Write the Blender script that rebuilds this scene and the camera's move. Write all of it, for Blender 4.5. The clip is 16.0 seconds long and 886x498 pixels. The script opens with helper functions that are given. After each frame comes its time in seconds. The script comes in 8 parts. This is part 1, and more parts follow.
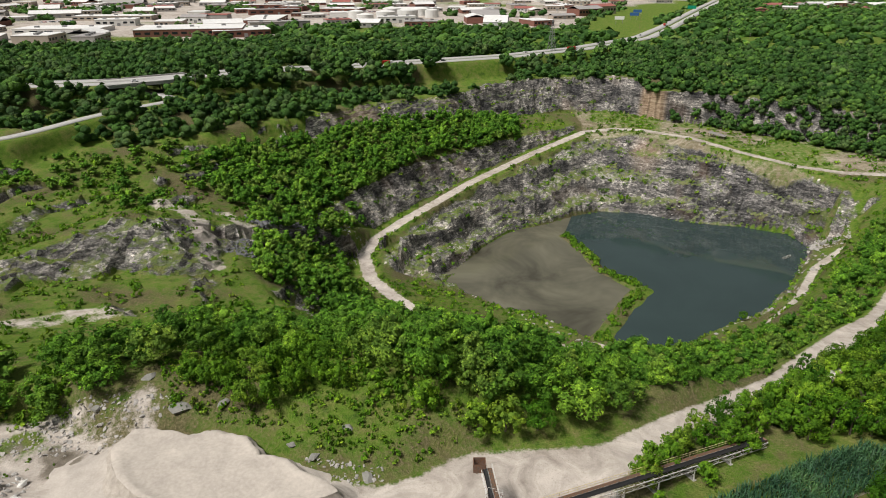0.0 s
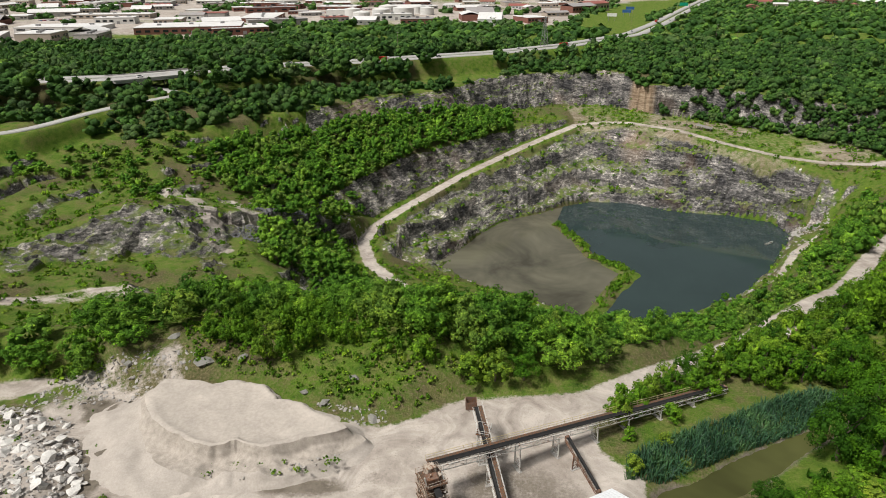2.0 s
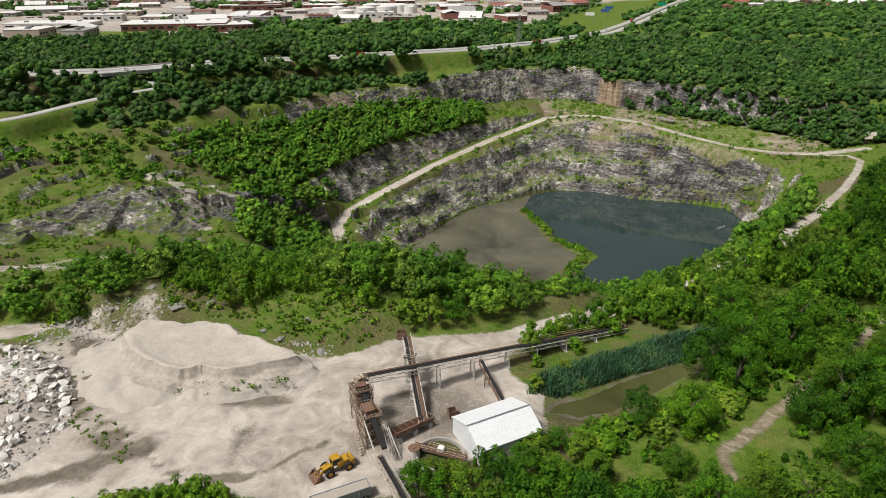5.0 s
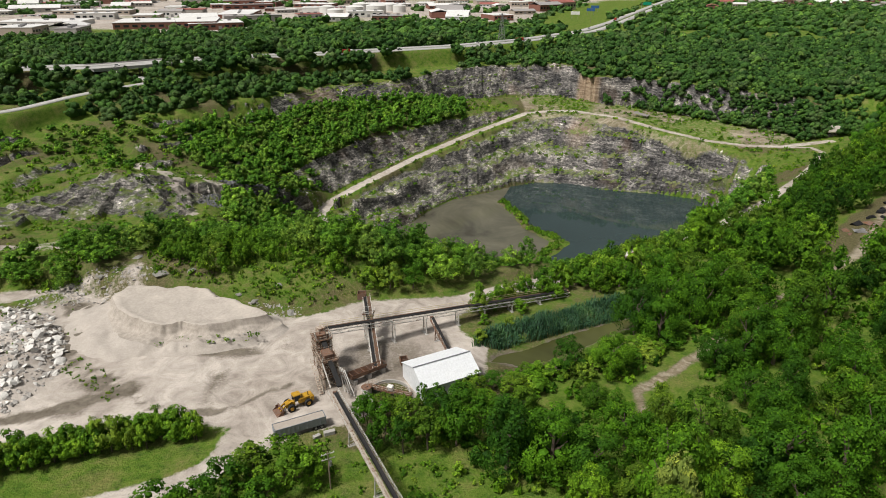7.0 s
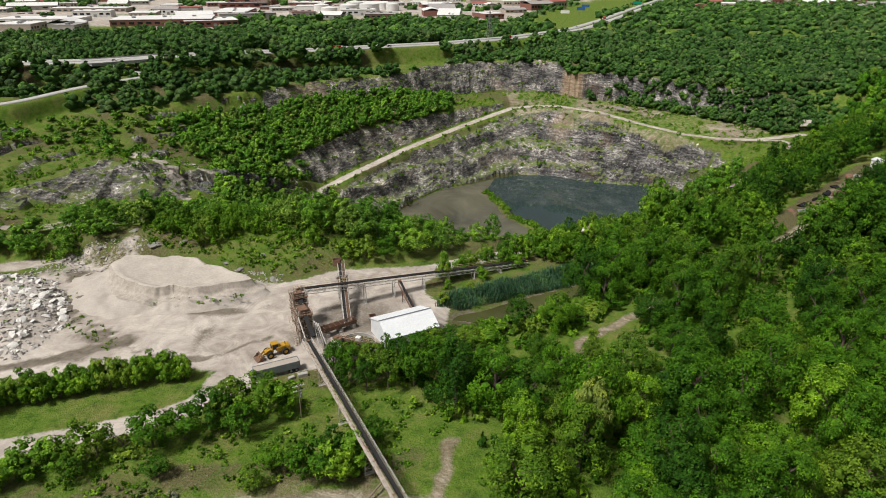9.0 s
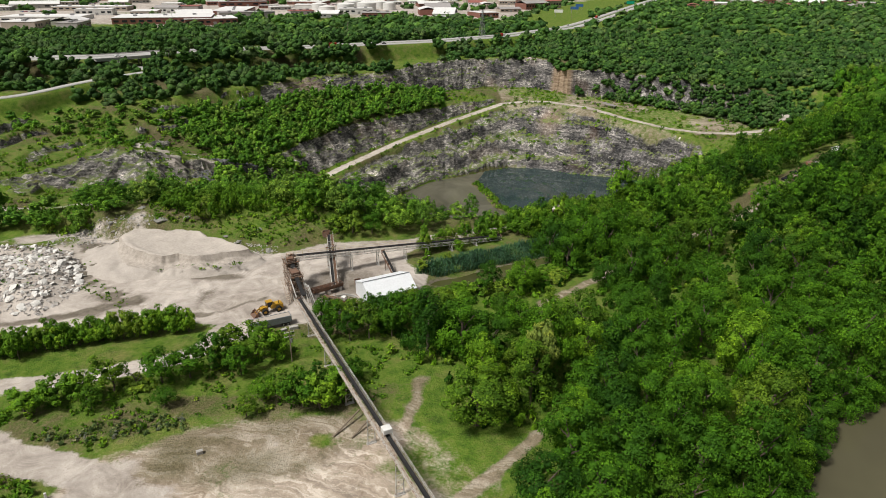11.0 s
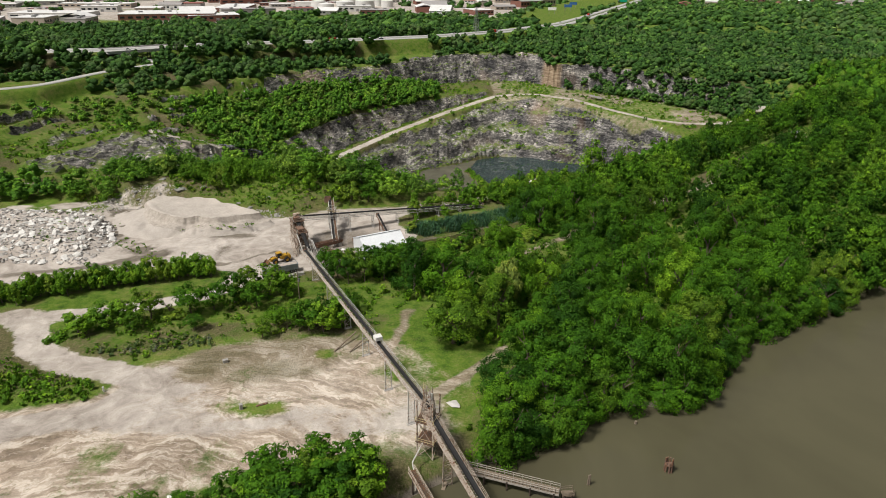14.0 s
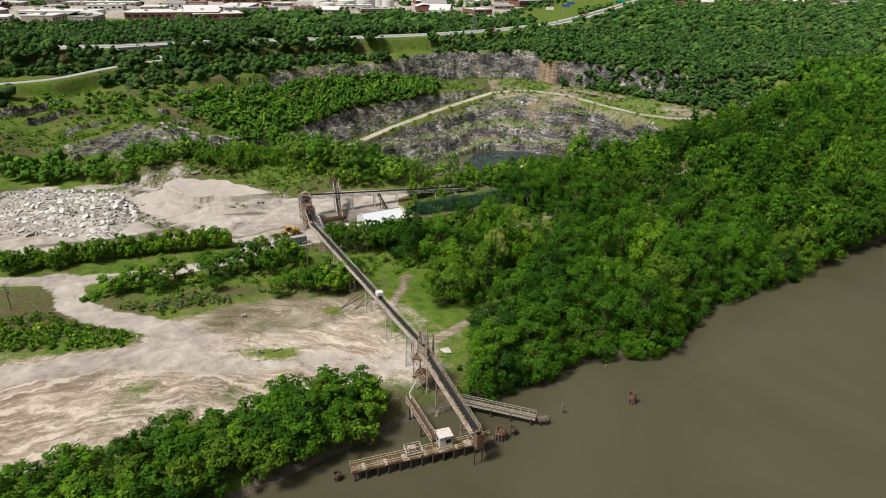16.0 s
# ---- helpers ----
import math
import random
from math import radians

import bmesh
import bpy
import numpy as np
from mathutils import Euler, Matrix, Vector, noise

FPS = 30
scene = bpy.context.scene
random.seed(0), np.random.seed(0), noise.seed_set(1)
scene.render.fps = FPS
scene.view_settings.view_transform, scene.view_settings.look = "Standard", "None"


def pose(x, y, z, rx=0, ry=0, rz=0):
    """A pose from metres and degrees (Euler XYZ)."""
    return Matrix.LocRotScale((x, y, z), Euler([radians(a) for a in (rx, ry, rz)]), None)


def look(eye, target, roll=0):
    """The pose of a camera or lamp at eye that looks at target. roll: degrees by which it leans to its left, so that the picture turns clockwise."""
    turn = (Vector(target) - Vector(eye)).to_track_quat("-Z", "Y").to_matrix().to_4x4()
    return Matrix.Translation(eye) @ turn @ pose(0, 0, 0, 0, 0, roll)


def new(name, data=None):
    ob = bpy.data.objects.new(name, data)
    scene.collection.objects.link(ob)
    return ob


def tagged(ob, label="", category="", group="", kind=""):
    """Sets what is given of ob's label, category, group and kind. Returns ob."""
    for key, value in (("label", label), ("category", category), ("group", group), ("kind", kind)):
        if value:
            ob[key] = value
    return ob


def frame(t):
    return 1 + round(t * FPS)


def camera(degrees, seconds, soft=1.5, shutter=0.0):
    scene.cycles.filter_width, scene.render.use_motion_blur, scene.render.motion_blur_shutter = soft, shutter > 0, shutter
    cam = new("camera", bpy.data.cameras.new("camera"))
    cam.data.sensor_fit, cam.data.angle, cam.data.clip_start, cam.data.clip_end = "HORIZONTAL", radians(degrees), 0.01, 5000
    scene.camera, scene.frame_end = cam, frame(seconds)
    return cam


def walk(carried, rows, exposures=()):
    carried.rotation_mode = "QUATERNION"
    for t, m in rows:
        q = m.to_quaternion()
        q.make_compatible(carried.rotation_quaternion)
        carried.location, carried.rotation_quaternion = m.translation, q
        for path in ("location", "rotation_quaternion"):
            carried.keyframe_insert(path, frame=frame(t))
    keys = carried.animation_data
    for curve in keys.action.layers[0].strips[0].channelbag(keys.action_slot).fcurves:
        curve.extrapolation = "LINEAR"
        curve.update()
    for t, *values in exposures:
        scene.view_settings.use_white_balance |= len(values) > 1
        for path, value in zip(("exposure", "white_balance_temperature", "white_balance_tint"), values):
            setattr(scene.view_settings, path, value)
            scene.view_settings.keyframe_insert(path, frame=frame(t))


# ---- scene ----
cam = camera(68.56, 16.0, soft=0.9)
PATH = [
    (0.0, 0.00, 0.00, 95.00, 66.472, 0.145, -0.000),
    (0.5, -1.05, -4.33, 95.10, 66.453, 0.284, -0.033),
    (1.0, -1.43, -8.90, 95.26, 66.400, 0.258, -0.113),
    (2.0, 0.22, -17.85, 95.36, 66.312, 0.266, -0.386),
    (3.0, 4.09, -26.98, 95.41, 66.298, 0.257, -0.663),
    (4.0, 8.73, -35.99, 95.48, 66.291, 0.166, -0.936),
    (6.5, 21.54, -60.37, 95.09, 66.280, -0.093, -1.480),
    (7.0, 24.01, -65.82, 95.09, 66.286, -0.070, -1.615),
    (7.5, 26.34, -71.18, 95.07, 66.258, -0.079, -1.708),
    (8.0, 28.52, -76.48, 95.05, 66.227, -0.115, -1.769),
    (8.5, 30.62, -81.68, 94.98, 66.230, -0.177, -1.824),
    (9.0, 32.45, -86.90, 94.91, 66.244, -0.221, -1.826),
    (11.5, 39.06, -114.87, 94.97, 66.232, -0.358, -1.893),
    (12.0, 39.52, -120.26, 94.95, 66.203, -0.394, -1.945),
    (12.5, 39.98, -125.56, 94.81, 66.107, -0.459, -1.959),
    (13.0, 40.55, -130.95, 94.80, 66.192, -0.436, -1.975),
    (13.5, 41.03, -136.54, 94.77, 66.166, -0.401, -1.969),
    (14.0, 41.52, -142.07, 94.86, 66.138, -0.426, -1.954),
    (14.5, 41.85, -147.59, 94.78, 66.054, -0.473, -1.923),
    (15.0, 42.03, -153.25, 94.80, 66.145, -0.458, -1.963),
    (16.0, 42.30, -164.35, 94.67, 66.157, -0.532, -1.917),
]
walk(cam, [(t, pose(*p)) for t, *p in PATH], exposures=[(0.0, 0.0), (16.0, 0.0)])

# ---- sky and light: a bright, thinly overcast day ----
world = bpy.data.worlds.new("overcast_sky")
scene.world = world
world.use_nodes = True
wn, wl = world.node_tree.nodes, world.node_tree.links
wn.clear()
SUN_ELEV, SUN_TURN = radians(57), radians(238)
sky = wn.new("ShaderNodeTexSky")
sky.sky_type = "NISHITA"
sky.sun_disc = False
sky.sun_elevation, sky.sun_rotation = SUN_ELEV, SUN_TURN
sky.dust_density = 4.0
grey = wn.new("ShaderNodeHueSaturation")
grey.inputs["Saturation"].default_value = 0.2
wl.new(sky.outputs[0], grey.inputs["Color"])
cloud_pos = wn.new("ShaderNodeTexCoord")
cloud = wn.new("ShaderNodeTexNoise")
cloud.inputs["Scale"].default_value, cloud.inputs["Detail"].default_value = 2.6, 5
wl.new(cloud_pos.outputs["Generated"], cloud.inputs["Vector"])
cloud_range = wn.new("ShaderNodeMapRange")
cloud_range.inputs[1].default_value, cloud_range.inputs[2].default_value = 0.35, 0.65
cloud_range.inputs[3].default_value, cloud_range.inputs[4].default_value = 0.7, 1.35
wl.new(cloud.outputs["Fac"], cloud_range.inputs[0])
cloudy = wn.new("ShaderNodeMix")
cloudy.data_type, cloudy.blend_type = "RGBA", "MULTIPLY"
cloudy.inputs[0].default_value = 1.0
wl.new(grey.outputs[0], cloudy.inputs[6])
wl.new(cloud_range.outputs[0], cloudy.inputs[7])
high = wn.new("ShaderNodeSeparateXYZ")
wl.new(cloud_pos.outputs["Generated"], high.inputs[0])
veil = wn.new("ShaderNodeMapRange")
veil.inputs[1].default_value, veil.inputs[2].default_value = 0.0, 1.0
veil.inputs[3].default_value, veil.inputs[4].default_value = 0.6, 1.7
wl.new(high.outputs[2], veil.inputs[0])
overcast = wn.new("ShaderNodeMix")
overcast.data_type, overcast.blend_type = "RGBA", "MULTIPLY"
overcast.inputs[0].default_value = 1.0
wl.new(cloudy.outputs[2], overcast.inputs[6])
wl.new(veil.outputs[0], overcast.inputs[7])
background = wn.new("ShaderNodeBackground")
background.inputs["Strength"].default_value = 0.048
wl.new(overcast.outputs[2], background.inputs["Color"])
wout = wn.new("ShaderNodeOutputWorld")
wl.new(background.outputs[0], wout.inputs[0])

sun = new("sun", bpy.data.lights.new("sun", "SUN"))
sun.data.energy, sun.data.angle, sun.data.color = 4.15, radians(11), (1.0, 0.965, 0.91)
sun.matrix_world = Matrix.Rotation(-SUN_TURN, 4, "Z") @ Matrix.Rotation(radians(90) - SUN_ELEV, 4, "X") @ Matrix.Rotation(math.pi, 4, "Z")
sun.matrix_world = look((math.sin(SUN_TURN) * math.cos(SUN_ELEV) * 300, math.cos(SUN_TURN) * math.cos(SUN_ELEV) * 300, math.sin(SUN_ELEV) * 300), (0, 0, 0))


# ---- node helpers ----
def material(name, rough=0.8, metal=0.0):
    m = bpy.data.materials.new(name)
    m.use_nodes = True
    b = m.node_tree.nodes["Principled BSDF"]
    b.inputs["Roughness"].default_value, b.inputs["Metallic"].default_value = rough, metal
    b.inputs["Specular IOR Level"].default_value = 0.3
    return m, m.node_tree.nodes, m.node_tree.links, b


def noise_node(n, l, scale, detail=4.0, rough=0.55, coord="Object", distort=0.0, stretch=None):
    c = n.new("ShaderNodeTexCoord")
    t = n.new("ShaderNodeTexNoise")
    t.inputs["Scale"].default_value, t.inputs["Detail"].default_value = scale, detail
    t.inputs["Roughness"].default_value, t.inputs["Distortion"].default_value = rough, distort
    if stretch:
        mp = n.new("ShaderNodeMapping")
        mp.inputs["Scale"].default_value = stretch
        l.new(c.outputs[coord], mp.inputs["Vector"])
        l.new(mp.outputs[0], t.inputs["Vector"])
    else:
        l.new(c.outputs[coord], t.inputs["Vector"])
    return t.outputs["Fac"]


def ramp(n, l, fac, stops):
    r = n.new("ShaderNodeValToRGB")
    el = r.color_ramp.elements
    while len(el) < len(stops):
        el.new(0.5)
    for e, (p, c) in zip(el, stops):
        e.position, e.color = p, (*c, 1) if len(c) == 3 else c
    l.new(fac, r.inputs[0])
    return r.outputs[0]


def mixed(n, l, fac, a, b, blend="MIX"):
    m = n.new("ShaderNodeMix")
    m.data_type, m.blend_type = "RGBA", blend
    for sock, v in ((m.inputs[0], fac), (m.inputs[6], a), (m.inputs[7], b)):
        if isinstance(v, bpy.types.NodeSocket):
            l.new(v, sock)
        elif isinstance(v, (int, float)):
            sock.default_value = v
        else:
            sock.default_value = (*v, 1)
    return m.outputs[2]


def calc(n, l, op, a, b=0.0, clamp=False):
    m = n.new("ShaderNodeMath")
    m.operation, m.use_clamp = op, clamp
    for sock, v in ((m.inputs[0], a), (m.inputs[1], b)):
        if isinstance(v, bpy.types.NodeSocket):
            l.new(v, sock)
        else:
            sock.default_value = v
    return m.outputs[0]


def attr(n, name):
    a = n.new("ShaderNodeAttribute")
    a.attribute_name = name
    return a.outputs["Fac"]


def bump(n, l, b, height, strength=0.4, distance=0.1):
    k = n.new("ShaderNodeBump")
    k.inputs["Strength"].default_value, k.inputs["Distance"].default_value = strength, distance
    l.new(height, k.inputs["Height"])
    l.new(k.outputs[0], b.inputs["Normal"])


def simple(name, color, dark=0.6, rough=0.8, metal=0.0, scale=1.5, rust=0.0, bumped=0.15):
    """A painted, weathered or bare surface with blotches at two scales and, if wanted, rust."""
    m, n, l, b = material(name, rough, metal)
    big = noise_node(n, l, scale, 5, 0.65)
    fine = noise_node(n, l, scale * 9, 3)
    c = mixed(n, l, ramp(n, l, big, [(0.3, (0, 0, 0)), (0.7, (1, 1, 1))]), [v * dark for v in color], color)
    c = mixed(n, l, 0.35, c, ramp(n, l, fine, [(0.25, [v * 0.6 for v in color]), (0.75, [min(1, v * 1.15) for v in color])]))
    if rust:
        spots = noise_node(n, l, scale * 2.2, 6, 0.7)
        rusty = ramp(n, l, fine, [(0.3, (0.085, 0.038, 0.02)), (0.7, (0.25, 0.115, 0.055))])
        edge = 0.72 - 0.4 * rust
        c = mixed(n, l, ramp(n, l, spots, [(edge - 0.04, (0, 0, 0)), (edge + 0.04, (1, 1, 1))]), c, rusty)
    l.new(c, b.inputs["Base Color"])
    bump(n, l, b, fine, bumped, 0.03)
    return m


# ---- ground material: grass, bare soil, quarry rock and crushed stone by attribute ----
def ground_material():
    m, n, l, b = material("ground_cover", 0.95)
    b.inputs["Specular IOR Level"].default_value = 0.1
    n1, n2, n3 = noise_node(n, l, 0.035, 6, 0.6), noise_node(n, l, 0.3, 5, 0.65), noise_node(n, l, 1.6, 4, 0.7)
    grass = ramp(n, l, n2, [(0.3, (0.036, 0.085, 0.012)), (0.46, (0.088, 0.170, 0.016)), (0.58, (0.135, 0.205, 0.028)), (0.72, (0.20, 0.215, 0.06))])
    grass = mixed(n, l, calc(n, l, "MULTIPLY", n3, 0.6), grass, ramp(n, l, n3, [(0.38, (0.022, 0.048, 0.007)), (0.64, (0.155, 0.18, 0.045))]))
    straw = noise_node(n, l, 0.11, 5, 0.7)
    grass = mixed(n, l, ramp(n, l, straw, [(0.49, (0, 0, 0)), (0.65, (0.6, 0.6, 0.6))]), grass, ramp(n, l, n3, [(0.3, (0.11, 0.105, 0.032)), (0.7, (0.28, 0.245, 0.10))]))
    soil = ramp(n, l, n2, [(0.3, (0.15, 0.11, 0.07)), (0.48, (0.33, 0.25, 0.17)), (0.7, (0.50, 0.405, 0.30))])
    # wheel sweeps that bend round the lower yard
    place = n.new("ShaderNodeTexCoord")
    centre = n.new("ShaderNodeVectorMath")
    centre.operation = "SUBTRACT"
    centre.inputs[1].default_value = (-18, -92, 0)
    l.new(place.outputs["Object"], centre.inputs[0])
    xyz = n.new("ShaderNodeSeparateXYZ")
    l.new(centre.outputs[0], xyz.inputs[0])
    turn = calc(n, l, "ARCTAN2", xyz.outputs[1], xyz.outputs[0])
    reach = calc(n, l, "SQRT", calc(n, l, "ADD", calc(n, l, "MULTIPLY", xyz.outputs[0], xyz.outputs[0]), calc(n, l, "MULTIPLY", xyz.outputs[1], xyz.outputs[1])))
    bent = n.new("ShaderNodeCombineXYZ")
    l.new(calc(n, l, "MULTIPLY", turn, 5.0), bent.inputs[0])
    l.new(calc(n, l, "ADD", calc(n, l, "MULTIPLY", reach, 0.42), calc(n, l, "MULTIPLY", n1, 14.0)), bent.inputs[1])
    rings = n.new("ShaderNodeTexNoise")
    rings.inputs["Scale"].default_value, rings.inputs["Detail"].default_value, rings.inputs["Roughness"].default_value = 1.0, 6, 0.65
    l.new(bent.outputs[0], rings.inputs["Vector"])
    sweep = calc(n, l, "ADD", calc(n, l, "MULTIPLY", rings.outputs["Fac"], 0.82), calc(n, l, "MULTIPLY", n2, 0.18))
    soil = mixed(n, l, 0.8, soil, ramp(n, l, sweep, [(0.38, (0.11, 0.085, 0.062)), (0.45, (0.24, 0.19, 0.145)), (0.51, (0.37, 0.305, 0.24)), (0.58, (0.66, 0.585, 0.50))]))
    fine_bent = n.new("ShaderNodeCombineXYZ")
    l.new(calc(n, l, "MULTIPLY", turn, 3.0), fine_bent.inputs[0])
    l.new(calc(n, l, "ADD", calc(n, l, "ADD", calc(n, l, "MULTIPLY", reach, 1.1), calc(n, l, "MULTIPLY", n1, 12.0)), calc(n, l, "MULTIPLY", n2, 3.5)), fine_bent.inputs[1])
    ruts = n.new("ShaderNodeTexNoise")
    ruts.inputs["Scale"].default_value, ruts.inputs["Detail"].default_value, ruts.inputs["Roughness"].default_value = 1.0, 4, 0.7
    l.new(fine_bent.outputs[0], ruts.inputs["Vector"])
    soil = mixed(n, l, ramp(n, l, ruts.outputs["Fac"], [(0.53, (0, 0, 0)), (0.64, (0.7, 0.7, 0.7))]), soil, (0.62, 0.55, 0.47))
    soil = mixed(n, l, ramp(n, l, ruts.outputs["Fac"], [(0.34, (0.6, 0.6, 0.6)), (0.45, (0, 0, 0))]), soil, (0.17, 0.13, 0.09))
    tufts = noise_node(n, l, 0.55, 5, 0.75)
    soil = mixed(n, l, ramp(n, l, tufts, [(0.60, (0, 0, 0)), (0.66, (0.7, 0.7, 0.7))]), soil, (0.10, 0.105, 0.035))
    soil = mixed(n, l, 0.22, soil, ramp(n, l, n1, [(0.40, (0.14, 0.11, 0.085)), (0.5, (0.42, 0.335, 0.26)), (0.6, (0.58, 0.51, 0.44))]))
    dry = ramp(n, l, n3, [(0.3, (0.060, 0.058, 0.026)), (0.5, (0.115, 0.105, 0.048)), (0.7, (0.20, 0.165, 0.095))])
    soil = mixed(n, l, attr(n, "sand"), dry, soil)
    # rock: blocky grey limestone with dark seams, pale fresh faces and rusty patches
    layers = noise_node(n, l, 0.22, 7, 0.76, stretch=(0.5, 0.5, 2.6), distort=0.9)
    blot = noise_node(n, l, 0.06, 6, 0.62, stretch=(1, 1, 1.7))
    rock = ramp(n, l, blot, [(0.36, (0.085, 0.085, 0.09)), (0.45, (0.165, 0.16, 0.158)), (0.53, (0.28, 0.268, 0.258)), (0.62, (0.47, 0.45, 0.43))])
    rock = mixed(n, l, 0.75, rock, ramp(n, l, layers, [(0.36, (0.16, 0.16, 0.17)), (0.45, (0.6, 0.59, 0.58)), (0.53, (1.05, 1.03, 1.0)), (0.64, (1.9, 1.84, 1.78))]), "MULTIPLY")
    pos = n.new("ShaderNodeTexCoord")
    cells = n.new("ShaderNodeTexVoronoi")
    cells.distance = "CHEBYCHEV"
    cells.inputs["Scale"].default_value = 0.5
    squat = n.new("ShaderNodeMapping")
    squat.inputs["Rotation"].default_value = (0.12, -0.1, 0.7)
    squat.inputs["Scale"].default_value = (1, 1, 1.9)
    l.new(pos.outputs["Object"], squat.inputs["Vector"])
    l.new(squat.outputs[0], cells.inputs["Vector"])
    tone = n.new("ShaderNodeSeparateColor")
    l.new(cells.outputs["Color"], tone.inputs[0])
    rock = mixed(n, l, 0.75, rock, ramp(n, l, tone.outputs[0], [(0.0, (0.42, 0.42, 0.43)), (0.5, (0.9, 0.89, 0.88)), (1.0, (1.75, 1.7, 1.64))]), "MULTIPLY")
    chips = n.new("ShaderNodeTexVoronoi")
    chips.inputs["Scale"].default_value = 1.3
    l.new(squat.outputs[0], chips.inputs["Vector"])
    chip = n.new("ShaderNodeSeparateColor")
    l.new(chips.outputs["Color"], chip.inputs[0])
    rock = mixed(n, l, 0.45, rock, ramp(n, l, chip.outputs[0], [(0.0, (0.4, 0.4, 0.4)), (0.5, (1, 1, 1)), (1.0, (1.6, 1.58, 1.55))]), "MULTIPLY")
    crack = n.new("ShaderNodeTexVoronoi")
    crack.feature = "DISTANCE_TO_EDGE"
    crack.inputs["Scale"].default_value = 0.42
    l.new(pos.outputs["Object"], crack.inputs["Vector"])
    seam = ramp(n, l, crack.outputs["Distance"], [(0.02, (0.35, 0.35, 0.35)), (0.12, (1, 1, 1))])
    rock = mixed(n, l, 0.55, rock, seam, "MULTIPLY")
    rock = mixed(n, l, attr(n, "ochre"), rock, ramp(n, l, layers, [(0.35, (0.20, 0.135, 0.09)), (0.5, (0.40, 0.29, 0.20)), (0.65, (0.58, 0.46, 0.34))]))
    rock = mixed(n, l, attr(n, "stain"), rock, (0.42, 0.43, 0.45), "MULTIPLY")
    warm = noise_node(n, l, 0.03, 3, 0.5)
    rock = mixed(n, l, ramp(n, l, warm, [(0.55, (0, 0, 0)), (0.7, (0.45, 0.45, 0.45))]), rock, mixed(n, l, 0.5, rock, (0.36, 0.22, 0.14)))
    face = n.new("ShaderNodeSeparateXYZ")
    geo = n.new("ShaderNodeNewGeometry")
    l.new(geo.outputs["Normal"], face.inputs[0])
    ledge = calc(n, l, "MULTIPLY", ramp(n, l, face.outputs[2], [(0.62, (0, 0, 0)), (0.85, (1, 1, 1))]), ramp(n, l, n2, [(0.40, (0, 0, 0)), (0.52, (0.9, 0.9, 0.9))]))
    rock = mixed(n, l, ledge, rock, mixed(n, l, 0.2, grass, soil))
    stone = ramp(n, l, n2, [(0.30, (0.181, 0.156, 0.131)), (0.45, (0.329, 0.292, 0.255)), (0.6, (0.425, 0.379, 0.334)), (0.75, (0.531, 0.478, 0.427))])
    streak = noise_node(n, l, 0.13, 7, 0.68, distort=1.2)
    stone = mixed(n, l, 0.5, stone, ramp(n, l, streak, [(0.37, (0.138, 0.114, 0.097)), (0.45, (0.329, 0.289, 0.253)), (0.53, (0.446, 0.397, 0.350)), (0.61, (0.637, 0.573, 0.512))]))
    specks = noise_node(n, l, 3.5, 3, 0.7)
    stone = mixed(n, l, ramp(n, l, specks, [(0.58, (0, 0, 0)), (0.68, (0.7, 0.7, 0.7))]), stone, (0.2, 0.18, 0.16))
    stone = mixed(n, l, 0.3, stone, ramp(n, l, n1, [(0.38, (0.266, 0.220, 0.179)), (0.62, (0.594, 0.537, 0.477))]))
    wob = calc(n, l, "ADD", calc(n, l, "MULTIPLY", calc(n, l, "SUBTRACT", n2, 0.5), 1.1), calc(n, l, "MULTIPLY", calc(n, l, "SUBTRACT", n3, 0.5), 0.7))

    def mask(name, sharp=3.0):
        v = calc(n, l, "ADD", attr(n, name), calc(n, l, "MULTIPLY", wob, 0.8))
        return calc(n, l, "ADD", calc(n, l, "MULTIPLY", calc(n, l, "SUBTRACT", v, 0.5), sharp), 0.5, True)
    c = mixed(n, l, mask("soil"), grass, soil)
    c = mixed(n, l, mask("rock", 4.0), c, rock)
    c = mixed(n, l, mask("stone", 4.0), c, stone)
    c = mixed(n, l, mask("mud", 2.6), c, ramp(n, l, n2, [(0.3, (0.095, 0.08, 0.06)), (0.7, (0.22, 0.19, 0.155))]))
    l.new(c, b.inputs["Base Color"])
    bump(n, l, b, calc(n, l, "ADD", calc(n, l, "MULTIPLY", n3, calc(n, l, "SUBTRACT", 1.0, calc(n, l, "MULTIPLY", calc(n, l, "MAXIMUM", attr(n, "stone"), attr(n, "sand")), 0.8))), calc(n, l, "MULTIPLY", calc(n, l, "ADD", layers, n2), calc(n, l, "MULTIPLY", attr(n, "rock"), 1.5))), 0.9, 0.7)
    return m


# ---- plan arithmetic ----
def lattice(ix, iy, seed):
    h = (ix.astype(np.int64) * 374761393 + iy.astype(np.int64) * 668265263 + seed * 1442695041) & 0xFFFFFFFF
    h = ((h ^ (h >> 13)) * 1274126177) & 0xFFFFFFFF
    return ((h ^ (h >> 16)) & 0xFFFFFF) / float(0xFFFFFF)


def value_noise(x, y, seed=0):
    fx, fy = np.floor(x), np.floor(y)
    u, v = x - fx, y - fy
    u, v = u * u * (3 - 2 * u), v * v * (3 - 2 * v)
    a, b_ = lattice(fx, fy, seed), lattice(fx + 1, fy, seed)
    c, d = lattice(fx, fy + 1, seed), lattice(fx + 1, fy + 1, seed)
    return (a * (1 - u) + b_ * u) * (1 - v) + (c * (1 - u) + d * u) * v


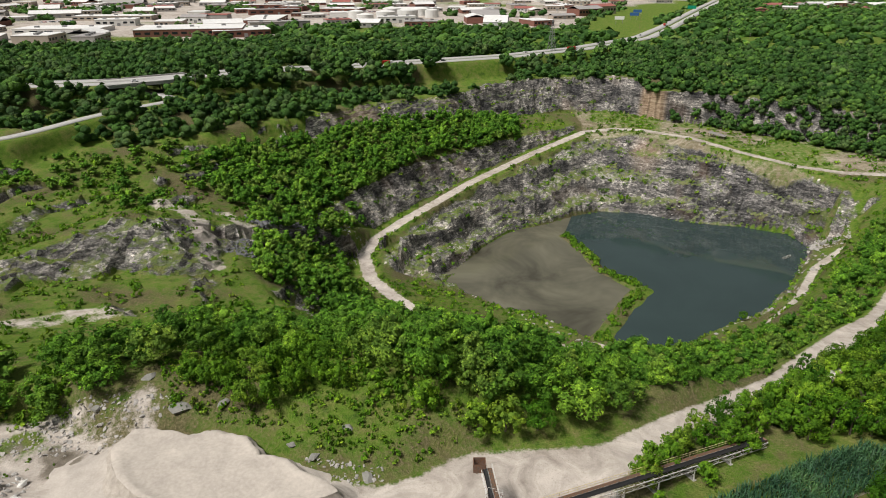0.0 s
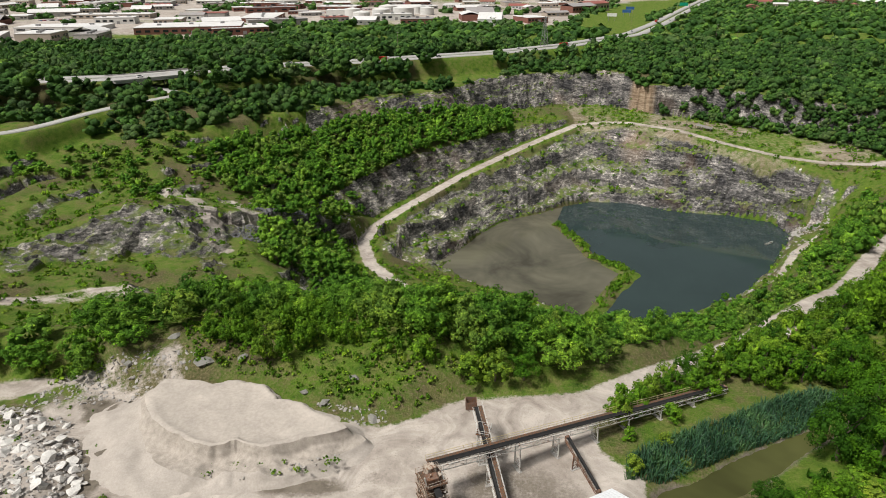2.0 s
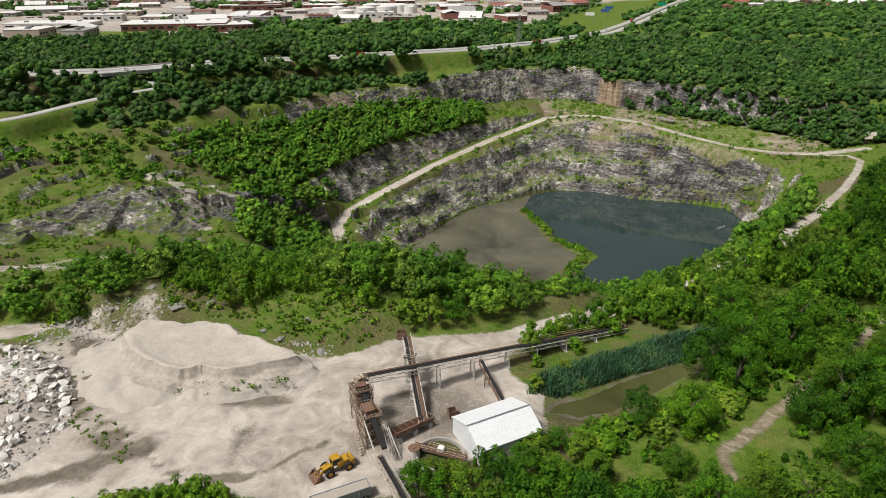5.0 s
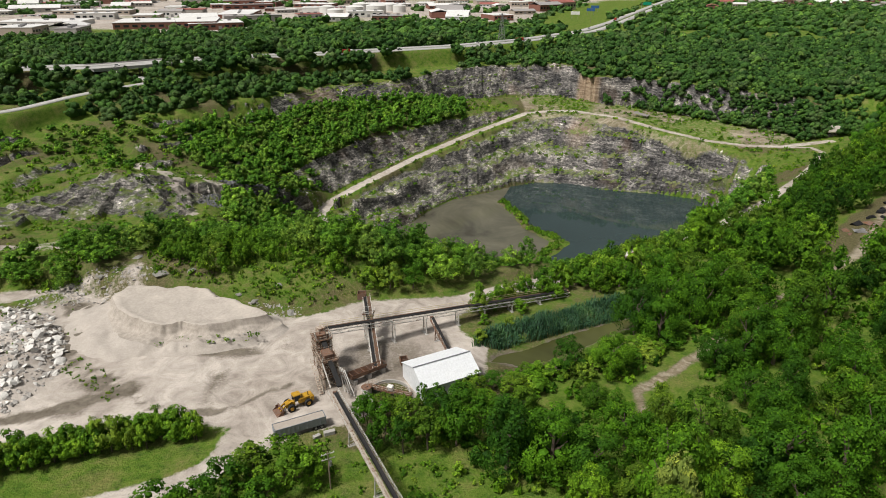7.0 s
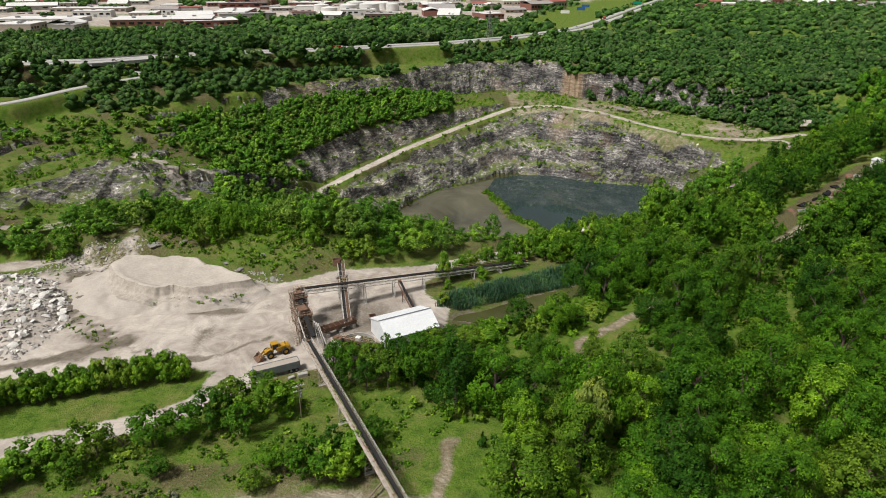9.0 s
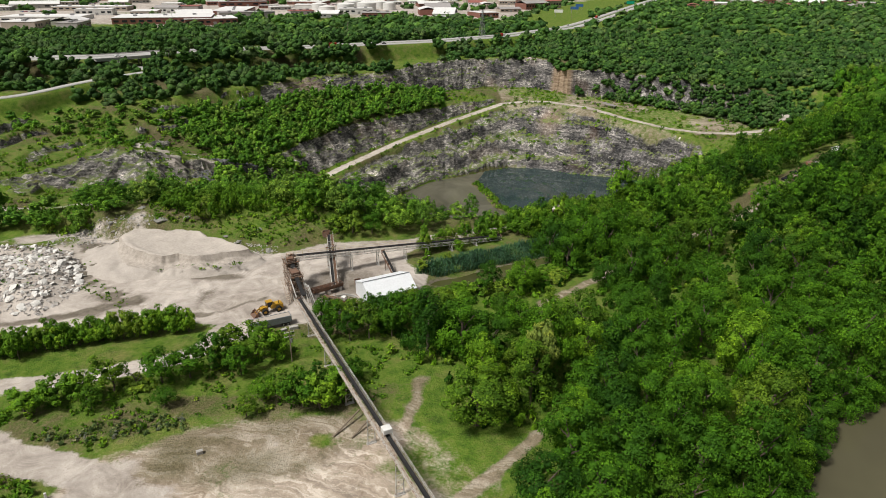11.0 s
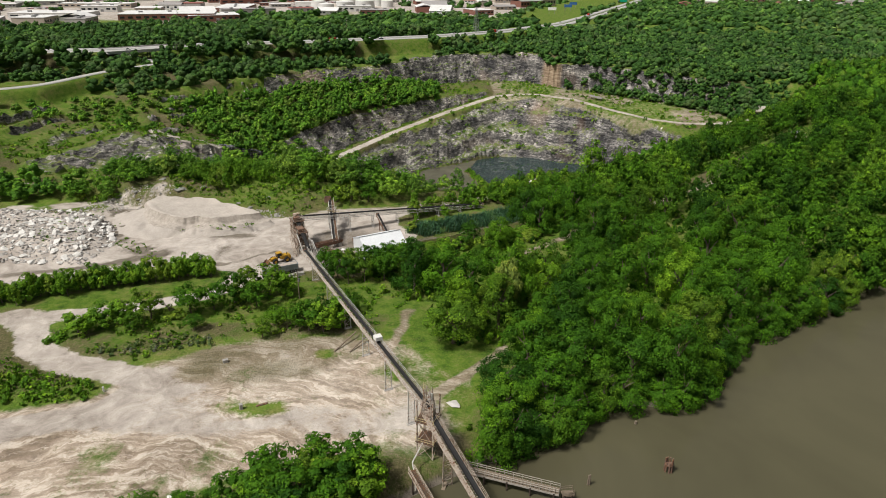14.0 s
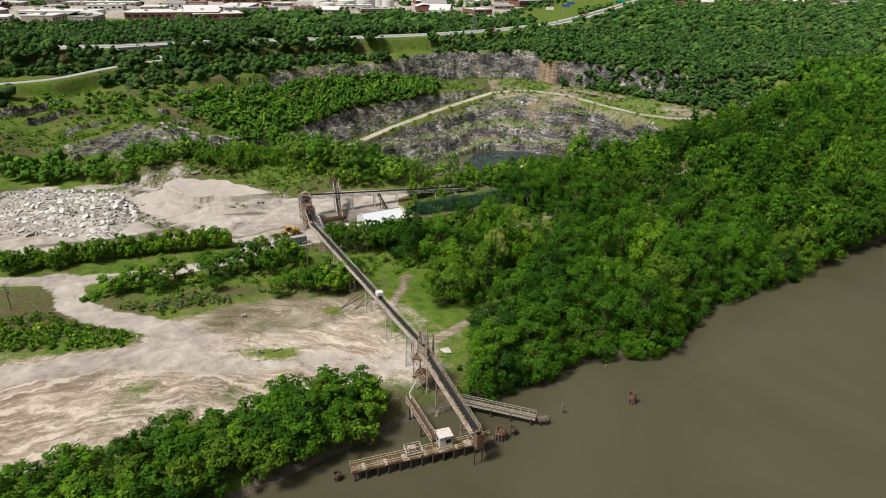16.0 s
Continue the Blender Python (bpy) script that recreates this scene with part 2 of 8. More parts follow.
def fbm(x, y, size, octaves=4, seed=0):
    total, amp, norm = 0, 1.0, 0
    for k in range(octaves):
        total = total + amp * value_noise(x / size * 2 ** k, y / size * 2 ** k, seed + k)
        norm += amp
        amp *= 0.5
    return total / norm - 0.5


def smooth(v, lo, hi):
    t = np.clip((v - lo) / (hi - lo), 0, 1)
    return t * t * (3 - 2 * t)


def along(px, py, line, closed=False):
    """Distance to a line of (x, y) or (x, y, z) points, and the z at the nearest place."""
    pts = np.array([p if len(p) == 3 else (*p, 0) for p in line], float)
    if closed:
        pts = np.vstack([pts, pts[:1]])
    best, height = np.full(px.shape, 1e18), np.zeros(px.shape)
    for a, b_ in zip(pts[:-1], pts[1:]):
        dx, dy = b_[0] - a[0], b_[1] - a[1]
        t = np.clip(((px - a[0]) * dx + (py - a[1]) * dy) / (dx * dx + dy * dy + 1e-9), 0, 1)
        d = (px - a[0] - t * dx) ** 2 + (py - a[1] - t * dy) ** 2
        near = d < best
        best = np.where(near, d, best)
        height = np.where(near, a[2] + t * (b_[2] - a[2]), height)
    return np.sqrt(best), height


def inside(px, py, poly):
    r = np.zeros(px.shape, bool)
    n = len(poly)
    for i in range(n):
        (x0, y0), (x1, y1) = poly[i][:2], poly[(i + 1) % n][:2]
        if y0 != y1:
            r ^= ((y0 > py) != (y1 > py)) & (px < (x1 - x0) * (py - y0) / (y1 - y0) + x0)
    return r


def signed(px, py, poly):
    d, _ = along(px, py, poly, True)
    return np.where(inside(px, py, poly), d, -d)


# ---- the plan ----
SHORE = [(-1500, -1250), (-300, -330), (-60, -122), (5, -70), (25, -56), (38, -47), (50, -40), (61, -35), (73, -29), (82, -21), (93, -19), (101, -22),
         (113, -8), (127, 6), (146, 17), (163, 25), (186, 40), (220, 58), (330, 118), (700, 300), (3000, 1350)]
RIVER = SHORE + [(3000, -2500), (-1500, -2500)]
# quarry loops from the rim down to the pond, each point with its height
RIM = [(-60, 132, 11), (-20, 133, 11), (15, 130, 8), (40, 128, 2), (70, 136, -3), (108, 156, -6), (150, 172, -6), (192, 207, -7), (238, 262, -12),
       (292, 335, -22), (350, 400, -30), (375, 440, -28), (345, 478, -8), (300, 503, -5), (278, 512, -5), (253, 548, -5), (210, 566, -5), (185, 579, -6),
       (172, 603, 1), (150, 612, 2), (106, 615, 1), (60, 592, 0), (30, 560, 0), (2, 525, 1), (-36, 497, 2), (-66, 465, 3), (-95, 430, 3)]
RIM += [(-129, 405, 3), (-165, 372, 0), (-230, 340, 0), (-240, 280, -1), (-200, 200, -8), (-160, 155, -6), (-110, 135, 5)]
BASE = [(-40, 185, -24), (10, 165, -24), (45, 152, -17), (78, 156, -15), (105, 172, -15), (140, 204, -18), (180, 240, -21), (228, 300, -28), (285, 375, -34), (325, 420, -35),
        (335, 445, -34), (310, 470, -32), (282, 497, -31), (246, 538, -31), (205, 567, -31), (170, 588, -28), (150, 597, -28), (110, 597, -28), (65, 572, -26),
        (34, 545, -24), (10, 508, -13), (-32, 483, -12), (-62, 452, -12), (-100, 418, -11)]
BASE += [(-135, 385, -9), (-165, 335, -11), (-205, 300, -11), (-205, 255, -11), (-170, 210, -15), (-135, 180, -14), (-90, 172, -12)]
BENCH = [(-55, 245, -44), (0, 228, -42), (45, 215, -40), (90, 210, -38), (130, 230, -40), (172, 268, -42), (215, 320, -45), (258, 372, -46), (292, 405, -37),
         (298, 430, -37), (276, 470, -34), (240, 508, -32), (208, 538, -31), (172, 560, -30), (122, 566, -31), (80, 527, -29), (28, 480, -30), (-16, 440, -30)]
BENCH += [(-44, 402, -33), (-64, 370, -36), (-80, 335, -36), (-100, 290, -26), (-88, 255, -24), (-70, 235, -28)]
FOOT = [(-30, 276, -60), (0, 248, -54), (45, 236, -58), (90, 236, -60), (130, 250, -62), (175, 285, -62), (212, 330, -64), (252, 368, -65), (275, 400, -46),
        (282, 424, -39), (258, 458, -37), (224, 484, -33), (200, 517, -30.5), (168, 545, -31), (121, 556, -34.5), (64, 505, -40.5), (16, 455, -48), (-12, 422, -51)]
FOOT += [(-32, 392, -53.5), (-49, 362, -55.5), (-55, 338, -57), (-50, 310, -58.5)]
EDGE = [(-14, 284, -61), (20, 268, -68), (58, 258, -73), (90, 256, -72), (122, 262, -71), (160, 290, -72), (192, 324, -72), (228, 366, -72), (250, 392, -70),
        (268, 414, -40), (252, 442, -38.5), (220, 466, -35), (192, 498, -30.5), (163, 532, -32), (121, 541, -35.5), (73, 490, -41), (25, 443, -48.5), (-3, 412, -51.5)]
EDGE += [(-21, 382, -54), (-33, 357, -56), (-37, 338, -57.5), (-32, 317, -59)]
POND = [(0, 348), (24, 398), (46, 427), (72, 441), (96, 458), (120, 470), (144, 463), (173, 447), (211, 437), (242, 422), (239, 397), (224, 370), (207, 346),
        (174, 309), (150, 297), (122, 278), (92, 271), (84, 283), (73, 283), (61, 297), (48, 311), (35, 313), (16, 331)]
SPIT = [(84, 418), (94, 388), (96, 363), (109, 347), (116, 336), (97, 312), (85, 291), (78, 280)]
RAMP = [(66, 258, -70), (30, 265, -66), (-2, 275, -63), (-21, 290, -61), (-39, 313, -58.5), (-46, 340, -57), (-40, 362, -55.5), (-26, 387, -54), (-4, 417, -51.2),
        (20, 449, -48), (69, 498, -40.6), (121, 549, -35), (145, 549, -33), (166, 540, -31.6), (196, 508, -30.5)]
BENCH_ROAD = [(196, 508, -30.5), (222, 476, -33.5), (255, 451, -37.5), (280, 436, -38), (305, 425, -36), (345, 430, -33)]
RIGHT_ROAD = [(30, 102, 3), (40, 109, 2.5), (51, 117, 1), (67, 126.5, -1), (86, 139, -3.5), (106, 157, -6.3), (124, 172, -8.5), (142, 185, -10.6), (157, 201, -12.5), (177, 223, -14.7)]
FAR_ROAD = [(177, 223, -14.7), (207, 256, -19.5), (228, 280, -21.5), (256, 312, -24.5), (290, 355, -28), (315, 390, -31), (318, 410, -33), (305, 425, -36)]
LOW_PATH = [(84, 262, -72), (109, 256, -71), (129, 261, -70), (150, 270, -69), (188, 306, -69), (218, 345, -68), (250, 372, -67)]
YARD = [(-125, 112), (-89, 116), (-71, 108), (-30, 99), (-13, 96.5), (-5, 99.5), (4, 105.5), (19, 107), (31, 108), (42, 113), (48, 117), (52, 114), (41, 105), (33, 96), (33, 88), (40, 80),
        (38, 64), (20, 58), (8, 50), (-4, 46), (-13, 38), (-20, 33), (-21, 38), (-19, 48), (-27, 51), (-45, 51), (-62, 45), (-80, 40), (-125, 42)]
HEAP = [(-69, 55), (-66, 72), (-72, 86), (-82, 99), (-95, 104), (-135, 106), (-135, 58)]
LANE = [(-10, 47, 3), (-17, 38, 3), (-24, 32, 3), (-38, 26.5, 3), (-56, 21.5, 3), (-80, 19.5, 3), (-140, 18, 3)]
LOOP_LANE = [(-72, 21, 3), (-64, 14, 2.8), (-59, 5, 2.6), (-48, -2, 2.4), (-34, -6, 2.2), (-24, -10, 2.2), (-30, -22, 2.2), (-60, -30, 2.2), (-130, -40, 2.5)]
LOWER_YARD = [(-130, -28), (-57, -22), (-34, -17), (-28, -3), (-8, 6), (16, 9), (35, 6), (47, -4), (54, -12), (50, -24), (45, -36), (30, -34), (6, -42),
              (-14, -50), (-50, -72), (-130, -120)]
TRACK = [(38, 22, 3), (36.5, 13, 2.9), (34, 5, 2.7), (26, -3, 2.5), (16, -10, 2.4)]
WOOD_TRACK = [(42, -20, 2.4), (52, -10, 2.6), (62, 0, 2.8), (70, 20, 3), (73, 59, 3), (86, 68, 3.2), (120, 96, 3.5), (172, 133, 4), (212, 178, 4), (262, 218, 4.5)]
CREEK = [(40, 76), (47, 74), (54, 75.5), (66, 82), (76, 89), (87, 95.5), (86, 98.5), (74, 93.5), (60, 87), (50, 81), (43, 79)]
HIGHWAY = [(-900, 420, 22), (-420, 436, 22), (-300, 446, 22), (-226, 460, 22), (-190, 488, 21.2), (-158, 526, 20), (-87, 560, 18), (-32, 595, 17), (62, 645, 16), (146, 716, 15), (245, 835, 14), (321, 985, 13), (577, 1522, 12), (1300, 3000, 12)]
FRONTAGE = [(-330, 290, 10), (-232, 342, 11), (-212, 388, 13), (-190, 420, 14), (-170, 436, 14), (-195, 452, 14), (-260, 520, 14)]
MOUND = [(-176, 228, -10), (-160, 244, -7), (-140, 266, -3.5), (-126, 262, -6), (-116, 250, -14)]
CREST = [(-190, 150, -2), (-130, 132, 4), (-90, 124, 10), (-50, 122, 11.5), (-25, 125, 12), (0, 123, 10), (22, 126, 7), (44, 131, 2.5)]


def BRIDGE_GAP(px, py):
    return 1 - smooth(np.hypot((px + 209) / 26, (py - 468) / 40), 0.75, 1.0)


STATIONS = [(-60, 0, 3), (0, 0, 2.6), (60, 0, 2.4), (130, 60, 3.5), (200, 150, 4), (300, 250, 6), (420, 400, 2), (-250, 0, 4), (-250, 150, 0), (-150, 110, 3), (0, 90, 3),
            (60, 60, 2.6), (-80, 80, 3), (60, 110, 2.5), (-260, 380, 9), (-190, 425, 14), (-120, 440, 5), (0, 545, 1), (165, 630, 2), (245, 570, -3), (340, 520, -4),
            (-200, 600, 18), (0, 750, 12), (200, 800, 11)]
STATIONS += [(420, 650, 4), (-400, 850, 16), (0, 1200, 13), (500, 1000, 10), (0, 2500, 13), (-1500, 2000, 14), (2000, 2000, 14)]
TOWN = [(-2500, 560), (-560, 690), (-414, 735), (-250, 780), (-205, 880), (-180, 1000), (120, 1000), (200, 1010), (300, 1390), (520, 1680), (800, 1900), (1400, 2300), (3000, 3800), (-2500, 3800)]
POND_Z = -77.8
LOOPS = (RIM, BASE, BENCH, FOOT, EDGE, [(x, y, POND_Z + 0.2) for x, y in POND])


def relief(px, py):
    """Height of the ground, before and after the broken rock, and the masks of its cover."""
    shore = signed(px, py, RIVER)
    num, den = 0, 0
    for sx, sy, sz in STATIONS:
        w = 1 / ((px - sx) ** 2 + (py - sy) ** 2 + 900) ** 1.6
        num, den = num + w * sz, den + w
    z = num / den + fbm(px, py, 60, 3, 5) * 2.0 * smooth(py, 100, 300)
    far_w = smooth(np.hypot(px, py - 300), 900, 2500)
    z = z * (1 - far_w) + 13 * far_w
    # hill between yard and quarry
    d, h = along(px, py, CREST)
    hill = h - 0.36 * np.maximum(d - 4, 0) + fbm(px, py, 14, 3, 8) * 1.6
    z = np.where((hill > z) & (py < 240), hill, z)
    # quarry
    dist, height, within = [], [], []
    for loop in LOOPS:
        d, h = along(px, py, loop, True)
        dist.append(d)
        height.append(h)
        within.append(inside(px, py, loop))
    edge = np.where(within[0], 0, dist[0])
    z = z + (height[0] - z) * (1 - smooth(edge, 0, 45)) * (~within[0] & (py > 136))
    for k in range(len(LOOPS) - 1):
        band = within[k] & ~within[k + 1]
        t = dist[k] / (dist[k] + dist[k + 1] + 1e-6)
        z = np.where(band, height[k] + t * (height[k + 1] - height[k]), z)
    last = within[-1]
    spit, _ = along(px, py, SPIT)
    bed = POND_Z - np.minimum(dist[-1] * 0.35, 5)
    bed = np.where(spit < 9, np.maximum(bed, POND_Z + 1.1 + fbm(px, py, 9, 2, 29) * 1.8 - np.where(py < 352, 0.042, 0.09) * spit ** 2), bed)
    z = np.where(last, bed, z)
    # rocky mound on the terrace
    d, h = along(px, py, MOUND)
    crest = h - np.where(py < 0.9 * (px + 176) + 226, 0.55, 0.35) * np.maximum(d - 3, 0)
    mound = crest > z
    z = np.where(mound, crest, z)
    west = within[0] & ~within[2] & (px < -92) & (py > 195) & ~mound
    lv = (z + fbm(px, py, 34, 3, 23) * 6) / 5.0
    fr = lv - np.floor(lv)
    stepped = z + (smooth(fr, 0.40, 0.60) - fr) * 5.0 * smooth(fbm(px, py, 28, 2, 25), -0.05, 0.06)
    z = np.where(west, stepped, z)
    riser = west * smooth(fr, 0.36, 0.42) * (1 - smooth(fr, 0.58, 0.64)) * (fbm(px, py, 28, 2, 25) > 0.0)
    gy, gx = np.gradient(z, py[:, 0], px[0, :])
    slope = np.hypot(gx, gy)
    south = inside(px, py, [(-140, 110), (150, 110), (340, 380), (262, 392), (205, 330), (120, 258), (60, 246), (0, 262), (-35, 276), (-75, 238), (-100, 180)])
    rock = smooth(slope, 0.52, 0.95) * within[0] * ~south * ~last
    rock = np.maximum(rock, smooth(slope, 0.3, 0.5) * mound)
    rock = np.where(west, riser * 0.95, rock)
    wall = within[4] & ~last & ~south & (py > 330)
    rock = np.maximum(rock * (~wall), 0.92 * wall * np.where(px < 75, smooth(dist[4] + fbm(px, py, 14, 2, 27) * 9, 0.5, 4), smooth(dist[4] + fbm(px, py, 18, 2, 27) * 8, 1, 6)))
    rock = np.maximum(rock, 0.85 * (within[0] & ~within[1] & (px > 30) & (py > 430) & (py > 0.6 * px + 330)))
    brink = (px > 30) & (py > 430) & (py > 0.6 * px + 330)
    rock = np.maximum(rock, 0.85 * (1 - smooth(dist[0], 1.5, 4)) * brink)
    rock = rock * (py > 140)
    rock = np.where(wall & (px > 120), rock * (1.08 + 1.2 * fbm(px, py + z * 2.5, 30, 3, 37) - 0.14 * smooth(px, 150, 230)), rock)
    rock = np.clip(rock, 0, 1)
    # broken strata on the faces
    for step, size, sway, seed, part_ in ((14.0, 70, 15, 21, 0.75), (4.5, 26, 9, 22, 0.7)):
        warp = fbm(px, py, size, 4, seed) * sway
        level = (z + warp) / step
        terr = (np.floor(level) + smooth(level - np.floor(level), 0.34, 0.66)) * step - warp
        z = z + (terr - z) * rock * part_ * smooth(fbm(px, py, 30, 2, seed + 9), -0.22, 0.0) * (np.where(wall, 1.0, 0.25) if step > 9 else 1.0)
    block = np.abs(fbm(px, py, 12, 3, 35)) * 2
    z = z + rock * (fbm(px, py, 7, 3, 31) * 4.5 + fbm(px, py, 26, 2, 33) * 8 - block * 5 + 1.2)
    z = z + fbm(px, py, 7, 3, 41) * 0.5 * smooth(py, 108, 130)
    return shore, z, slope, rock, within, south, mound


def cut_roads(px, py, z):
    """Level the ground for roads and yards. Returns it with the mask of crushed stone."""
    stone = np.zeros(px.shape)
    d = signed(px, py, YARD)
    flat = smooth(d, -7, 0)
    z = z + (3 + fbm(px, py, 18, 3, 3) * 0.5 - z) * flat
    stone = np.maximum(stone, smooth(d, -2.5, 2.5))
    d = signed(px, py, HEAP)
    z = z + (3.2 + fbm(px, py, 9, 4, 13) * 4) * smooth(d, -1, 9)
    d = signed(px, py, LOWER_YARD)
    z = z + (2.3 + fbm(px, py, 16, 3, 4) * 0.6 - z) * smooth(d, -5, 0)
    for line, half, blend, amount in ((RAMP, 3.7, 2.6, 1), (RIGHT_ROAD, 3.4, 5, 1), (FAR_ROAD, 2.3, 9, 0.9), (BENCH_ROAD, 4, 6, 0.75), (LOW_PATH, 2.2, 4, 1), (LANE, 3.2, 5, 1), (LOOP_LANE, 4.2, 5, 1),
                                      (TRACK, 2.0, 3, 0.0), (WOOD_TRACK, 1.8, 4, 0.0)):
        d, h = along(px, py, line)
        w = 1 - smooth(d, half, half + blend)
        z = z + (h - z) * w
        stone = np.maximum(stone, amount * (1 - smooth(d, half - 1.4, half + 1.4)))
    for line, half, blend in ((HIGHWAY, 16, 14), (FRONTAGE, 5, 8)):
        d, h = along(px, py, line)
        w = 1 - smooth(d, half, half + blend)
        if line is HIGHWAY:
            w = w * (1 - BRIDGE_GAP(px, py))
        z = z + (h - 0.3 - z) * w
    return z, stone


def axis(lo, hi, step, far_lo, far_hi):
    mid = np.arange(lo, hi + step / 2, step)
    out, s, v = [], step, hi
    while v < far_hi:
        s *= 1.13
        v += s
        out.append(min(v, far_hi))
    back, s, v = [], step, lo
    while v > far_lo:
        s *= 1.13
        v -= s
        back.append(max(v, far_lo))
    return np.concatenate([back[::-1], mid, out])


GX, GY = axis(-245, 385, 2.0, -4200, 4500), axis(-80, 640, 2.0, -2400, 4800)
PX, PY = np.meshgrid(GX, GY)
SHORE_D, GZ, SLOPE, ROCK, WITHIN, SOUTH, MOUND_M = relief(PX, PY)
GZ, STONE = cut_roads(PX, PY, GZ)
bank = smooth(-SHORE_D, -1.0, 7)
GZ = np.where(SHORE_D > 0, -0.2 - np.minimum(SHORE_D * 0.35, 4), np.minimum(GZ, -0.1 + 0.55 * -SHORE_D) * (1 - bank) + GZ * bank)
creek_d = signed(PX, PY, CREEK)
GZ = GZ + (0.6 - GZ) * smooth(creek_d, -6, 1)


def ground_z(x, y):
    """Height of the ground at places, by the grid."""
    x, y = np.atleast_1d(np.asarray(x, float)), np.atleast_1d(np.asarray(y, float))
    i = np.clip(np.searchsorted(GX, x) - 1, 0, len(GX) - 2)
    j = np.clip(np.searchsorted(GY, y) - 1, 0, len(GY) - 2)
    u, v = (x - GX[i]) / (GX[i + 1] - GX[i]), (y - GY[j]) / (GY[j + 1] - GY[j])
    return (GZ[j, i] * (1 - u) + GZ[j, i + 1] * u) * (1 - v) + (GZ[j + 1, i] * (1 - u) + GZ[j + 1, i + 1] * u) * v


def sample(grid, x, y):
    i = np.clip(np.searchsorted(GX, x) - 1, 0, len(GX) - 2)
    j = np.clip(np.searchsorted(GY, y) - 1, 0, len(GY) - 2)
    return grid[j, i]


def gz(x, y):
    return float(ground_z(x, y)[0])


def np_mesh(name, verts, faces, mat, smooth_faces=False, attrs=()):
    """A mesh from arrays of corners and of faces that all have the same number of corners."""
    me = bpy.data.meshes.new(name)
    nv, (nf, k) = len(verts), faces.shape
    me.vertices.add(nv)
    me.vertices.foreach_set("co", np.ascontiguousarray(verts, np.float32).ravel())
    me.loops.add(nf * k)
    me.loops.foreach_set("vertex_index", np.ascontiguousarray(faces, np.int32).ravel())
    me.polygons.add(nf)
    me.polygons.foreach_set("loop_start", np.arange(0, nf * k, k, dtype=np.int32))
    me.polygons.foreach_set("loop_total", np.full(nf, k, np.int32))
    me.update(calc_edges=True)
    me.polygons.foreach_set("use_smooth", np.full(nf, smooth_faces) if isinstance(smooth_faces, bool) else smooth_faces)
    for key, values in attrs:
        a = me.attributes.new(key, "FLOAT", "POINT")
        a.data.foreach_set("value", np.ascontiguousarray(values, np.float32).ravel())
    me.materials.append(mat)
    return me


def grid_faces(ny, nx):
    i = np.arange(ny * nx).reshape(ny, nx)
    return np.stack([i[:-1, :-1], i[:-1, 1:], i[1:, 1:], i[1:, :-1]], -1).reshape(-1, 4)


# cover masks
soil_m = np.clip(0.40 + fbm(PX, PY, 24, 4, 51) * 1.5, 0, 1) * (PY < 620)
lower_d = signed(PX, PY, LOWER_YARD)
soil_m = np.maximum(soil_m, smooth(lower_d, -3, 2) * (0.78 + fbm(PX, PY, 12, 4, 53)))
soil_m = np.maximum(soil_m, 0.36 * WITHIN[1] * (PX < -60))
soil_m = np.maximum(soil_m, 0.38 * WITHIN[1] * ~WITHIN[3] * (PX > 120) * (PY > 400))
soil_m = np.maximum(soil_m, 0.55 * WITHIN[4] * ~WITHIN[5] * (PY > 320))
STONE = np.maximum(STONE, smooth(lower_d, -1, 5) * np.clip(0.30 + fbm(PX, PY * 2.2, 26, 4, 57) * 2.0, 0, 0.75))
grass_patch = (1 - smooth(np.hypot((PX - 2) / 11, (PY + 21) / 4), 0.5, 1.1)) + (1 - smooth(np.hypot((PX - 14) / 6, (PY - 1) / 2.5), 0.5, 1.1)) + (1 - smooth(np.hypot((PX + 28) / 7, (PY + 34) / 2.5), 0.5, 1.1))
grass_patch = np.clip(grass_patch * (0.7 + fbm(PX, PY, 6, 3, 56) * 4), 0, 1)
soil_m, STONE = soil_m * (1 - 0.8 * grass_patch), STONE * (1 - np.clip(grass_patch, 0, 1))
damp = smooth(signed(PX, PY, [(-24, 3), (-6, 5), (11, 11), (28, 13), (24, 0), (14, -9), (-2, -12), (-18, -9)]), -3, 3) * np.clip(0.75 + fbm(PX, PY, 7, 3, 63) * 1.8, 0, 1)
green = smooth(signed(PX, PY, [(29, -8), (36, -1), (44, 0), (56, -4), (58, -12), (55, -20), (51, -28), (46, -21), (40, -14)]), -2, 2) * np.clip(0.75 + fbm(PX, PY, 6, 3, 64) * 1.6, 0, 1)
STONE = STONE * (1 - 0.85 * damp) * (1 - 0.9 * green)
soil_m = soil_m * (1 - 0.52 * green)
worn = smooth(signed(PX, PY, [(34, -34), (44, -30), (52, -32), (52, -42), (40, -48), (30, -46)]), -3, 2)
soil_m = np.maximum(soil_m, worn * (0.62 + fbm(PX, PY, 6, 3, 92)))
BARE_TRACK = (1 - smooth(along(PX, PY, WOOD_TRACK)[0], 0.7, 2.4)) * (1 - (PY > 2) * (PY < 52))
BARE_TRACK = np.maximum(BARE_TRACK, 1 - smooth(along(PX, PY, TRACK)[0], 0.6, 2.2))
soil_m = np.maximum(soil_m, 0.9 * BARE_TRACK)
soil_m = np.maximum(soil_m, (0.6 + fbm(PX, PY, 9, 3, 54)) * inside(PX, PY, [(-62, 3), (-50, 0), (-34, -3), (-14, 8), (20, 12), (24, 18), (-8, 18), (-40, 12), (-56, 14)]))
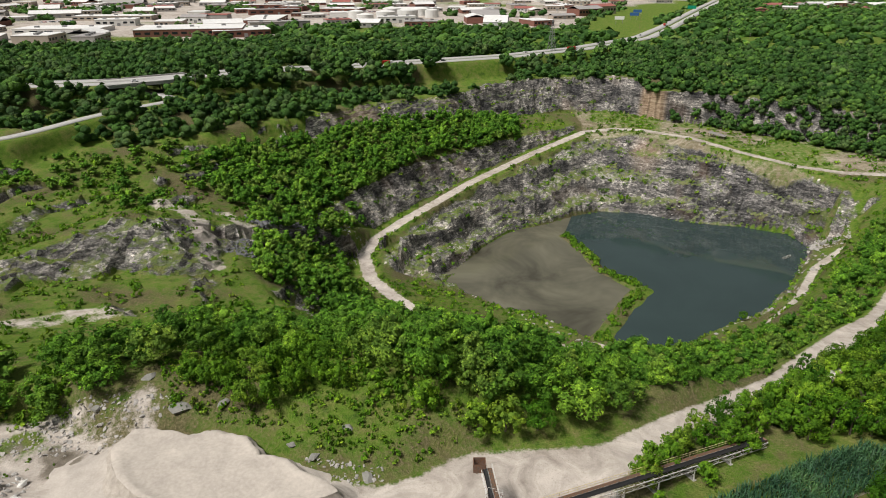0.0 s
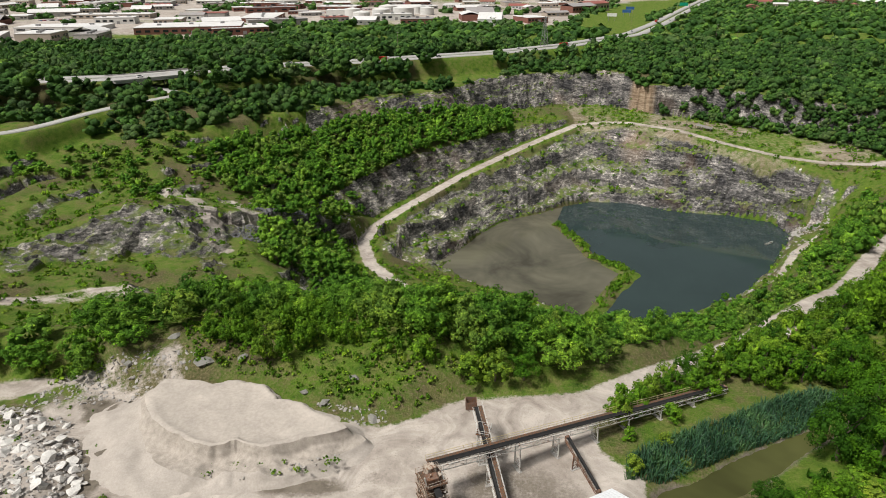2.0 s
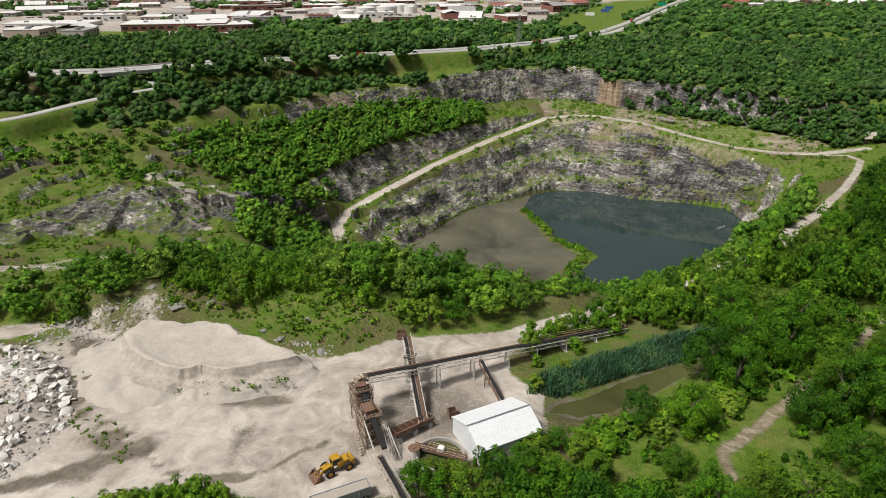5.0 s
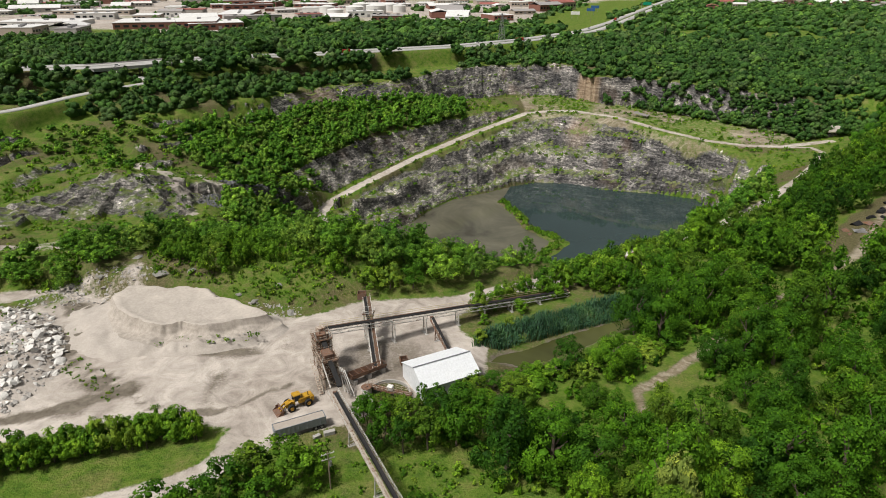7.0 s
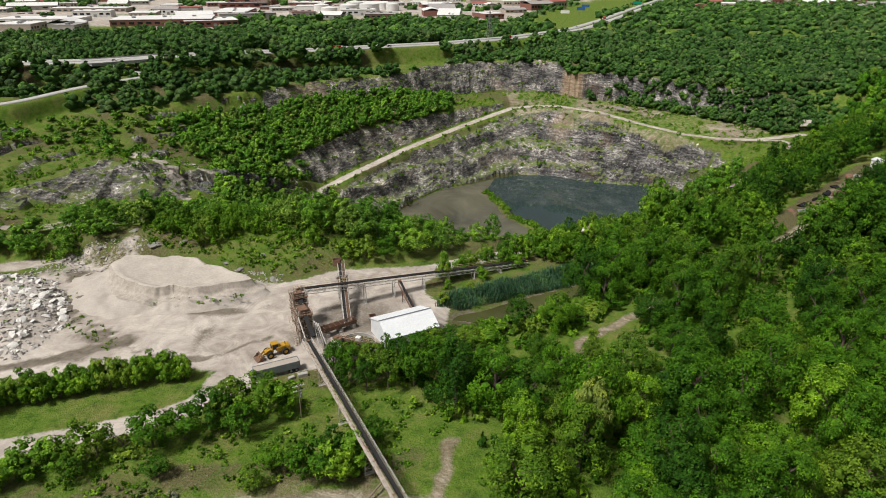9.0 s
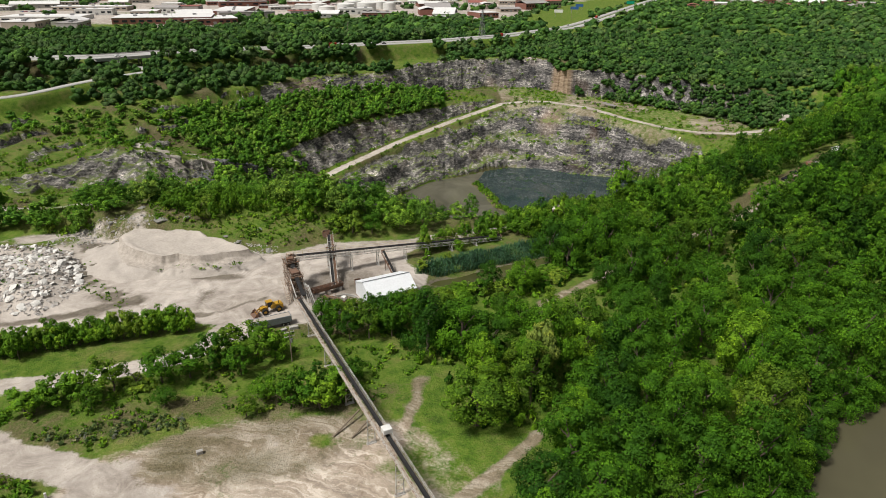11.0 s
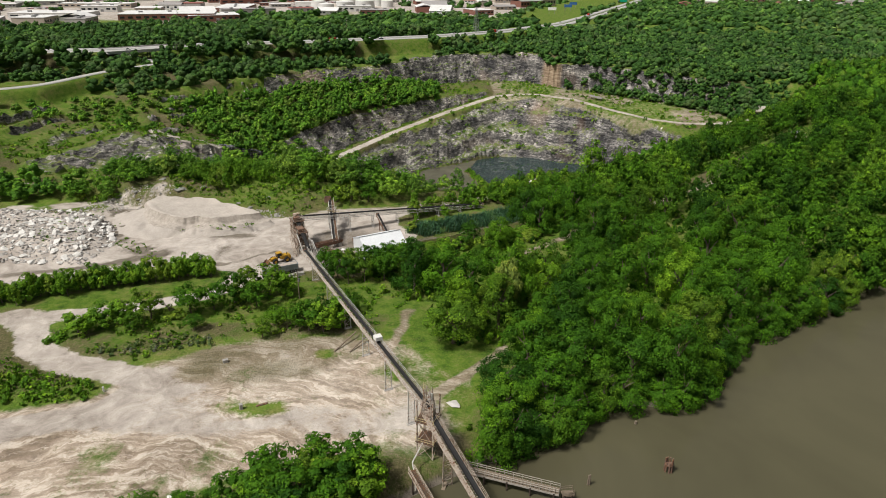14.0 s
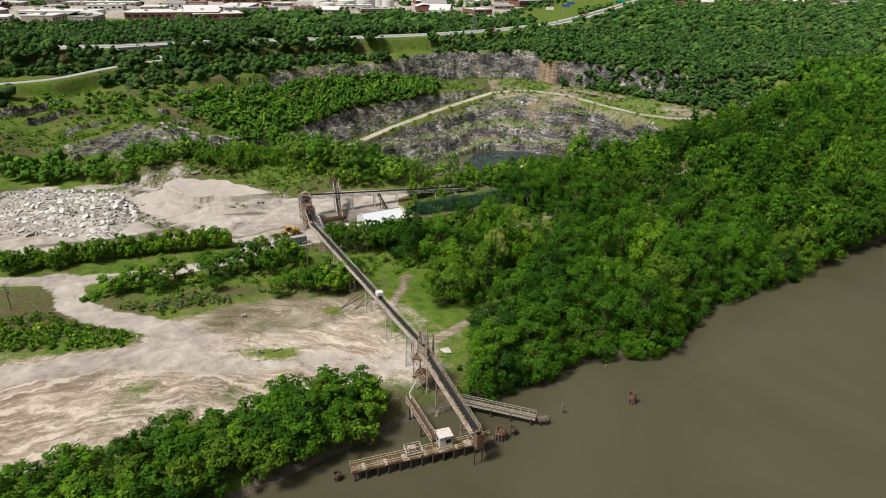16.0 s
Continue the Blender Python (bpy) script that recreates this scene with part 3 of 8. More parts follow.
soil_m = np.where(inside(PX, PY, [(34, 22), (46, 6), (60, -28), (100, -20), (330, 121), (700, 303), (760, 520), (385, 440), (118, 138), (92, 126), (60, 70), (20, 44), (4, 40), (-4, 26), (24, 18)]), np.minimum(soil_m, np.maximum(0.12, 0.9 * BARE_TRACK)), soil_m)
sand_m = np.maximum(smooth(lower_d, -4, 2) * (1 - 0.72 * damp) * (1 - 0.6 * green), 0.55 * BARE_TRACK)
sand_m = np.maximum(sand_m, 0.5 * WITHIN[1] * (PX > 120) * (PY > 430))
white_d = np.minimum(along(PX, PY, [(-146, 313), (-126, 301), (-112, 281), (-105, 265), (-99, 253)])[0], along(PX, PY, [(-114, 318), (-98, 298)])[0])
STONE = np.maximum(STONE, (1 - smooth(white_d, 3, 8)) * (0.66 + fbm(PX, PY, 9, 3, 58)))
dirt_d, _ = along(PX, PY, [(-215, 176), (-165, 180), (-146, 187), (-130, 196), (-114, 201)])
STONE = np.maximum(STONE, (1 - smooth(dirt_d, 3, 8)) * (0.6 + fbm(PX, PY, 8, 3, 59)))
sand_d = signed(PX, PY, [(50, 250), (78, 252), (88, 266), (74, 279), (56, 268)])
STONE = np.maximum(STONE, smooth(sand_d, -2, 3))
scree_d = signed(PX, PY, [(-102, 103), (-86, 106), (-74, 109), (-62, 106), (-58, 112), (-64, 120), (-78, 118), (-90, 117), (-104, 112)])
STONE = np.maximum(STONE, smooth(scree_d, -3, 2) * (0.47 + fbm(PX, PY, 7, 3, 60) * 2.0))
back_d = signed(PX, PY, [(-135, 94), (-74, 94), (-70, 103), (-88, 113), (-135, 116)])
STONE = STONE * (1 - smooth(back_d, -2, 2) * np.clip(0.55 - fbm(PX, PY, 8, 3, 61) * 2.2, 0, 0.9))
town_d = signed(PX, PY, TOWN)
STONE = np.maximum(STONE, smooth(town_d, -10, 20) * np.clip(0.75 + fbm(PX, PY, 90, 3, 91) * 1.5, 0, 0.95))
ochre_m = (1 - smooth(np.hypot((PX - 184) / 10, (PY - 572) / 20), 0.8, 1.3)) + (1 - smooth(np.hypot((PX + 66) / 40, (PY - 460) / 14), 0.6, 1.4)) * 0.45 \
    + (1 - smooth(np.hypot((PX - 165) / 16, (PY - 510) / 22), 0.3, 1.2)) * 0.5
mud_m = 0.8 * smooth(creek_d + fbm(PX, PY, 6, 3, 62) * 4, -2, 1) + (1 - smooth(along(PX, PY, [(-90, 47), (-69, 52), (-61, 55), (-55, 58.5), (-46, 62)])[0], 0.4, 2.8)) * 0.8 + (1 - smooth(along(PX, PY, [(-44, 60), (-42, 58), (-32, 53.4), (-22, 54.4), (-15, 60), (-8.6, 64.4)])[0], 0.2, 1.3)) * 0.8 + (1 - smooth(np.hypot((PX + 27) / 12, (PY - 78.6) / 3.4), 0.5, 1.1)) * 0.75 \
    + (1 - smooth(np.hypot((PX + 70) / 4.5, (PY - 84) / 11), 0.5, 1.2)) * 0.85 + (1 - smooth(np.hypot((PX - 14) / 17, (PY - 74) / 13), 0.4, 1.25)) * 0.62 \
    + smooth(SHORE_D, -2.5, 0)
mud_m = mud_m + 0.95 * smooth(signed(PX, PY, [(-82, 108), (-71, 105), (-69, 93), (-66, 82), (-69, 73), (-74, 80), (-79, 96)]), -2, 2) * np.clip(0.7 + fbm(PX, PY, 6, 4, 65) * 2.4, 0, 1) \
    + 1.1 * np.clip(fbm(PX, PY, 5, 4, 67) * 4 + 0.3, 0, 1) * smooth(signed(PX, PY, [(-67, 78), (-58, 74), (-50, 70), (-44, 64), (-50, 60), (-60, 62), (-66, 70)]), -2, 2) \
    + 0.7 * np.clip(fbm(PX, PY, 9, 4, 68) * 3 - 0.1, 0, 1) * smooth(signed(PX, PY, YARD), 0, 4)
stain_m = WITHIN[4] * smooth(PX, 135, 200) * (0.8 + fbm(PX, PY, 26, 3, 93) * 1.2) + 0.6 * (PY > 480) * (PX > 60) * WITHIN[0] * ~WITHIN[2] * (0.5 + fbm(PX, PY, 30, 3, 94))
scrap_d = along(PX, PY, [(168, 137), (205, 176), (250, 212)])[0]
soil_m = np.maximum(soil_m, (1 - smooth(scrap_d, 5, 10)) * (0.85 + fbm(PX, PY, 8, 3, 69)))
ground = tagged(new("ground", np_mesh("ground", np.stack([PX, PY, GZ], -1).reshape(-1, 3), grid_faces(len(GY), len(GX)), ground_material(), (ROCK[:-1, :-1] < 0.3).ravel(),
                                      (("soil", np.clip(soil_m, 0, 1)), ("rock", ROCK), ("stone", np.clip(STONE, 0, 1)), ("ochre", np.clip(ochre_m, 0, 1)),
                                       ("mud", np.clip(mud_m, 0, 1)), ("sand", np.clip(sand_m, 0, 1)), ("stain", np.clip(stain_m, 0, 1))))),
                "grassy ground with terraced grey quarry rock and crushed stone", "ground", kind="structure")


# ---- water ----
def water_material(name, color, rough, ripple, scale, mottle=0.08):
    m, n, l, b = material(name, rough)
    b.inputs["Specular IOR Level"].default_value = 0.5
    b.inputs["IOR"].default_value = 1.33
    tone = noise_node(n, l, 0.02, 4, 0.6, distort=0.6)
    l.new(ramp(n, l, tone, [(0.35, [v * (1 - mottle) for v in color]), (0.5, color), (0.65, [v * (1 + mottle) for v in color])]), b.inputs["Base Color"])
    bump(n, l, b, noise_node(n, l, scale, 3, 0.6, stretch=(1, 2.2, 1)), ripple, 0.05)
    return m


def sheet(name, poly, z, mat, label, category="water"):
    bm = bmesh.new()
    bm.faces.new([bm.verts.new((x, y, z)) for x, y in poly])
    bmesh.ops.triangulate(bm, faces=bm.faces)
    me = bpy.data.meshes.new(name)
    bm.to_mesh(me)
    bm.free()
    me.materials.append(mat)
    return tagged(new(name, me), label, category, kind="structure")


def spread(poly, by):
    cx, cy = sum(p[0] for p in poly) / len(poly), sum(p[1] for p in poly) / len(poly)
    return [(cx + (x - cx) * by, cy + (y - cy) * by) for x, y in poly]


DEEP = [(84, 420), (96, 388), (98, 363), (111, 347), (118, 336), (99, 312), (87, 291), (82, 262), (130, 255), (260, 330), (270, 450), (120, 490), (100, 470)]
SHALLOW = [(84, 420), (96, 388), (98, 363), (111, 347), (118, 336), (99, 312), (87, 291), (82, 262), (20, 280), (-20, 340), (20, 425), (70, 470), (100, 470)]
sheet("pond_water", DEEP, POND_Z, water_material("deep_water", (0.030, 0.047, 0.046), 0.03, 0.04, 0.5), "deep dark green water of the quarry pond")
sheet("shallow_water", SHALLOW, POND_Z, water_material("shallow_water", (0.098, 0.093, 0.066), 0.05, 0.04, 0.5, 0.45), "shallow murky brown water of the quarry pond")
sheet("river_water", RIVER, 0.0, water_material("river_water", (0.078, 0.072, 0.042), 0.06, 0.22, 0.45, 0.16), "wide calm muddy brown river water")
sheet("creek_water", spread(CREEK, 1.05), 0.75, water_material("creek_water", (0.075, 0.08, 0.026), 0.2, 0.1, 0.6, 0.4), "narrow stagnant olive creek water beside reeds")


# ---- trees ----
def leaf_material(name, dark, light, pale, canopy=False):
    m, n, l, b = material(name, 0.7)
    info = n.new("ShaderNodeObjectInfo")
    geo = n.new("ShaderNodeNewGeometry")
    own = calc(n, l, "FRACT", calc(n, l, "ADD", info.outputs["Random"], attr(n, "tint")))
    half = [0.5 * (u + w) for u, w in zip(dark, light)]
    olive = [0.5 * (u + w) * k for u, w, k in zip(light, pale, (1.08, 0.86, 1.4))]
    c = ramp(n, l, own, [(0.0, dark), (0.18, half), (0.4, light), (0.55, half), (0.7, olive), (0.85, light), (1.0, pale)])
    # each bough a little lighter or darker, each spray again
    c = mixed(n, l, 1.0, c, ramp(n, l, attr(n, "bough"), [(0.0, (0.60, 0.66, 0.72)), (0.5, (0.98, 0.98, 1.0)), (1.0, (1.55, 1.38, 1.12))]), "MULTIPLY")
    c = mixed(n, l, 1.0, c, ramp(n, l, geo.outputs["Random Per Island"], [(0.0, (0.70, 0.72, 0.75)), (0.75, (1.08, 1.08, 1.05)), (1.0, (1.5, 1.42, 1.3))]), "MULTIPLY")
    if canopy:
        # leaf-cluster noise; its dark end puts the shade between clusters into the colour
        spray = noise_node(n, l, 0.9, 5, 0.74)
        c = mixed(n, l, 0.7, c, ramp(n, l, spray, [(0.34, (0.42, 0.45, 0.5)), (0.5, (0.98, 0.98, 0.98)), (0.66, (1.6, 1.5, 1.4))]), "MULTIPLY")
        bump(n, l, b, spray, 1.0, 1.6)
    l.new(c, b.inputs["Base Color"])
    b.inputs["Specular IOR Level"].default_value = 0.12
    tr = n.new("ShaderNodeBsdfTranslucent")
    l.new(mixed(n, l, 0.45, c, (0.13, 0.24, 0.012)), tr.inputs["Color"])
    mix = n.new("ShaderNodeMixShader")
    mix.inputs[0].default_value = 0.12 if canopy else 0.22
    l.new(b.outputs[0], mix.inputs[1])
    l.new(tr.outputs[0], mix.inputs[2])
    l.new(mix.outputs[0], n["Material Output"].inputs["Surface"])
    return m


LEAF = leaf_material("broadleaf_foliage", (0.022, 0.075, 0.006), (0.064, 0.170, 0.008), (0.142, 0.285, 0.015))
LEAF_YOUNG = leaf_material("young_foliage", (0.058, 0.146, 0.010), (0.117, 0.252, 0.016), (0.216, 0.371, 0.028))
# bluer base for woods far off, haze put into the leaf colour
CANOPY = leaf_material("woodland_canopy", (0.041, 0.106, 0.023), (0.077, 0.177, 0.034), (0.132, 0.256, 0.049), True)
CANOPY_YOUNG = leaf_material("young_woodland_canopy", (0.078, 0.208, 0.023), (0.147, 0.340, 0.030), (0.269, 0.494, 0.049), True)
CANOPY_NEAR = leaf_material("riverside_canopy", (0.031, 0.100, 0.008), (0.077, 0.209, 0.011), (0.163, 0.337, 0.020), True)
BARK = simple("bark", (0.16, 0.125, 0.095), 0.5, 0.95, scale=2.0, bumped=0.6)
rng = np.random.default_rng(7)
ICO_V = np.array([(0, 0, 1)] + [(0.894 * math.cos(1.2566 * k), 0.894 * math.sin(1.2566 * k), 0.447) for k in range(5)]
                 + [(0.894 * math.cos(1.2566 * (k + 0.5)), 0.894 * math.sin(1.2566 * (k + 0.5)), -0.447) for k in range(5)] + [(0, 0, -1)])
ICO_F = np.array([f for k in range(5) for f in ((0, 1 + k, 1 + (k + 1) % 5), (1 + k, 6 + k, 1 + (k + 1) % 5), (1 + (k + 1) % 5, 6 + k, 6 + (k + 1) % 5), (11, 6 + (k + 1) % 5, 6 + k))])


def crown_lobes(kind, r, count=14):
    """Great lobes (x, y, z, radius) of a crown of radius 1 standing on the ground, about 2.5 high."""
    out = []
    if kind == "broad":
        squash, lean = 0.9 + 0.25 * r.random(), r.normal(size=2) * 0.08
        for k in range(count):
            up = 1 - 1.55 * (k + 0.5) / count
            a = k * 2.4 + r.random() * 0.9
            w = math.sqrt(max(0.0, 1 - up * up)) * (0.52 + 0.2 * r.random())
            out.append((math.cos(a) * w + lean[0], math.sin(a) * w + lean[1], 1.42 + up * 0.66 * squash + 0.12 * r.normal(), 0.30 + 0.15 * r.random()))
        out.append((lean[0], lean[1], 1.35, 0.55))
    elif kind == "tall":
        for k in range(count):
            t, a = (k + 0.5) / count, k * 2.4 + r.random()
            w = (0.60 - 0.46 * t) * (0.75 + 0.5 * r.random())
            out.append((math.cos(a) * w, math.sin(a) * w, 0.75 + 1.75 * t, 0.38 - 0.14 * t + 0.08 * r.random()))
        out.append((0, 0, 1.4, 0.42))
    else:
        for k in range(max(4, count // 2)):
            a, w = k * 2.4 + r.random(), 0.62 * math.sqrt((k + 0.5) / max(4, count // 2))
            out.append((math.cos(a) * w, math.sin(a) * w, 0.22 + 0.4 * (1 - w) * (0.6 + 0.7 * r.random()), 0.26 + 0.16 * r.random()))
    return out


def crown_arrays(kind, sprays, size, seed, lobes=14, boughs=6, core=0.8):
    """Corners, triangles and bough tints of a crown: small leaf sprays on the boughs of its lobes, over a rough core."""
    r = np.random.default_rng(seed)
    great = np.array(crown_lobes(kind, r, lobes))
    middle = great[:, :3].mean(0)
    sub = []
    for x, y, z, rad in great:
        d = r.normal(size=(boughs, 3)) + 0.9 * (np.array([x, y, z]) - middle) / max(rad, 0.3) + np.array([0, 0, 0.25])
        d /= np.linalg.norm(d, axis=1, keepdims=True)
        s = rad * (0.36 + 0.26 * r.random(boughs))
        sub.append(np.column_stack([np.array([x, y, z]) + d * rad * (0.72 + 0.3 * r.random((boughs, 1))), s]))
    sub = np.concatenate(sub)
    tint = r.random(len(sub))
    area = sub[:, 3] ** 2
    pick = r.choice(len(sub), sprays, p=area / area.sum())
    out = sub[pick, :3] - middle
    out /= np.linalg.norm(out, axis=1, keepdims=True) + 1e-6
    d = r.normal(size=(sprays, 3)) + 0.55 * out + np.array([0, 0, 0.35])
    d /= np.linalg.norm(d, axis=1, keepdims=True)
    pos = sub[pick, :3] + d * (sub[pick, 3] * (0.72 + 0.42 * r.random(sprays)))[:, None] * np.array([1, 1, 0.85])
    nrm = d * 0.8 + out * 0.4 + r.normal(size=(sprays, 3)) * 0.38 + np.array([0, 0, 0.25])
    nrm /= np.linalg.norm(nrm, axis=1, keepdims=True)
    a = np.cross(nrm, r.normal(size=(sprays, 3)))
    a /= np.linalg.norm(a, axis=1, keepdims=True)
    b_ = np.cross(nrm, a)
    s = size * (0.6 + 0.8 * r.random(sprays))[:, None]
    v = np.stack([pos + a * s * 0.75, pos - a * s * 0.45 + b_ * s * 0.45, pos - a * s * 0.45 - b_ * s * 0.45], 1).reshape(-1, 3)
    f, lob = np.arange(sprays * 3).reshape(-1, 3), np.repeat(tint[pick], 3)
    if core:
        vs, fs = [v], [f]
        for k, (x, y, z, rad) in enumerate(great):
            vs.append(ICO_V * (rad * core * (0.8 + 0.35 * r.random((12, 1)))) * np.array([1, 1, 0.95]) + np.array([x, y, z]))
            fs.append(ICO_F + sprays * 3 + 12 * k)
        # core lobes keep to the darker tints, inner crown shade put into the colour
        v, f, lob = np.concatenate(vs), np.concatenate(fs), np.concatenate([lob, np.repeat(r.random(len(great)) * 0.6, 12)])
    return v, f, lob


def crown_mesh(mat, *spec, **more):
    v, f, lob = crown_arrays(*spec, **more)
    return np_mesh("crown", v, f, mat, False, (("bough", lob),))


def trunk_mesh(height, r):
    """Tapered trunk with four forking limbs."""
    bm = bmesh.new()

    def limb(a, b_, r0, r1, sides=7):
        d = Vector(b_) - Vector(a)
        q = d.to_track_quat("Z", "Y").to_matrix()
        rings = []
        for p, rad in ((Vector(a), r0), (Vector(a) + d * 0.5 + Vector((r.normal() * 0.03, r.normal() * 0.03, 0)), (r0 + r1) / 2), (Vector(b_), r1)):
            rings.append([bm.verts.new(p + q @ Vector((math.cos(k * 6.283 / sides) * rad, math.sin(k * 6.283 / sides) * rad, 0))) for k in range(sides)])
        for u, w in zip(rings[:-1], rings[1:]):
            for k in range(sides):
                bm.faces.new((u[k], u[(k + 1) % sides], w[(k + 1) % sides], w[k]))
    limb((0, 0, -0.15), (0.02, 0.02, height * 0.62), 0.085, 0.045)
    for k in range(5):
        a, h = k * 1.26 + r.random(), height * (0.3 + 0.07 * k)
        limb((0, 0, h), (math.cos(a) * 0.45, math.sin(a) * 0.45, h + 0.5 + 0.2 * r.random()), 0.04, 0.012, 5)
    me = bpy.data.meshes.new("trunk")
    bm.to_mesh(me)
    bm.free()
    me.materials.append(BARK)
    return me


# near crowns in several shapes, each a mesh that several trees share
NEAR, NEXT, SAPLING = [], [], []
for seed, kind in ((1, "broad"), (2, "broad"), (3, "broad"), (4, "tall"), (5, "broad"), (6, "broad")):
    trunk = trunk_mesh(2.0, np.random.default_rng(seed))
    NEAR.append((crown_mesh(LEAF, kind, 5800, 0.06, seed, lobes=18, boughs=8, core=0.42), trunk))
    NEXT.append((crown_mesh(LEAF, kind, 1800, 0.10, seed, lobes=13, boughs=7, core=0.42), trunk))
    SAPLING.append((crown_mesh(LEAF_YOUNG, kind, 1300, 0.115, seed + 70, lobes=11, boughs=5, core=0.6), trunk))
FULL = [crown_arrays(k, 1150, 0.115, s, lobes=13, boughs=6, core=0.5) for k, s in (("broad", 24), ("broad", 25), ("tall", 26), ("broad", 27), ("broad", 28))]
MID = [crown_arrays(k, 260, 0.18, s, lobes=7, boughs=5, core=0.95) for k, s in (("broad", 11), ("tall", 12), ("broad", 13), ("broad", 14))]
MASS = [crown_arrays("broad", 70, 0.27, s, lobes=5, boughs=4, core=1.12) for s in (15, 16, 17, 18)]
FAR = [crown_arrays("broad", 16, 0.42, s, lobes=3, boughs=3, core=1.15) for s in (21, 22, 23)]
BUSH = [crown_arrays("bush", 110, 0.30, s, lobes=9, boughs=4, core=0) for s in (31, 32, 33)]
LOW = [crown_arrays("bush", 34, 0.5, s, lobes=8, boughs=3, core=0) for s in (34, 35, 36)]


def tree(x, y, radius, tall, which, turn, shapes, drop=0.0):
    """One broadleaf tree on the ground."""
    crown, trunk = shapes[which]
    t = new("tree")
    t.matrix_basis = pose(x, y, gz(x, y), 0, 0, turn)
    for name, me in (("trunk", trunk), ("crown", crown)):
        o = new(name, me)
        o.parent = t
        o.scale = (radius, radius, tall)
        if name == "crown":
            o.location.z = -drop
    return t


def grove(name, places, shapes, mat, label, category="trees"):
    """Many plants in one mesh. places: rows of x, y, z, radius, height, turn, tint."""
    vs, fs, ts, bs, at = [], [], [], [], 0
    for i, (v, f, lob) in enumerate(shapes):
        p = places[i::len(shapes)]
        if not len(p):
            continue
        c, s = np.cos(p[:, 5])[:, None], np.sin(p[:, 5])[:, None]
        x = (v[None, :, 0] * c - v[None, :, 1] * s) * p[:, 3:4] + p[:, 0:1]
        y = (v[None, :, 0] * s + v[None, :, 1] * c) * p[:, 3:4] + p[:, 1:2]
        z = v[None, :, 2] * p[:, 4:5] + p[:, 2:3]
        vs.append(np.stack([x, y, z], -1).reshape(-1, 3))
        fs.append((f[None] + (np.arange(len(p)) * len(v))[:, None, None]).reshape(-1, 3) + at)
        ts.append(np.repeat(p[:, 6], len(v)))
        bs.append(np.tile(lob, len(p)))
        at += len(p) * len(v)
    me = np_mesh(name, np.concatenate(vs), np.concatenate(fs), mat, True, (("tint", np.concatenate(ts)), ("bough", np.concatenate(bs))))
    return tagged(new(name, me), label, category, kind="stuff")


def scatter(x0, x1, y0, y1, gap, seed, keep):
    """Places on a shaken grid, where keep(x, y) is above a random number."""
    r = np.random.default_rng(seed)
    x, y = np.meshgrid(np.arange(x0, x1, gap), np.arange(y0, y1, gap))
    x, y = x.ravel() + (r.random(x.size) - 0.5) * gap * 0.9, y.ravel() + (r.random(y.size) - 0.5) * gap * 0.9
    ok = r.random(x.size) < keep(x, y)
    return x[ok], y[ok], r


def plants(x, y, r, rad, ratio, sink=0.1):
    """Rows for grove(): radius from rad[0] to rad[1], height ratio."""
    n = len(x)
    radius = rad[0] + (rad[1] - rad[0]) * r.random(n)
    return np.stack([x, y, ground_z(x, y) - sink * radius, radius, radius * (ratio[0] + (ratio[1] - ratio[0]) * r.random(n)), r.random(n) * 6.283, r.random(n)], -1)


ROADS = (RAMP, RIGHT_ROAD, FAR_ROAD, BENCH_ROAD, LOW_PATH, LANE, LOOP_LANE, TRACK, HIGHWAY, FRONTAGE)


def road_gap(x, y):
    d = np.full(x.shape, 1e9)
    for line, half in zip(ROADS, (4.5, 4.4, 4.4, 5, 3, 5, 5, 3, 15, 6)):
        d = np.minimum(d, along(x, y, line)[0] - half)
    return d


WOOD = [(40, 22), (42, 14), (47, 6), (58, -5), (55, -18), (53, -33), (60, -34), (72, -28), (84, -19), (100, -20), (113, -5), (127, 9), (146, 20), (163, 28), (186, 43), (220, 61), (330, 121), (700, 303),
        (760, 520), (420, 480), (385, 440), (345, 395), (302, 340), (262, 296), (224, 254), (192, 214), (167, 188), (142, 163), (122, 140), (103, 118), (93, 106), (84, 90), (66, 74), (56, 66), (42, 58), (28, 50), (24, 46), (34, 36)]
CLEARING = [(71, 58), (73, 53), (79, 55), (88, 63), (90, 69), (84, 68), (72, 61)]


def wood_keep(x, y):
    d, _ = along(x, y, WOOD_TRACK)
    j, _ = along(x, y, [(172, 140), (205, 176), (262, 218)])
    open_part = ((x < 66) & (y < 4)) | ((y > 50) & (x < 94))
    open_part |= inside(x, y, CLEARING)
    return np.where(inside(x, y, WOOD) & ~inside(x, y, CLEARING) & (d > np.where(open_part, np.where(y < 4, 6.5, 4.2), np.where((y > 2) & (y < 52), -1, 1.5))) & (j > 9) & (road_gap(x, y) > 2), 1.0, 0.0)


x, y, r = scatter(18, 330, -40, 330, 10.6, 101, wood_keep)
# a row that leans out over the river
bank_x = np.concatenate([np.arange(56, 104, 4.6), np.arange(106, 215, 5.6)])
bank_y = np.interp(bank_x, [p[0] for p in SHORE], [p[1] for p in SHORE]) + 0.8
keep = r.random(len(x)) < 0.93
x, y = np.concatenate([bank_x, x[keep]]), np.concatenate([bank_y, y[keep]])
low = np.concatenate([np.ones(len(bank_x)), np.zeros(int(keep.sum()))])
order = np.argsort(np.hypot(x - 68, y - 5))
x, y, low = x[order], y[order], low[order]
heroes = [(50, 5, 7.6, 6.0), (60, -20, 6.2, 5.4), (70, -21, 6.6, 6.0), (67, -10, 6.4, 6.6), (80, -12, 7.0, 6.6), (92, -12, 6.8, 5.8)]
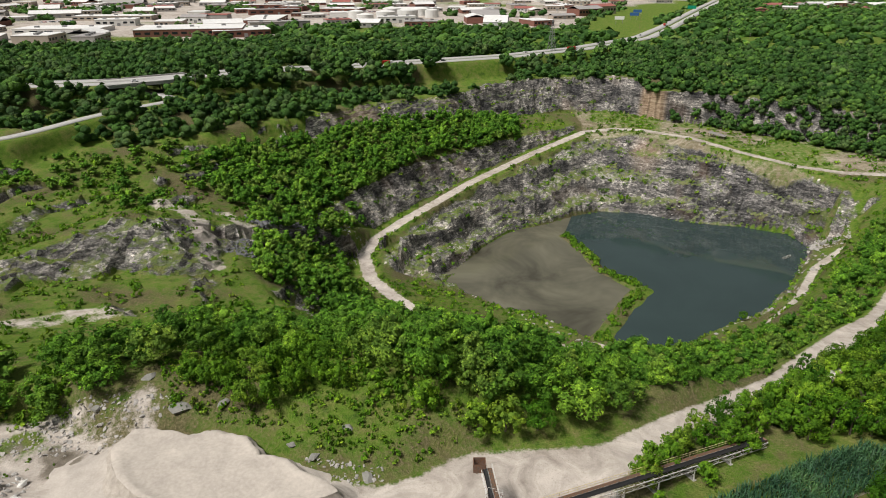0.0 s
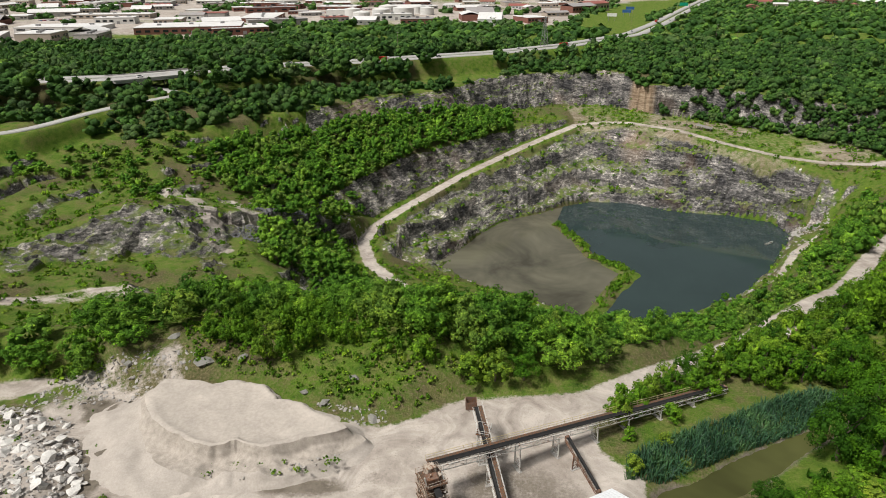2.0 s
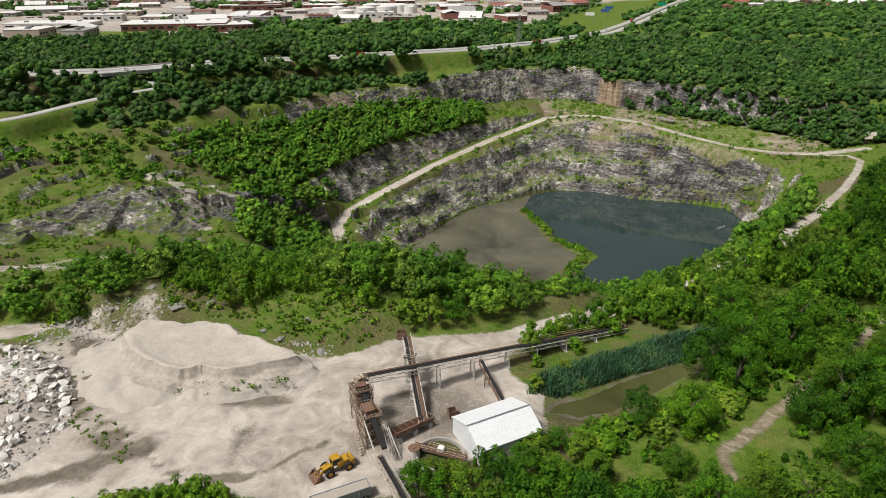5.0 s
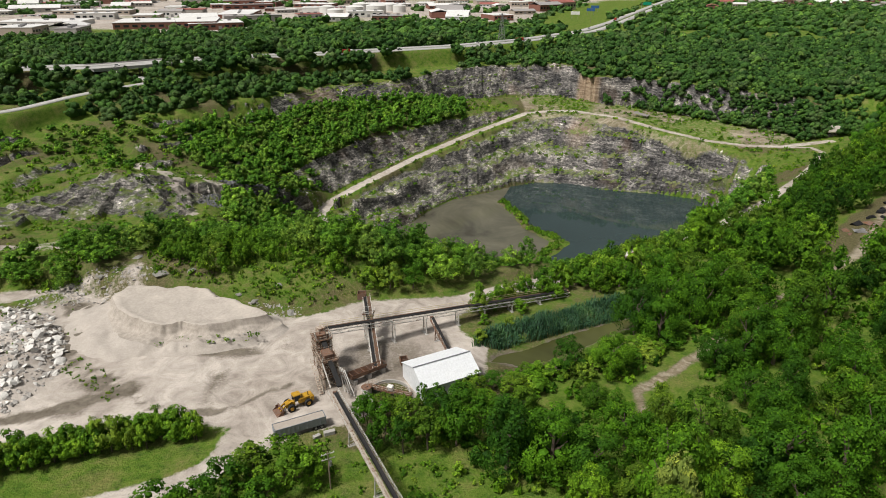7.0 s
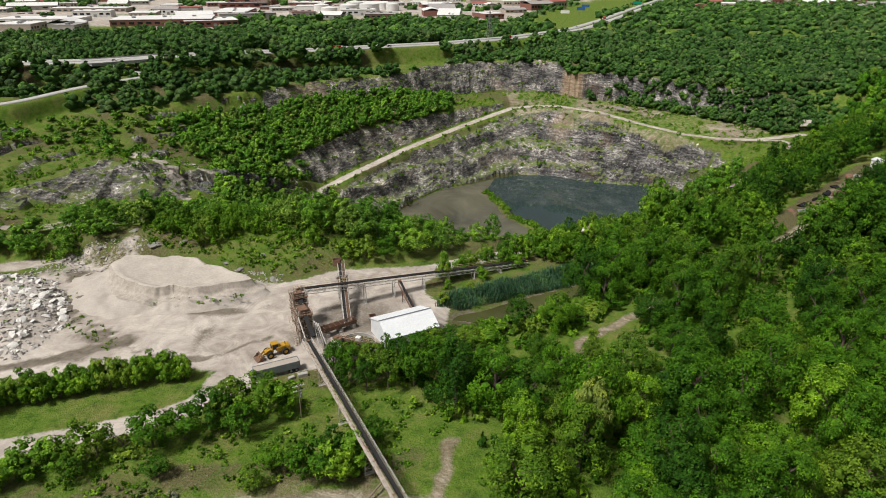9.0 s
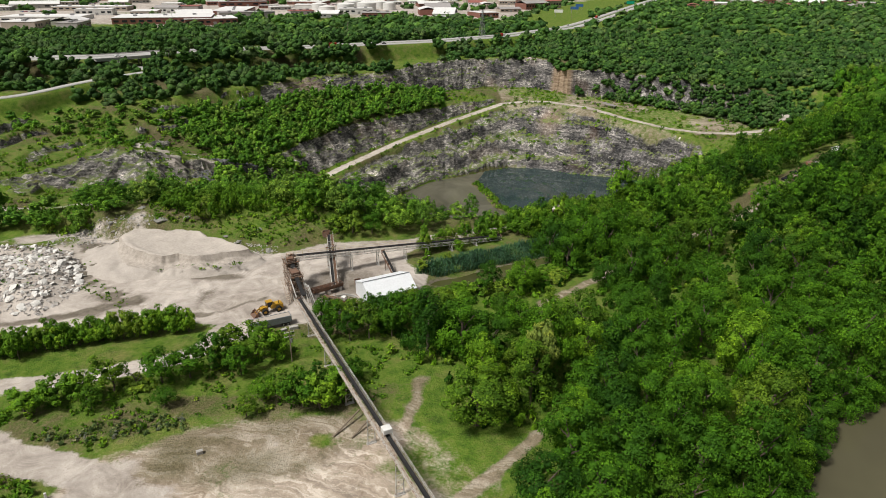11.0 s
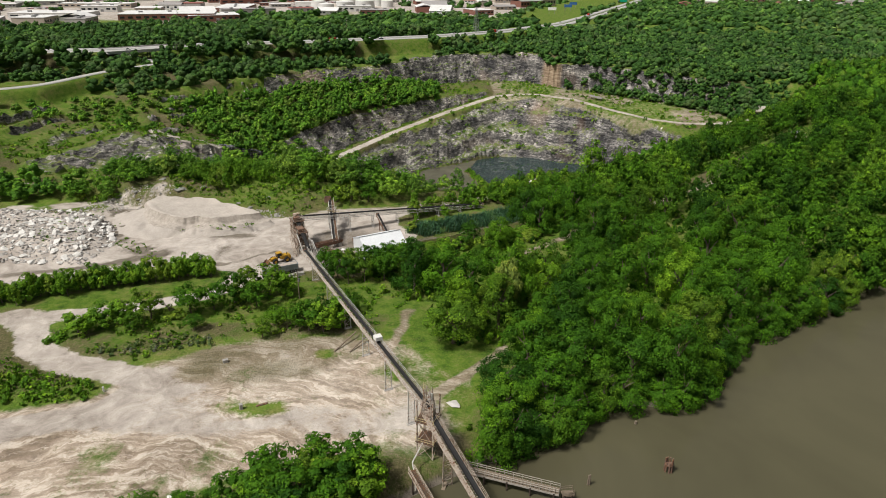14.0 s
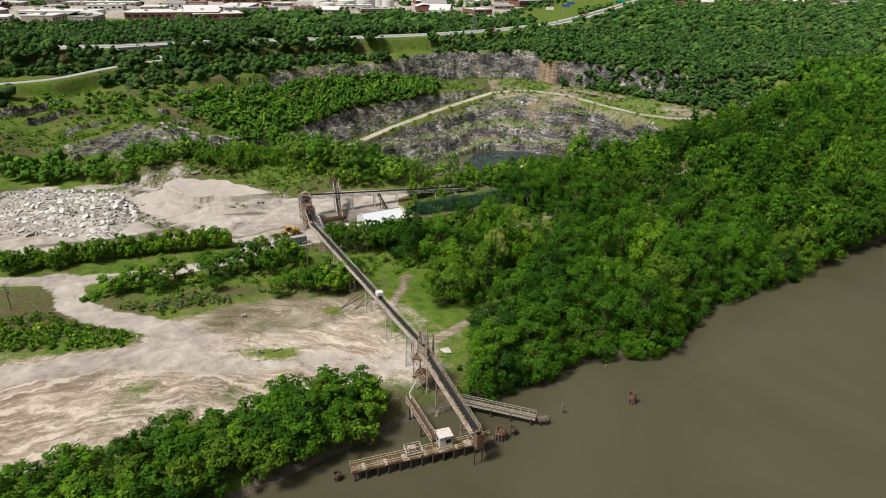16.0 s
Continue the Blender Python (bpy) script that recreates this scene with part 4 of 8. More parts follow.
far_enough = np.min([np.hypot(x - hx, y - hy) - 0.75 * hr for hx, hy, hr, _ in heroes], axis=0) > 2
x, y, low = x[far_enough], y[far_enough], low[far_enough]
for k, (hx, hy, rad, tall) in enumerate(heroes):
    t = tree(hx, hy, rad, tall, (0, 1, 2, 4, 5, 0)[k], 67 * k, NEAR, 1.2)
    tagged(t, "large rounded leafy tree at the edge of the riverside wood", "tree", "riverside wood trees")
for k in range(112):
    rad = (4.3 + 2.4 * r.random()) * (0.85 if low[k] else 1)
    tall = (0.95 + 0.5 * r.random()) * rad
    if y[k] > 36 and x[k] < 72:
        rad, tall = rad * 0.72, tall * 0.6
    t = tree(x[k], y[k], rad, tall * (0.85 if low[k] else 1), int(r.integers(len(NEAR))), r.random() * 360, NEAR if k < 104 else NEXT, 0.75 * tall if low[k] else 0.45 * tall)
    tagged(t, "leafy green broadleaf tree leaning over the river bank" if low[k] else "leafy green broadleaf tree in the dense riverside wood", "tree", "riverside wood trees")
grove("near_wood", plants(x[112:372], y[112:372], r, (4.6, 6.8), (1.0, 1.45), 0.5), FULL, CANOPY_NEAR, "dense leafy broadleaf wood behind the river bank")
rest = plants(x[372:], y[372:], r, (4.8, 7.2), (1.0, 1.4), 0.7)
x, y, r = scatter(330, 760, 60, 540, 9.4, 102, wood_keep)
grove("wood", np.vstack([rest, plants(x, y, r, (5.0, 7.6), (1.0, 1.35), 0.8)]), MASS, CANOPY_NEAR, "dense green broadleaf wood along the river bank")


def plateau_keep(x, y):
    rim = signed(x, y, RIM)
    ok = (rim < -1.5) & (y > 136) & (road_gap(x, y) > 3) & ~inside(x, y, WOOD) & (sample(SHORE_D, x, y) < -3)
    clear = inside(x, y, [(-222, 395), (-196, 410), (-176, 428), (-190, 432), (-215, 410)]) | inside(x, y, [(-5, 530), (60, 600), (40, 650), (-30, 545)])
    town = inside(x, y, TOWN) & (fbm(x, y, 160, 3, 66) < 0.2)
    west = (x < -150) & (y < 368)
    return np.where(ok & ~clear & ~town & ~west, 0.96, 0.0)


x, y, r = scatter(-480, 560, 330, 760, 9.3, 103, plateau_keep)
rows = plants(x, y, r, (4.4, 8.2), (0.72, 1.0), 0.95)
screen = along(x, y, HIGHWAY)[0]
south = y < np.interp(x, [p[0] for p in HIGHWAY], [p[1] for p in HIGHWAY])
rows[:, 2] += np.where((screen < 55) & (np.hypot(x + 209, y - 440) > 40) & (x < 60), np.where(south & (r.random(len(x)) < 0.8), 1.9, 0.9), 0.0) * rows[:, 3]
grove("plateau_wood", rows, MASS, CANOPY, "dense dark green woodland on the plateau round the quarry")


def far_keep(x, y):
    ok = (road_gap(x, y) > 6) & ~inside(x, y, [(-480, 330), (560, 330), (560, 760), (-480, 760)]) & ~inside(x, y, WOOD) & (sample(SHORE_D, x, y) < -3) & (y > 140) & ~inside(x, y, [(-250, 100), (420, 100), (420, 340), (-250, 340)])
    town = inside(x, y, TOWN)
    field = inside(x, y, [(185, 900), (245, 880), (560, 1560), (640, 1800), (480, 1700), (240, 1120)])
    return np.where(ok & ~field, np.where(town, (fbm(x, y, 140, 3, 66) > 0.17) * 0.6, 0.95), 0.0)


x, y, r = scatter(-1300, 1500, 140, 2600, 25, 104, far_keep)
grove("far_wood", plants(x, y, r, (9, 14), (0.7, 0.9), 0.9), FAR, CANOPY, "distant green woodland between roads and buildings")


def bench_keep(x, y):
    a, b_, c = signed(x, y, BASE), signed(x, y, BENCH), signed(x, y, FOOT)
    west = (x < 60) & (y > 250)
    ok = west & (a > 1) & (b_ < 1) & (y > 0.2 * x + 350 - 1.05 * (x + 110))
    low = (x < 0) & (b_ > 6) & (c < -3) & (y < 372) & (y > 250) & (x > -95)
    return np.where((ok | low) & (road_gap(x, y) > 1.5), 0.9, 0.0)


x, y, r = scatter(-190, 80, 230, 560, 4.8, 105, bench_keep)
grove("bench_wood", plants(x, y, r, (2.2, 5.0), (0.6, 1.1)), MID, CANOPY_YOUNG, "young green trees on the quarry bench")


def slope_keep(x, y):
    ok = inside(x, y, [(-160, 128), (-112, 106), (-94, 107), (-82, 110), (-73, 119), (-64, 130), (-50, 141), (-34, 140), (-28, 137), (-14, 122), (-1, 110), (10, 109.5), (32, 110.5), (43, 117), (55, 126), (75, 141), (112, 158), (190, 228), (255, 345), (246, 346), (212, 310), (160, 238),
                       (125, 218), (86, 200), (45, 202), (22, 226), (0, 246), (-25, 255), (-50, 225), (-58, 180), (-72, 146), (-84, 134), (-108, 125), (-150, 136)])
    return np.where(ok & (road_gap(x, y) > 1), 0.95, 0.0)


x, y, r = scatter(-150, 260, 118, 365, 6.0, 106, slope_keep)
rows = plants(x, y, r, (3.2, 5.8), (0.75, 1.1))
far_d = along(rows[:, 0], rows[:, 1], FAR_ROAD)[0]
rows[:, 4] *= np.where(rows[:, 0] < -75, 0.8, 1.0)
rows[:, 3:5] *= np.where((far_d < 22) & (rows[:, 1] > 225), 0.9, np.where(rows[:, 0] > 70, 0.5, np.where(rows[:, 0] > 38, 0.68, 1)))[:, None]
near = (rows[:, 1] < 150) & (rows[:, 0] > -100)
grove("hill_wood", rows[near], FULL, CANOPY_YOUNG, "leafy green trees on the crest of the hill above the yard")
grove("slope_wood", rows[~near], MID, CANOPY_YOUNG, "green trees on the slope down to the quarry pond")


def east_keep(x, y):
    band = (signed(x, y, RIM) > 0) & (signed(x, y, BASE) < 8) & (x > 200) & (y > 430)
    return np.where(band & (road_gap(x, y) > 1), 0.35 + 0.65 * smooth(x, 208, 240) + 0.9 * fbm(x, y, 30, 2, 68) * (x < 245), 0.0)


x, y, r = scatter(196, 400, 430, 600, 5.6, 111, east_keep)
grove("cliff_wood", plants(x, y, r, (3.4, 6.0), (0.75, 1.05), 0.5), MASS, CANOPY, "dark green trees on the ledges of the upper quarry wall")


# undergrowth below the riverside trees
x, y, r = scatter(20, 240, -36, 190, 6.2, 112, wood_keep)
grove("undergrowth", plants(x, y, r, (1.8, 3.2), (0.9, 1.5)), BUSH, LEAF, "leafy undergrowth below the riverside trees", "undergrowth")


# trees and tall bushes on the western terraces
def terrace_keep(x, y):
    on = (signed(x, y, RIM) > 2) & (x < -95) & (y > 306) & (road_gap(x, y) > 3)
    return np.where(on & (sample(STONE, x, y) < 0.3) & (along(x, y, MOUND)[0] > 26), 0.04 + 0.5 * (fbm(x, y, 38, 3, 69) > 0.07), 0.0)


x, y, r = scatter(-240, -95, 245, 400, 5.2, 113, terrace_keep)
grove("terrace_trees", plants(x, y, r, (1.6, 3.8), (0.65, 0.95), 0.4), MID[2:] + MID[:1], CANOPY_YOUNG, "scattered green trees and bushes on grassy quarry terraces")


# young trees between the sandy road and the long conveyor
def verge_keep(x, y):
    on = inside(x, y, [(35, 95), (42, 103), (54, 112.5), (69, 121.5), (88, 133), (104, 144), (130, 168), (150, 170), (118, 138), (96, 112), (90, 108), (70, 111.5), (50, 102), (40, 97)])
    return np.where(on & (road_gap(x, y) > -3.2), 0.95, 0.0)


x, y, r = scatter(33, 150, 92, 172, 3.7, 114, verge_keep)
for k in range(len(x)):
    big = smooth(x[k], 55, 95)
    rad = (2.0 + 1.4 * r.random()) * (1 + 0.1 * big)
    t = tree(x[k], y[k], rad, rad * (0.95 + 0.45 * r.random()), int(r.integers(len(NEXT))), r.random() * 360, NEXT if r.random() < 0.3 else SAPLING, 0.5 * rad)
    t.name = "young_tree"
    tagged(t, "young green tree beside the sandy quarry road", "young tree", "trees beside the sandy road")


# small bright trees on the south side of the creek
creek_side = [(43, 60), (48, 68), (58, 69), (70, 75), (82, 83), (92, 90), (100, 104), (104, 100), (94, 82), (80, 71), (66, 64), (54, 60)]
x, y, r = scatter(40, 108, 58, 106, 3.9, 119, lambda x, y: np.where(inside(x, y, creek_side) & (along(x, y, WOOD_TRACK)[0] > 4.5), 0.9, 0.0))
for k in range(len(x)):
    rad = 2.2 + 1.4 * r.random()
    t = tree(x[k], y[k], rad, 1.5 + 0.7 * r.random(), int(r.integers(len(SAPLING))), r.random() * 360, SAPLING if r.random() < 0.7 else NEXT, 0.6)
    tagged(t, "low bright green tree on the bank of the creek", "tree", "trees along the creek")


# bushes that hang over the water along the far bank
r = np.random.default_rng(116)
x = np.arange(96, 420, 4.2)
x = x + r.normal(size=len(x))
y = np.interp(x, [p[0] for p in SHORE], [p[1] for p in SHORE]) + 1.4 + r.random(len(x)) * 2
grove("bank_thicket", plants(x, y, r, (2.6, 4.2), (0.7, 1.0), 0.6), FULL, CANOPY_NEAR, "leafy thicket overhanging the river along its bank", "thicket")


# ---- helpers for built things ----
def part(name, bm, mat, parent=None, label="", bevel=0.0):
    """Links a bmesh as one mesh object, under a thing or a part if given."""
    if bevel:
        bmesh.ops.bevel(bm, geom=list(bm.edges), offset=bevel, segments=1, affect="EDGES")
    me = bpy.data.meshes.new(name)
    bm.to_mesh(me)
    bm.free()
    me.materials.append(mat)
    o = new(name, me)
    if parent:
        o.parent = parent
    return tagged(o, label)


def thing(name, m, label, category, group=""):
    o = new(name)
    o.matrix_basis = m
    return tagged(o, label, category, group)


def box(bm, c, s, turn=0.0, tilt=None):
    """A box with its middle at c and its sides s, turned about z or by a matrix."""
    rot = tilt if tilt else Matrix.Rotation(radians(turn), 4, "Z")
    bmesh.ops.create_cube(bm, size=1, matrix=Matrix.Translation(c) @ rot @ Matrix.Diagonal((*s, 1)))
    return bm


def beam(bm, a, b, w, h=None, up=(0, 0, 1)):
    """A straight bar from a to b, w wide and h high."""
    a, b = Vector(a), Vector(b)
    d = b - a
    z = d.normalized()
    x = Vector(up).cross(z)
    x = x.normalized() if x.length > 1e-4 else Vector((1, 0, 0))
    y = z.cross(x)
    m = Matrix((x, y, z)).transposed().to_4x4()
    m.translation = (a + b) / 2
    bmesh.ops.create_cube(bm, size=1, matrix=m @ Matrix.Diagonal((w, h or w, d.length, 1)))
    return bm


def tube(bm, a, b, r, sides=10, r2=None):
    a, b = Vector(a), Vector(b)
    d = b - a
    m = d.to_track_quat("Z", "Y").to_matrix().to_4x4()
    m.translation = (a + b) / 2
    bmesh.ops.create_cone(bm, cap_ends=True, segments=sides, radius1=r, radius2=r if r2 is None else r2, depth=d.length, matrix=m)
    return bm


def plate(bm, pts, thick):
    """A flat plate through corner points, thickened downwards."""
    top = [bm.verts.new(p) for p in pts]
    low = [bm.verts.new((p[0], p[1], p[2] - thick)) for p in pts]
    bm.faces.new(top)
    bm.faces.new(low[::-1])
    for k in range(len(pts)):
        j = (k + 1) % len(pts)
        bm.faces.new((top[j], top[k], low[k], low[j]))
    return bm


def lerp(a, b, t):
    return Vector(a) + (Vector(b) - Vector(a)) * t


STEEL_WHITE = simple("weathered_white_steel", (0.62, 0.60, 0.56), 0.7, 0.6, scale=0.8, rust=0.35)
STEEL_GREY = simple("galvanised_steel", (0.34, 0.34, 0.34), 0.7, 0.5, 0.4, 1.2, rust=0.25)
STEEL_RUST = simple("rusty_steel", (0.21, 0.135, 0.10), 0.5, 0.85, scale=1.0, rust=0.45)
STEEL_PINK = simple("faded_red_oxide_steel", (0.52, 0.44, 0.36), 0.6, 0.75, scale=0.9, rust=0.42)
RAIL_YELLOW = simple("faded_yellow_paint", (0.60, 0.50, 0.27), 0.7, 0.6, scale=1.5, rust=0.2)
BELT = simple("black_rubber_belt", (0.026, 0.025, 0.025), 0.35, 0.75, scale=0.7)
GRATING = simple("brown_grating", (0.11, 0.085, 0.065), 0.6, 0.9, scale=2.0, rust=0.5)
WHITE_ROOF = simple("white_metal_sheet", (0.72, 0.735, 0.75), 0.93, 0.45, scale=0.25, bumped=0.05)
SEAM = simple("grey_ridge_cap", (0.20, 0.21, 0.22), 0.8, 0.5)
# near-black for painted metal; on doorway panels it stands for an unlit inside
DARK = simple("black_paint_and_doorway_shade", (0.012, 0.012, 0.013), 0.7, 0.9)
YELLOW = simple("machine_yellow_paint", (0.50, 0.28, 0.025), 0.6, 0.55, scale=1.0, rust=0.25)
TYRE = simple("black_tyre_rubber", (0.022, 0.021, 0.02), 0.7, 0.9)
GLASS = simple("dark_cab_glass", (0.02, 0.025, 0.03), 0.8, 0.08, bumped=0.0)
TIMBER = simple("weathered_timber", (0.24, 0.19, 0.14), 0.55, 0.95, scale=1.2, bumped=0.5)
TIMBER_DARK = simple("dark_wet_timber", (0.075, 0.055, 0.042), 0.5, 0.9, scale=1.5, bumped=0.5)
CONCRETE = simple("stained_concrete", (0.42, 0.40, 0.37), 0.65, 0.9, scale=0.5)
TRAILER = simple("dull_grey_trailer_paint", (0.27, 0.29, 0.31), 0.7, 0.6, scale=0.7, rust=0.15)
BLUE = simple("blue_plastic", (0.04, 0.12, 0.32), 0.9, 0.5)
WHITE = simple("chalky_white_paint", (0.72, 0.71, 0.68), 0.85, 0.6, scale=1.0, rust=0.1)
ORANGE = simple("faded_orange_paint", (0.5, 0.14, 0.04), 0.7, 0.6, rust=0.3)
LIMESTONE = simple("broken_limestone", (0.74, 0.715, 0.67), 0.55, 0.95, scale=0.6, bumped=0.5)
LIMESTONE_GREY = simple("grey_limestone_boulder", (0.42, 0.395, 0.365), 0.55, 0.95, scale=0.5, bumped=0.6)
BOULDER = simple("mossy_grey_limestone", (0.27, 0.262, 0.235), 0.45, 0.95, scale=0.8, bumped=0.8)
SAND_TOP = simple("pale_crushed_stone_top", (0.499, 0.445, 0.388), 0.62, 0.98, scale=0.16, bumped=0.3)
SAND = simple("pale_crushed_stone", (0.457, 0.409, 0.360), 0.72, 0.98, scale=0.3, bumped=0.3)
SAND_ROUGH = simple("crumbling_stone_bank", (0.468, 0.415, 0.358), 0.45, 0.98, scale=0.9, bumped=0.8)
ASPHALT = simple("worn_asphalt", (0.24, 0.235, 0.23), 0.8, 0.9, scale=0.08)
CONCRETE_ROAD = simple("pale_concrete_road", (0.42, 0.41, 0.39), 0.85, 0.9, scale=0.05)
BRICK = simple("red_brick_wall", (0.22, 0.10, 0.075), 0.8, 0.9, scale=0.2)
TAN_WALL = simple("tan_wall", (0.42, 0.36, 0.30), 0.85, 0.9, scale=0.2)
PALE_ROOF = simple("pale_membrane_roof", (0.70, 0.69, 0.67), 0.85, 0.8, scale=0.04)
GREY_ROOF = simple("grey_gravel_roof", (0.34, 0.32, 0.31), 0.8, 0.9, scale=0.04)
RED_ROOF = simple("faded_red_metal_roof", (0.33, 0.12, 0.10), 0.8, 0.6, scale=0.05)


def hull_rock(r, flat=0.6, points=14):
    """An angular boulder of radius about 1."""
    bm = bmesh.new()
    for _ in range(points):
        v = Vector(r.normal(size=3)).normalized() * (0.8 + 0.35 * r.random())
        bm.verts.new((v.x, v.y, v.z * flat))
    bmesh.ops.convex_hull(bm, input=bm.verts)
    for v in [v for v in bm.verts if not v.link_faces]:
        bm.verts.remove(v)
    me = bpy.data.meshes.new("stone")
    bm.to_mesh(me)
    bm.free()
    return me


# ---- hedges, bushes and single trees ----
def shrub(x, y, radius, tall, which, turn, label, group="", category="shrub", young=True):
    t = new(category.replace(" ", "_"))
    t.matrix_basis = pose(x, y, gz(x, y), 0, 0, turn)
    o = new("crown", YOUNG[which % len(YOUNG)] if young else NEXT[which % len(NEXT)][0])
    o.parent, o.scale, o.location = t, (radius, radius, tall), (0, 0, -0.35 * tall)
    if not young:
        o.location = (0, 0, 0)
    k = new("trunk", NEAR[which % len(NEAR)][1])
    k.parent, k.scale = t, (radius * 0.8, radius * 0.8, tall * (0.6 if young else 0.9))
    return tagged(t, label, category, group)


YOUNG = []
for seed, kind in ((41, "broad"), (42, "tall"), (43, "broad")):
    YOUNG.append(crown_mesh(LEAF_YOUNG, kind, 1500, 0.112, seed, lobes=11, boughs=5, core=0.6))
BUSHES = []
for seed in (44, 45):
    BUSHES.append(crown_mesh(LEAF_YOUNG, "bush", 1100, 0.12, seed, lobes=16, boughs=5, core=0.7))
YOUNG += BUSHES

r = np.random.default_rng(201)
for k in range(64):
    t = k / 63
    x, y = -88 + 63 * t + r.normal() * 0.9, 24.5 + 21.5 * t + 2.5 * math.sin(3.1 * t) + r.normal() * 1.3
    shrub(x, y, 1.7 + 1.3 * r.random(), 2.3 + 1.4 * r.random(), (0, 2)[int(r.integers(2))], r.random() * 360, "slender young green tree in the row along the lane", "row of young trees", "young tree")
for x, y, rad, tall in ((-45, 14, 3.6, 2.8), (-40, 15.5, 3.4, 2.8), (-50, 11, 3.4, 2.5), (-55, 9, 3.0, 2.2), (-34, 19, 3.8, 3.0), (-29, 20, 4.2, 3.4), (-24, 22, 4.0, 3.2), (-18, 24, 3.6, 2.8),
                        (-13, 28, 3.8, 3.2), (-10, 31, 4.8, 3.1), (-4, 33, 4.9, 3.3), (1, 32, 3.4, 3.0), (-6, 25, 3.0, 2.6), (11, 12, 3.8, 3.2), (15, 11.5, 3.6, 3.4), (19, 14, 3.4, 3.2), (7, 14, 3.0, 2.6),
                        (-1, 9, 2.2, 1.8), (2, 14, 2.6, 2.2), (14, 17, 2.8, 2.6), (22, 22, 2.4, 2.2), (-36, 12, 2.2, 1.8), (-20, 13, 2.2, 1.6)):
    shrub(x, y, rad * 1.12, tall * 1.18, int(r.integers(6)), r.random() * 360, "rounded green bush on the grassy bank", "bushes on the bank", "bush", young=rad < 4.5 and r.random() < 0.55)
for x, y, rad, tall in ((11, 48, 2.6, 2.6), (15, 45, 3.2, 2.6), (20, 45, 3.6, 2.9), (26, 47, 3.8, 2.9), (31.5, 48.5, 3.8, 2.9), (24, 41, 3.6, 3.0), (37, 53, 3.4, 2.1), (44, 58, 3.4, 2.2), (13, 40, 2.4, 2.2), (19, 40, 2.8, 2.6), (10, 50.8, 2.6, 2.3), (14, 51.6, 2.8, 2.4), (18, 52, 2.6, 2.3), (23, 54.5, 1.5, 2.7), (27, 54, 2.8, 2.2), (31, 56, 2.8, 2.2), (35, 58.5, 2.8, 2.2), (39.5, 61, 2.8, 1.9), (50, 62, 3.2, 1.8), (30, 42, 3.8, 3.2), (36, 46, 3.8, 3.1)):
    shrub(x, y, rad, tall * (1.3 if y < 50 else 1.0), int(r.integers(6)), r.random() * 360, "leafy green tree beside the conveyor and white shed", "trees beside the plant", "tree", young=False)
def low_bank_keep(x, y):
    edge = np.interp(x, [p[0] for p in SHORE], [p[1] for p in SHORE])
    top = np.interp(x, [-140, -60, -20, 5, 20, 38], [-112, -80, -61, -50, -42, -39])
    return np.where((y > edge + 0.5) & (y < top) & (x < 31), 1.0, 0.0)


x, y, r = scatter(-150, 40, -190, -38, 4.6, 203, low_bank_keep)
order = np.argsort(-x)
spots = [(29, -52.3, 1), (26, -54.3, 1), (22, -56.6, 1), (18, -59.5, 1), (28, -48, 1)] + [(x[k], y[k], 1.0 if x[k] > 8 else 0.82) for k in order[:100]]
for px_, py_, k_ in spots:
    shrub(px_, py_, (3.7 + 1.5 * r.random()) * k_, (3.1 + 1.0 * r.random()) * k_, int(r.integers(6)), r.random() * 360, "leafy green tree on the low river bank", "trees on the low bank", "tree", young=False)
for x, y, rad, tall in ((7, 110, 3.6, 3.2), (13, 111, 4.0, 3.5), (20, 112, 3.4, 3.0), (-4, 114, 3.0, 3.0), (157, 298, 2.2, 2.4)):
    shrub(x, y, rad, tall, int(r.integers(6)), r.random() * 360, "full green tree standing out beside grass", "single trees", "tree", young=r.random() < 0.5)
pale = new("tree")
pale.matrix_basis = pose(65.5, 17.0, gz(65.5, 17))
tagged(pale, "pale yellow-green flowering tree standing out in the wood", "tree")
o = new("crown", crown_mesh(leaf_material("pale_blossom_foliage", (0.20, 0.27, 0.05), (0.30, 0.36, 0.09), (0.42, 0.45, 0.15)), "broad", 3600, 0.075, 61))
o.parent, o.scale = pale, (3.6, 3.6, 7.8)
o = new("trunk", NEAR[0][1])
o.parent, o.scale = pale, (3.6, 3.6, 7.8)
for x, y, rad, tall, y_ in ((51, 98, 2.2, 1.9, 1), (38, 82, 2.0, 1.7, 1), (63, 107, 2.4, 2.0, 1), (40, 92, 1.6, 1.4, 1), (47, 90, 1.5, 1.5, 1), (30, 34, 1.6, 1.2, 1)):
    shrub(x, y, rad, tall, int(r.integers(3)), r.random() * 360, "bright yellow-green young tree beside the reeds", "young trees by the reeds", "young tree")

# a thicket of saplings on the brow of the hill
x, y, r = scatter(-64, -16, 106, 136, 3.3, 118, lambda x, y: np.where(inside(x, y, [(-60, 121), (-50, 129), (-36, 134), (-27, 128), (-21, 118), (-29, 110), (-40, 111), (-50, 115)]), 0.75, 0.0))
grove("saplings", plants(x, y, r, (1.3, 2.7), (0.9, 1.4)), FULL, LEAF_YOUNG, "thicket of light green saplings on the grassy hill", "saplings")

# bushes on the hill, in the quarry and round the pond
def hill_keep(x, y):
    on = inside(x, y, [(-95, 112), (-78, 121), (-45, 119), (-20, 112), (-5, 107), (12, 117), (20, 124), (-10, 132), (-40, 134), (-80, 128), (-110, 126)])
    return np.where(on, 0.2 + 0.7 * (fbm(x, y, 18, 2, 71) > -0.02) * (y > 112), 0.0)


x, y, r = scatter(-112, 30, 104, 136, 2.6, 107, hill_keep)
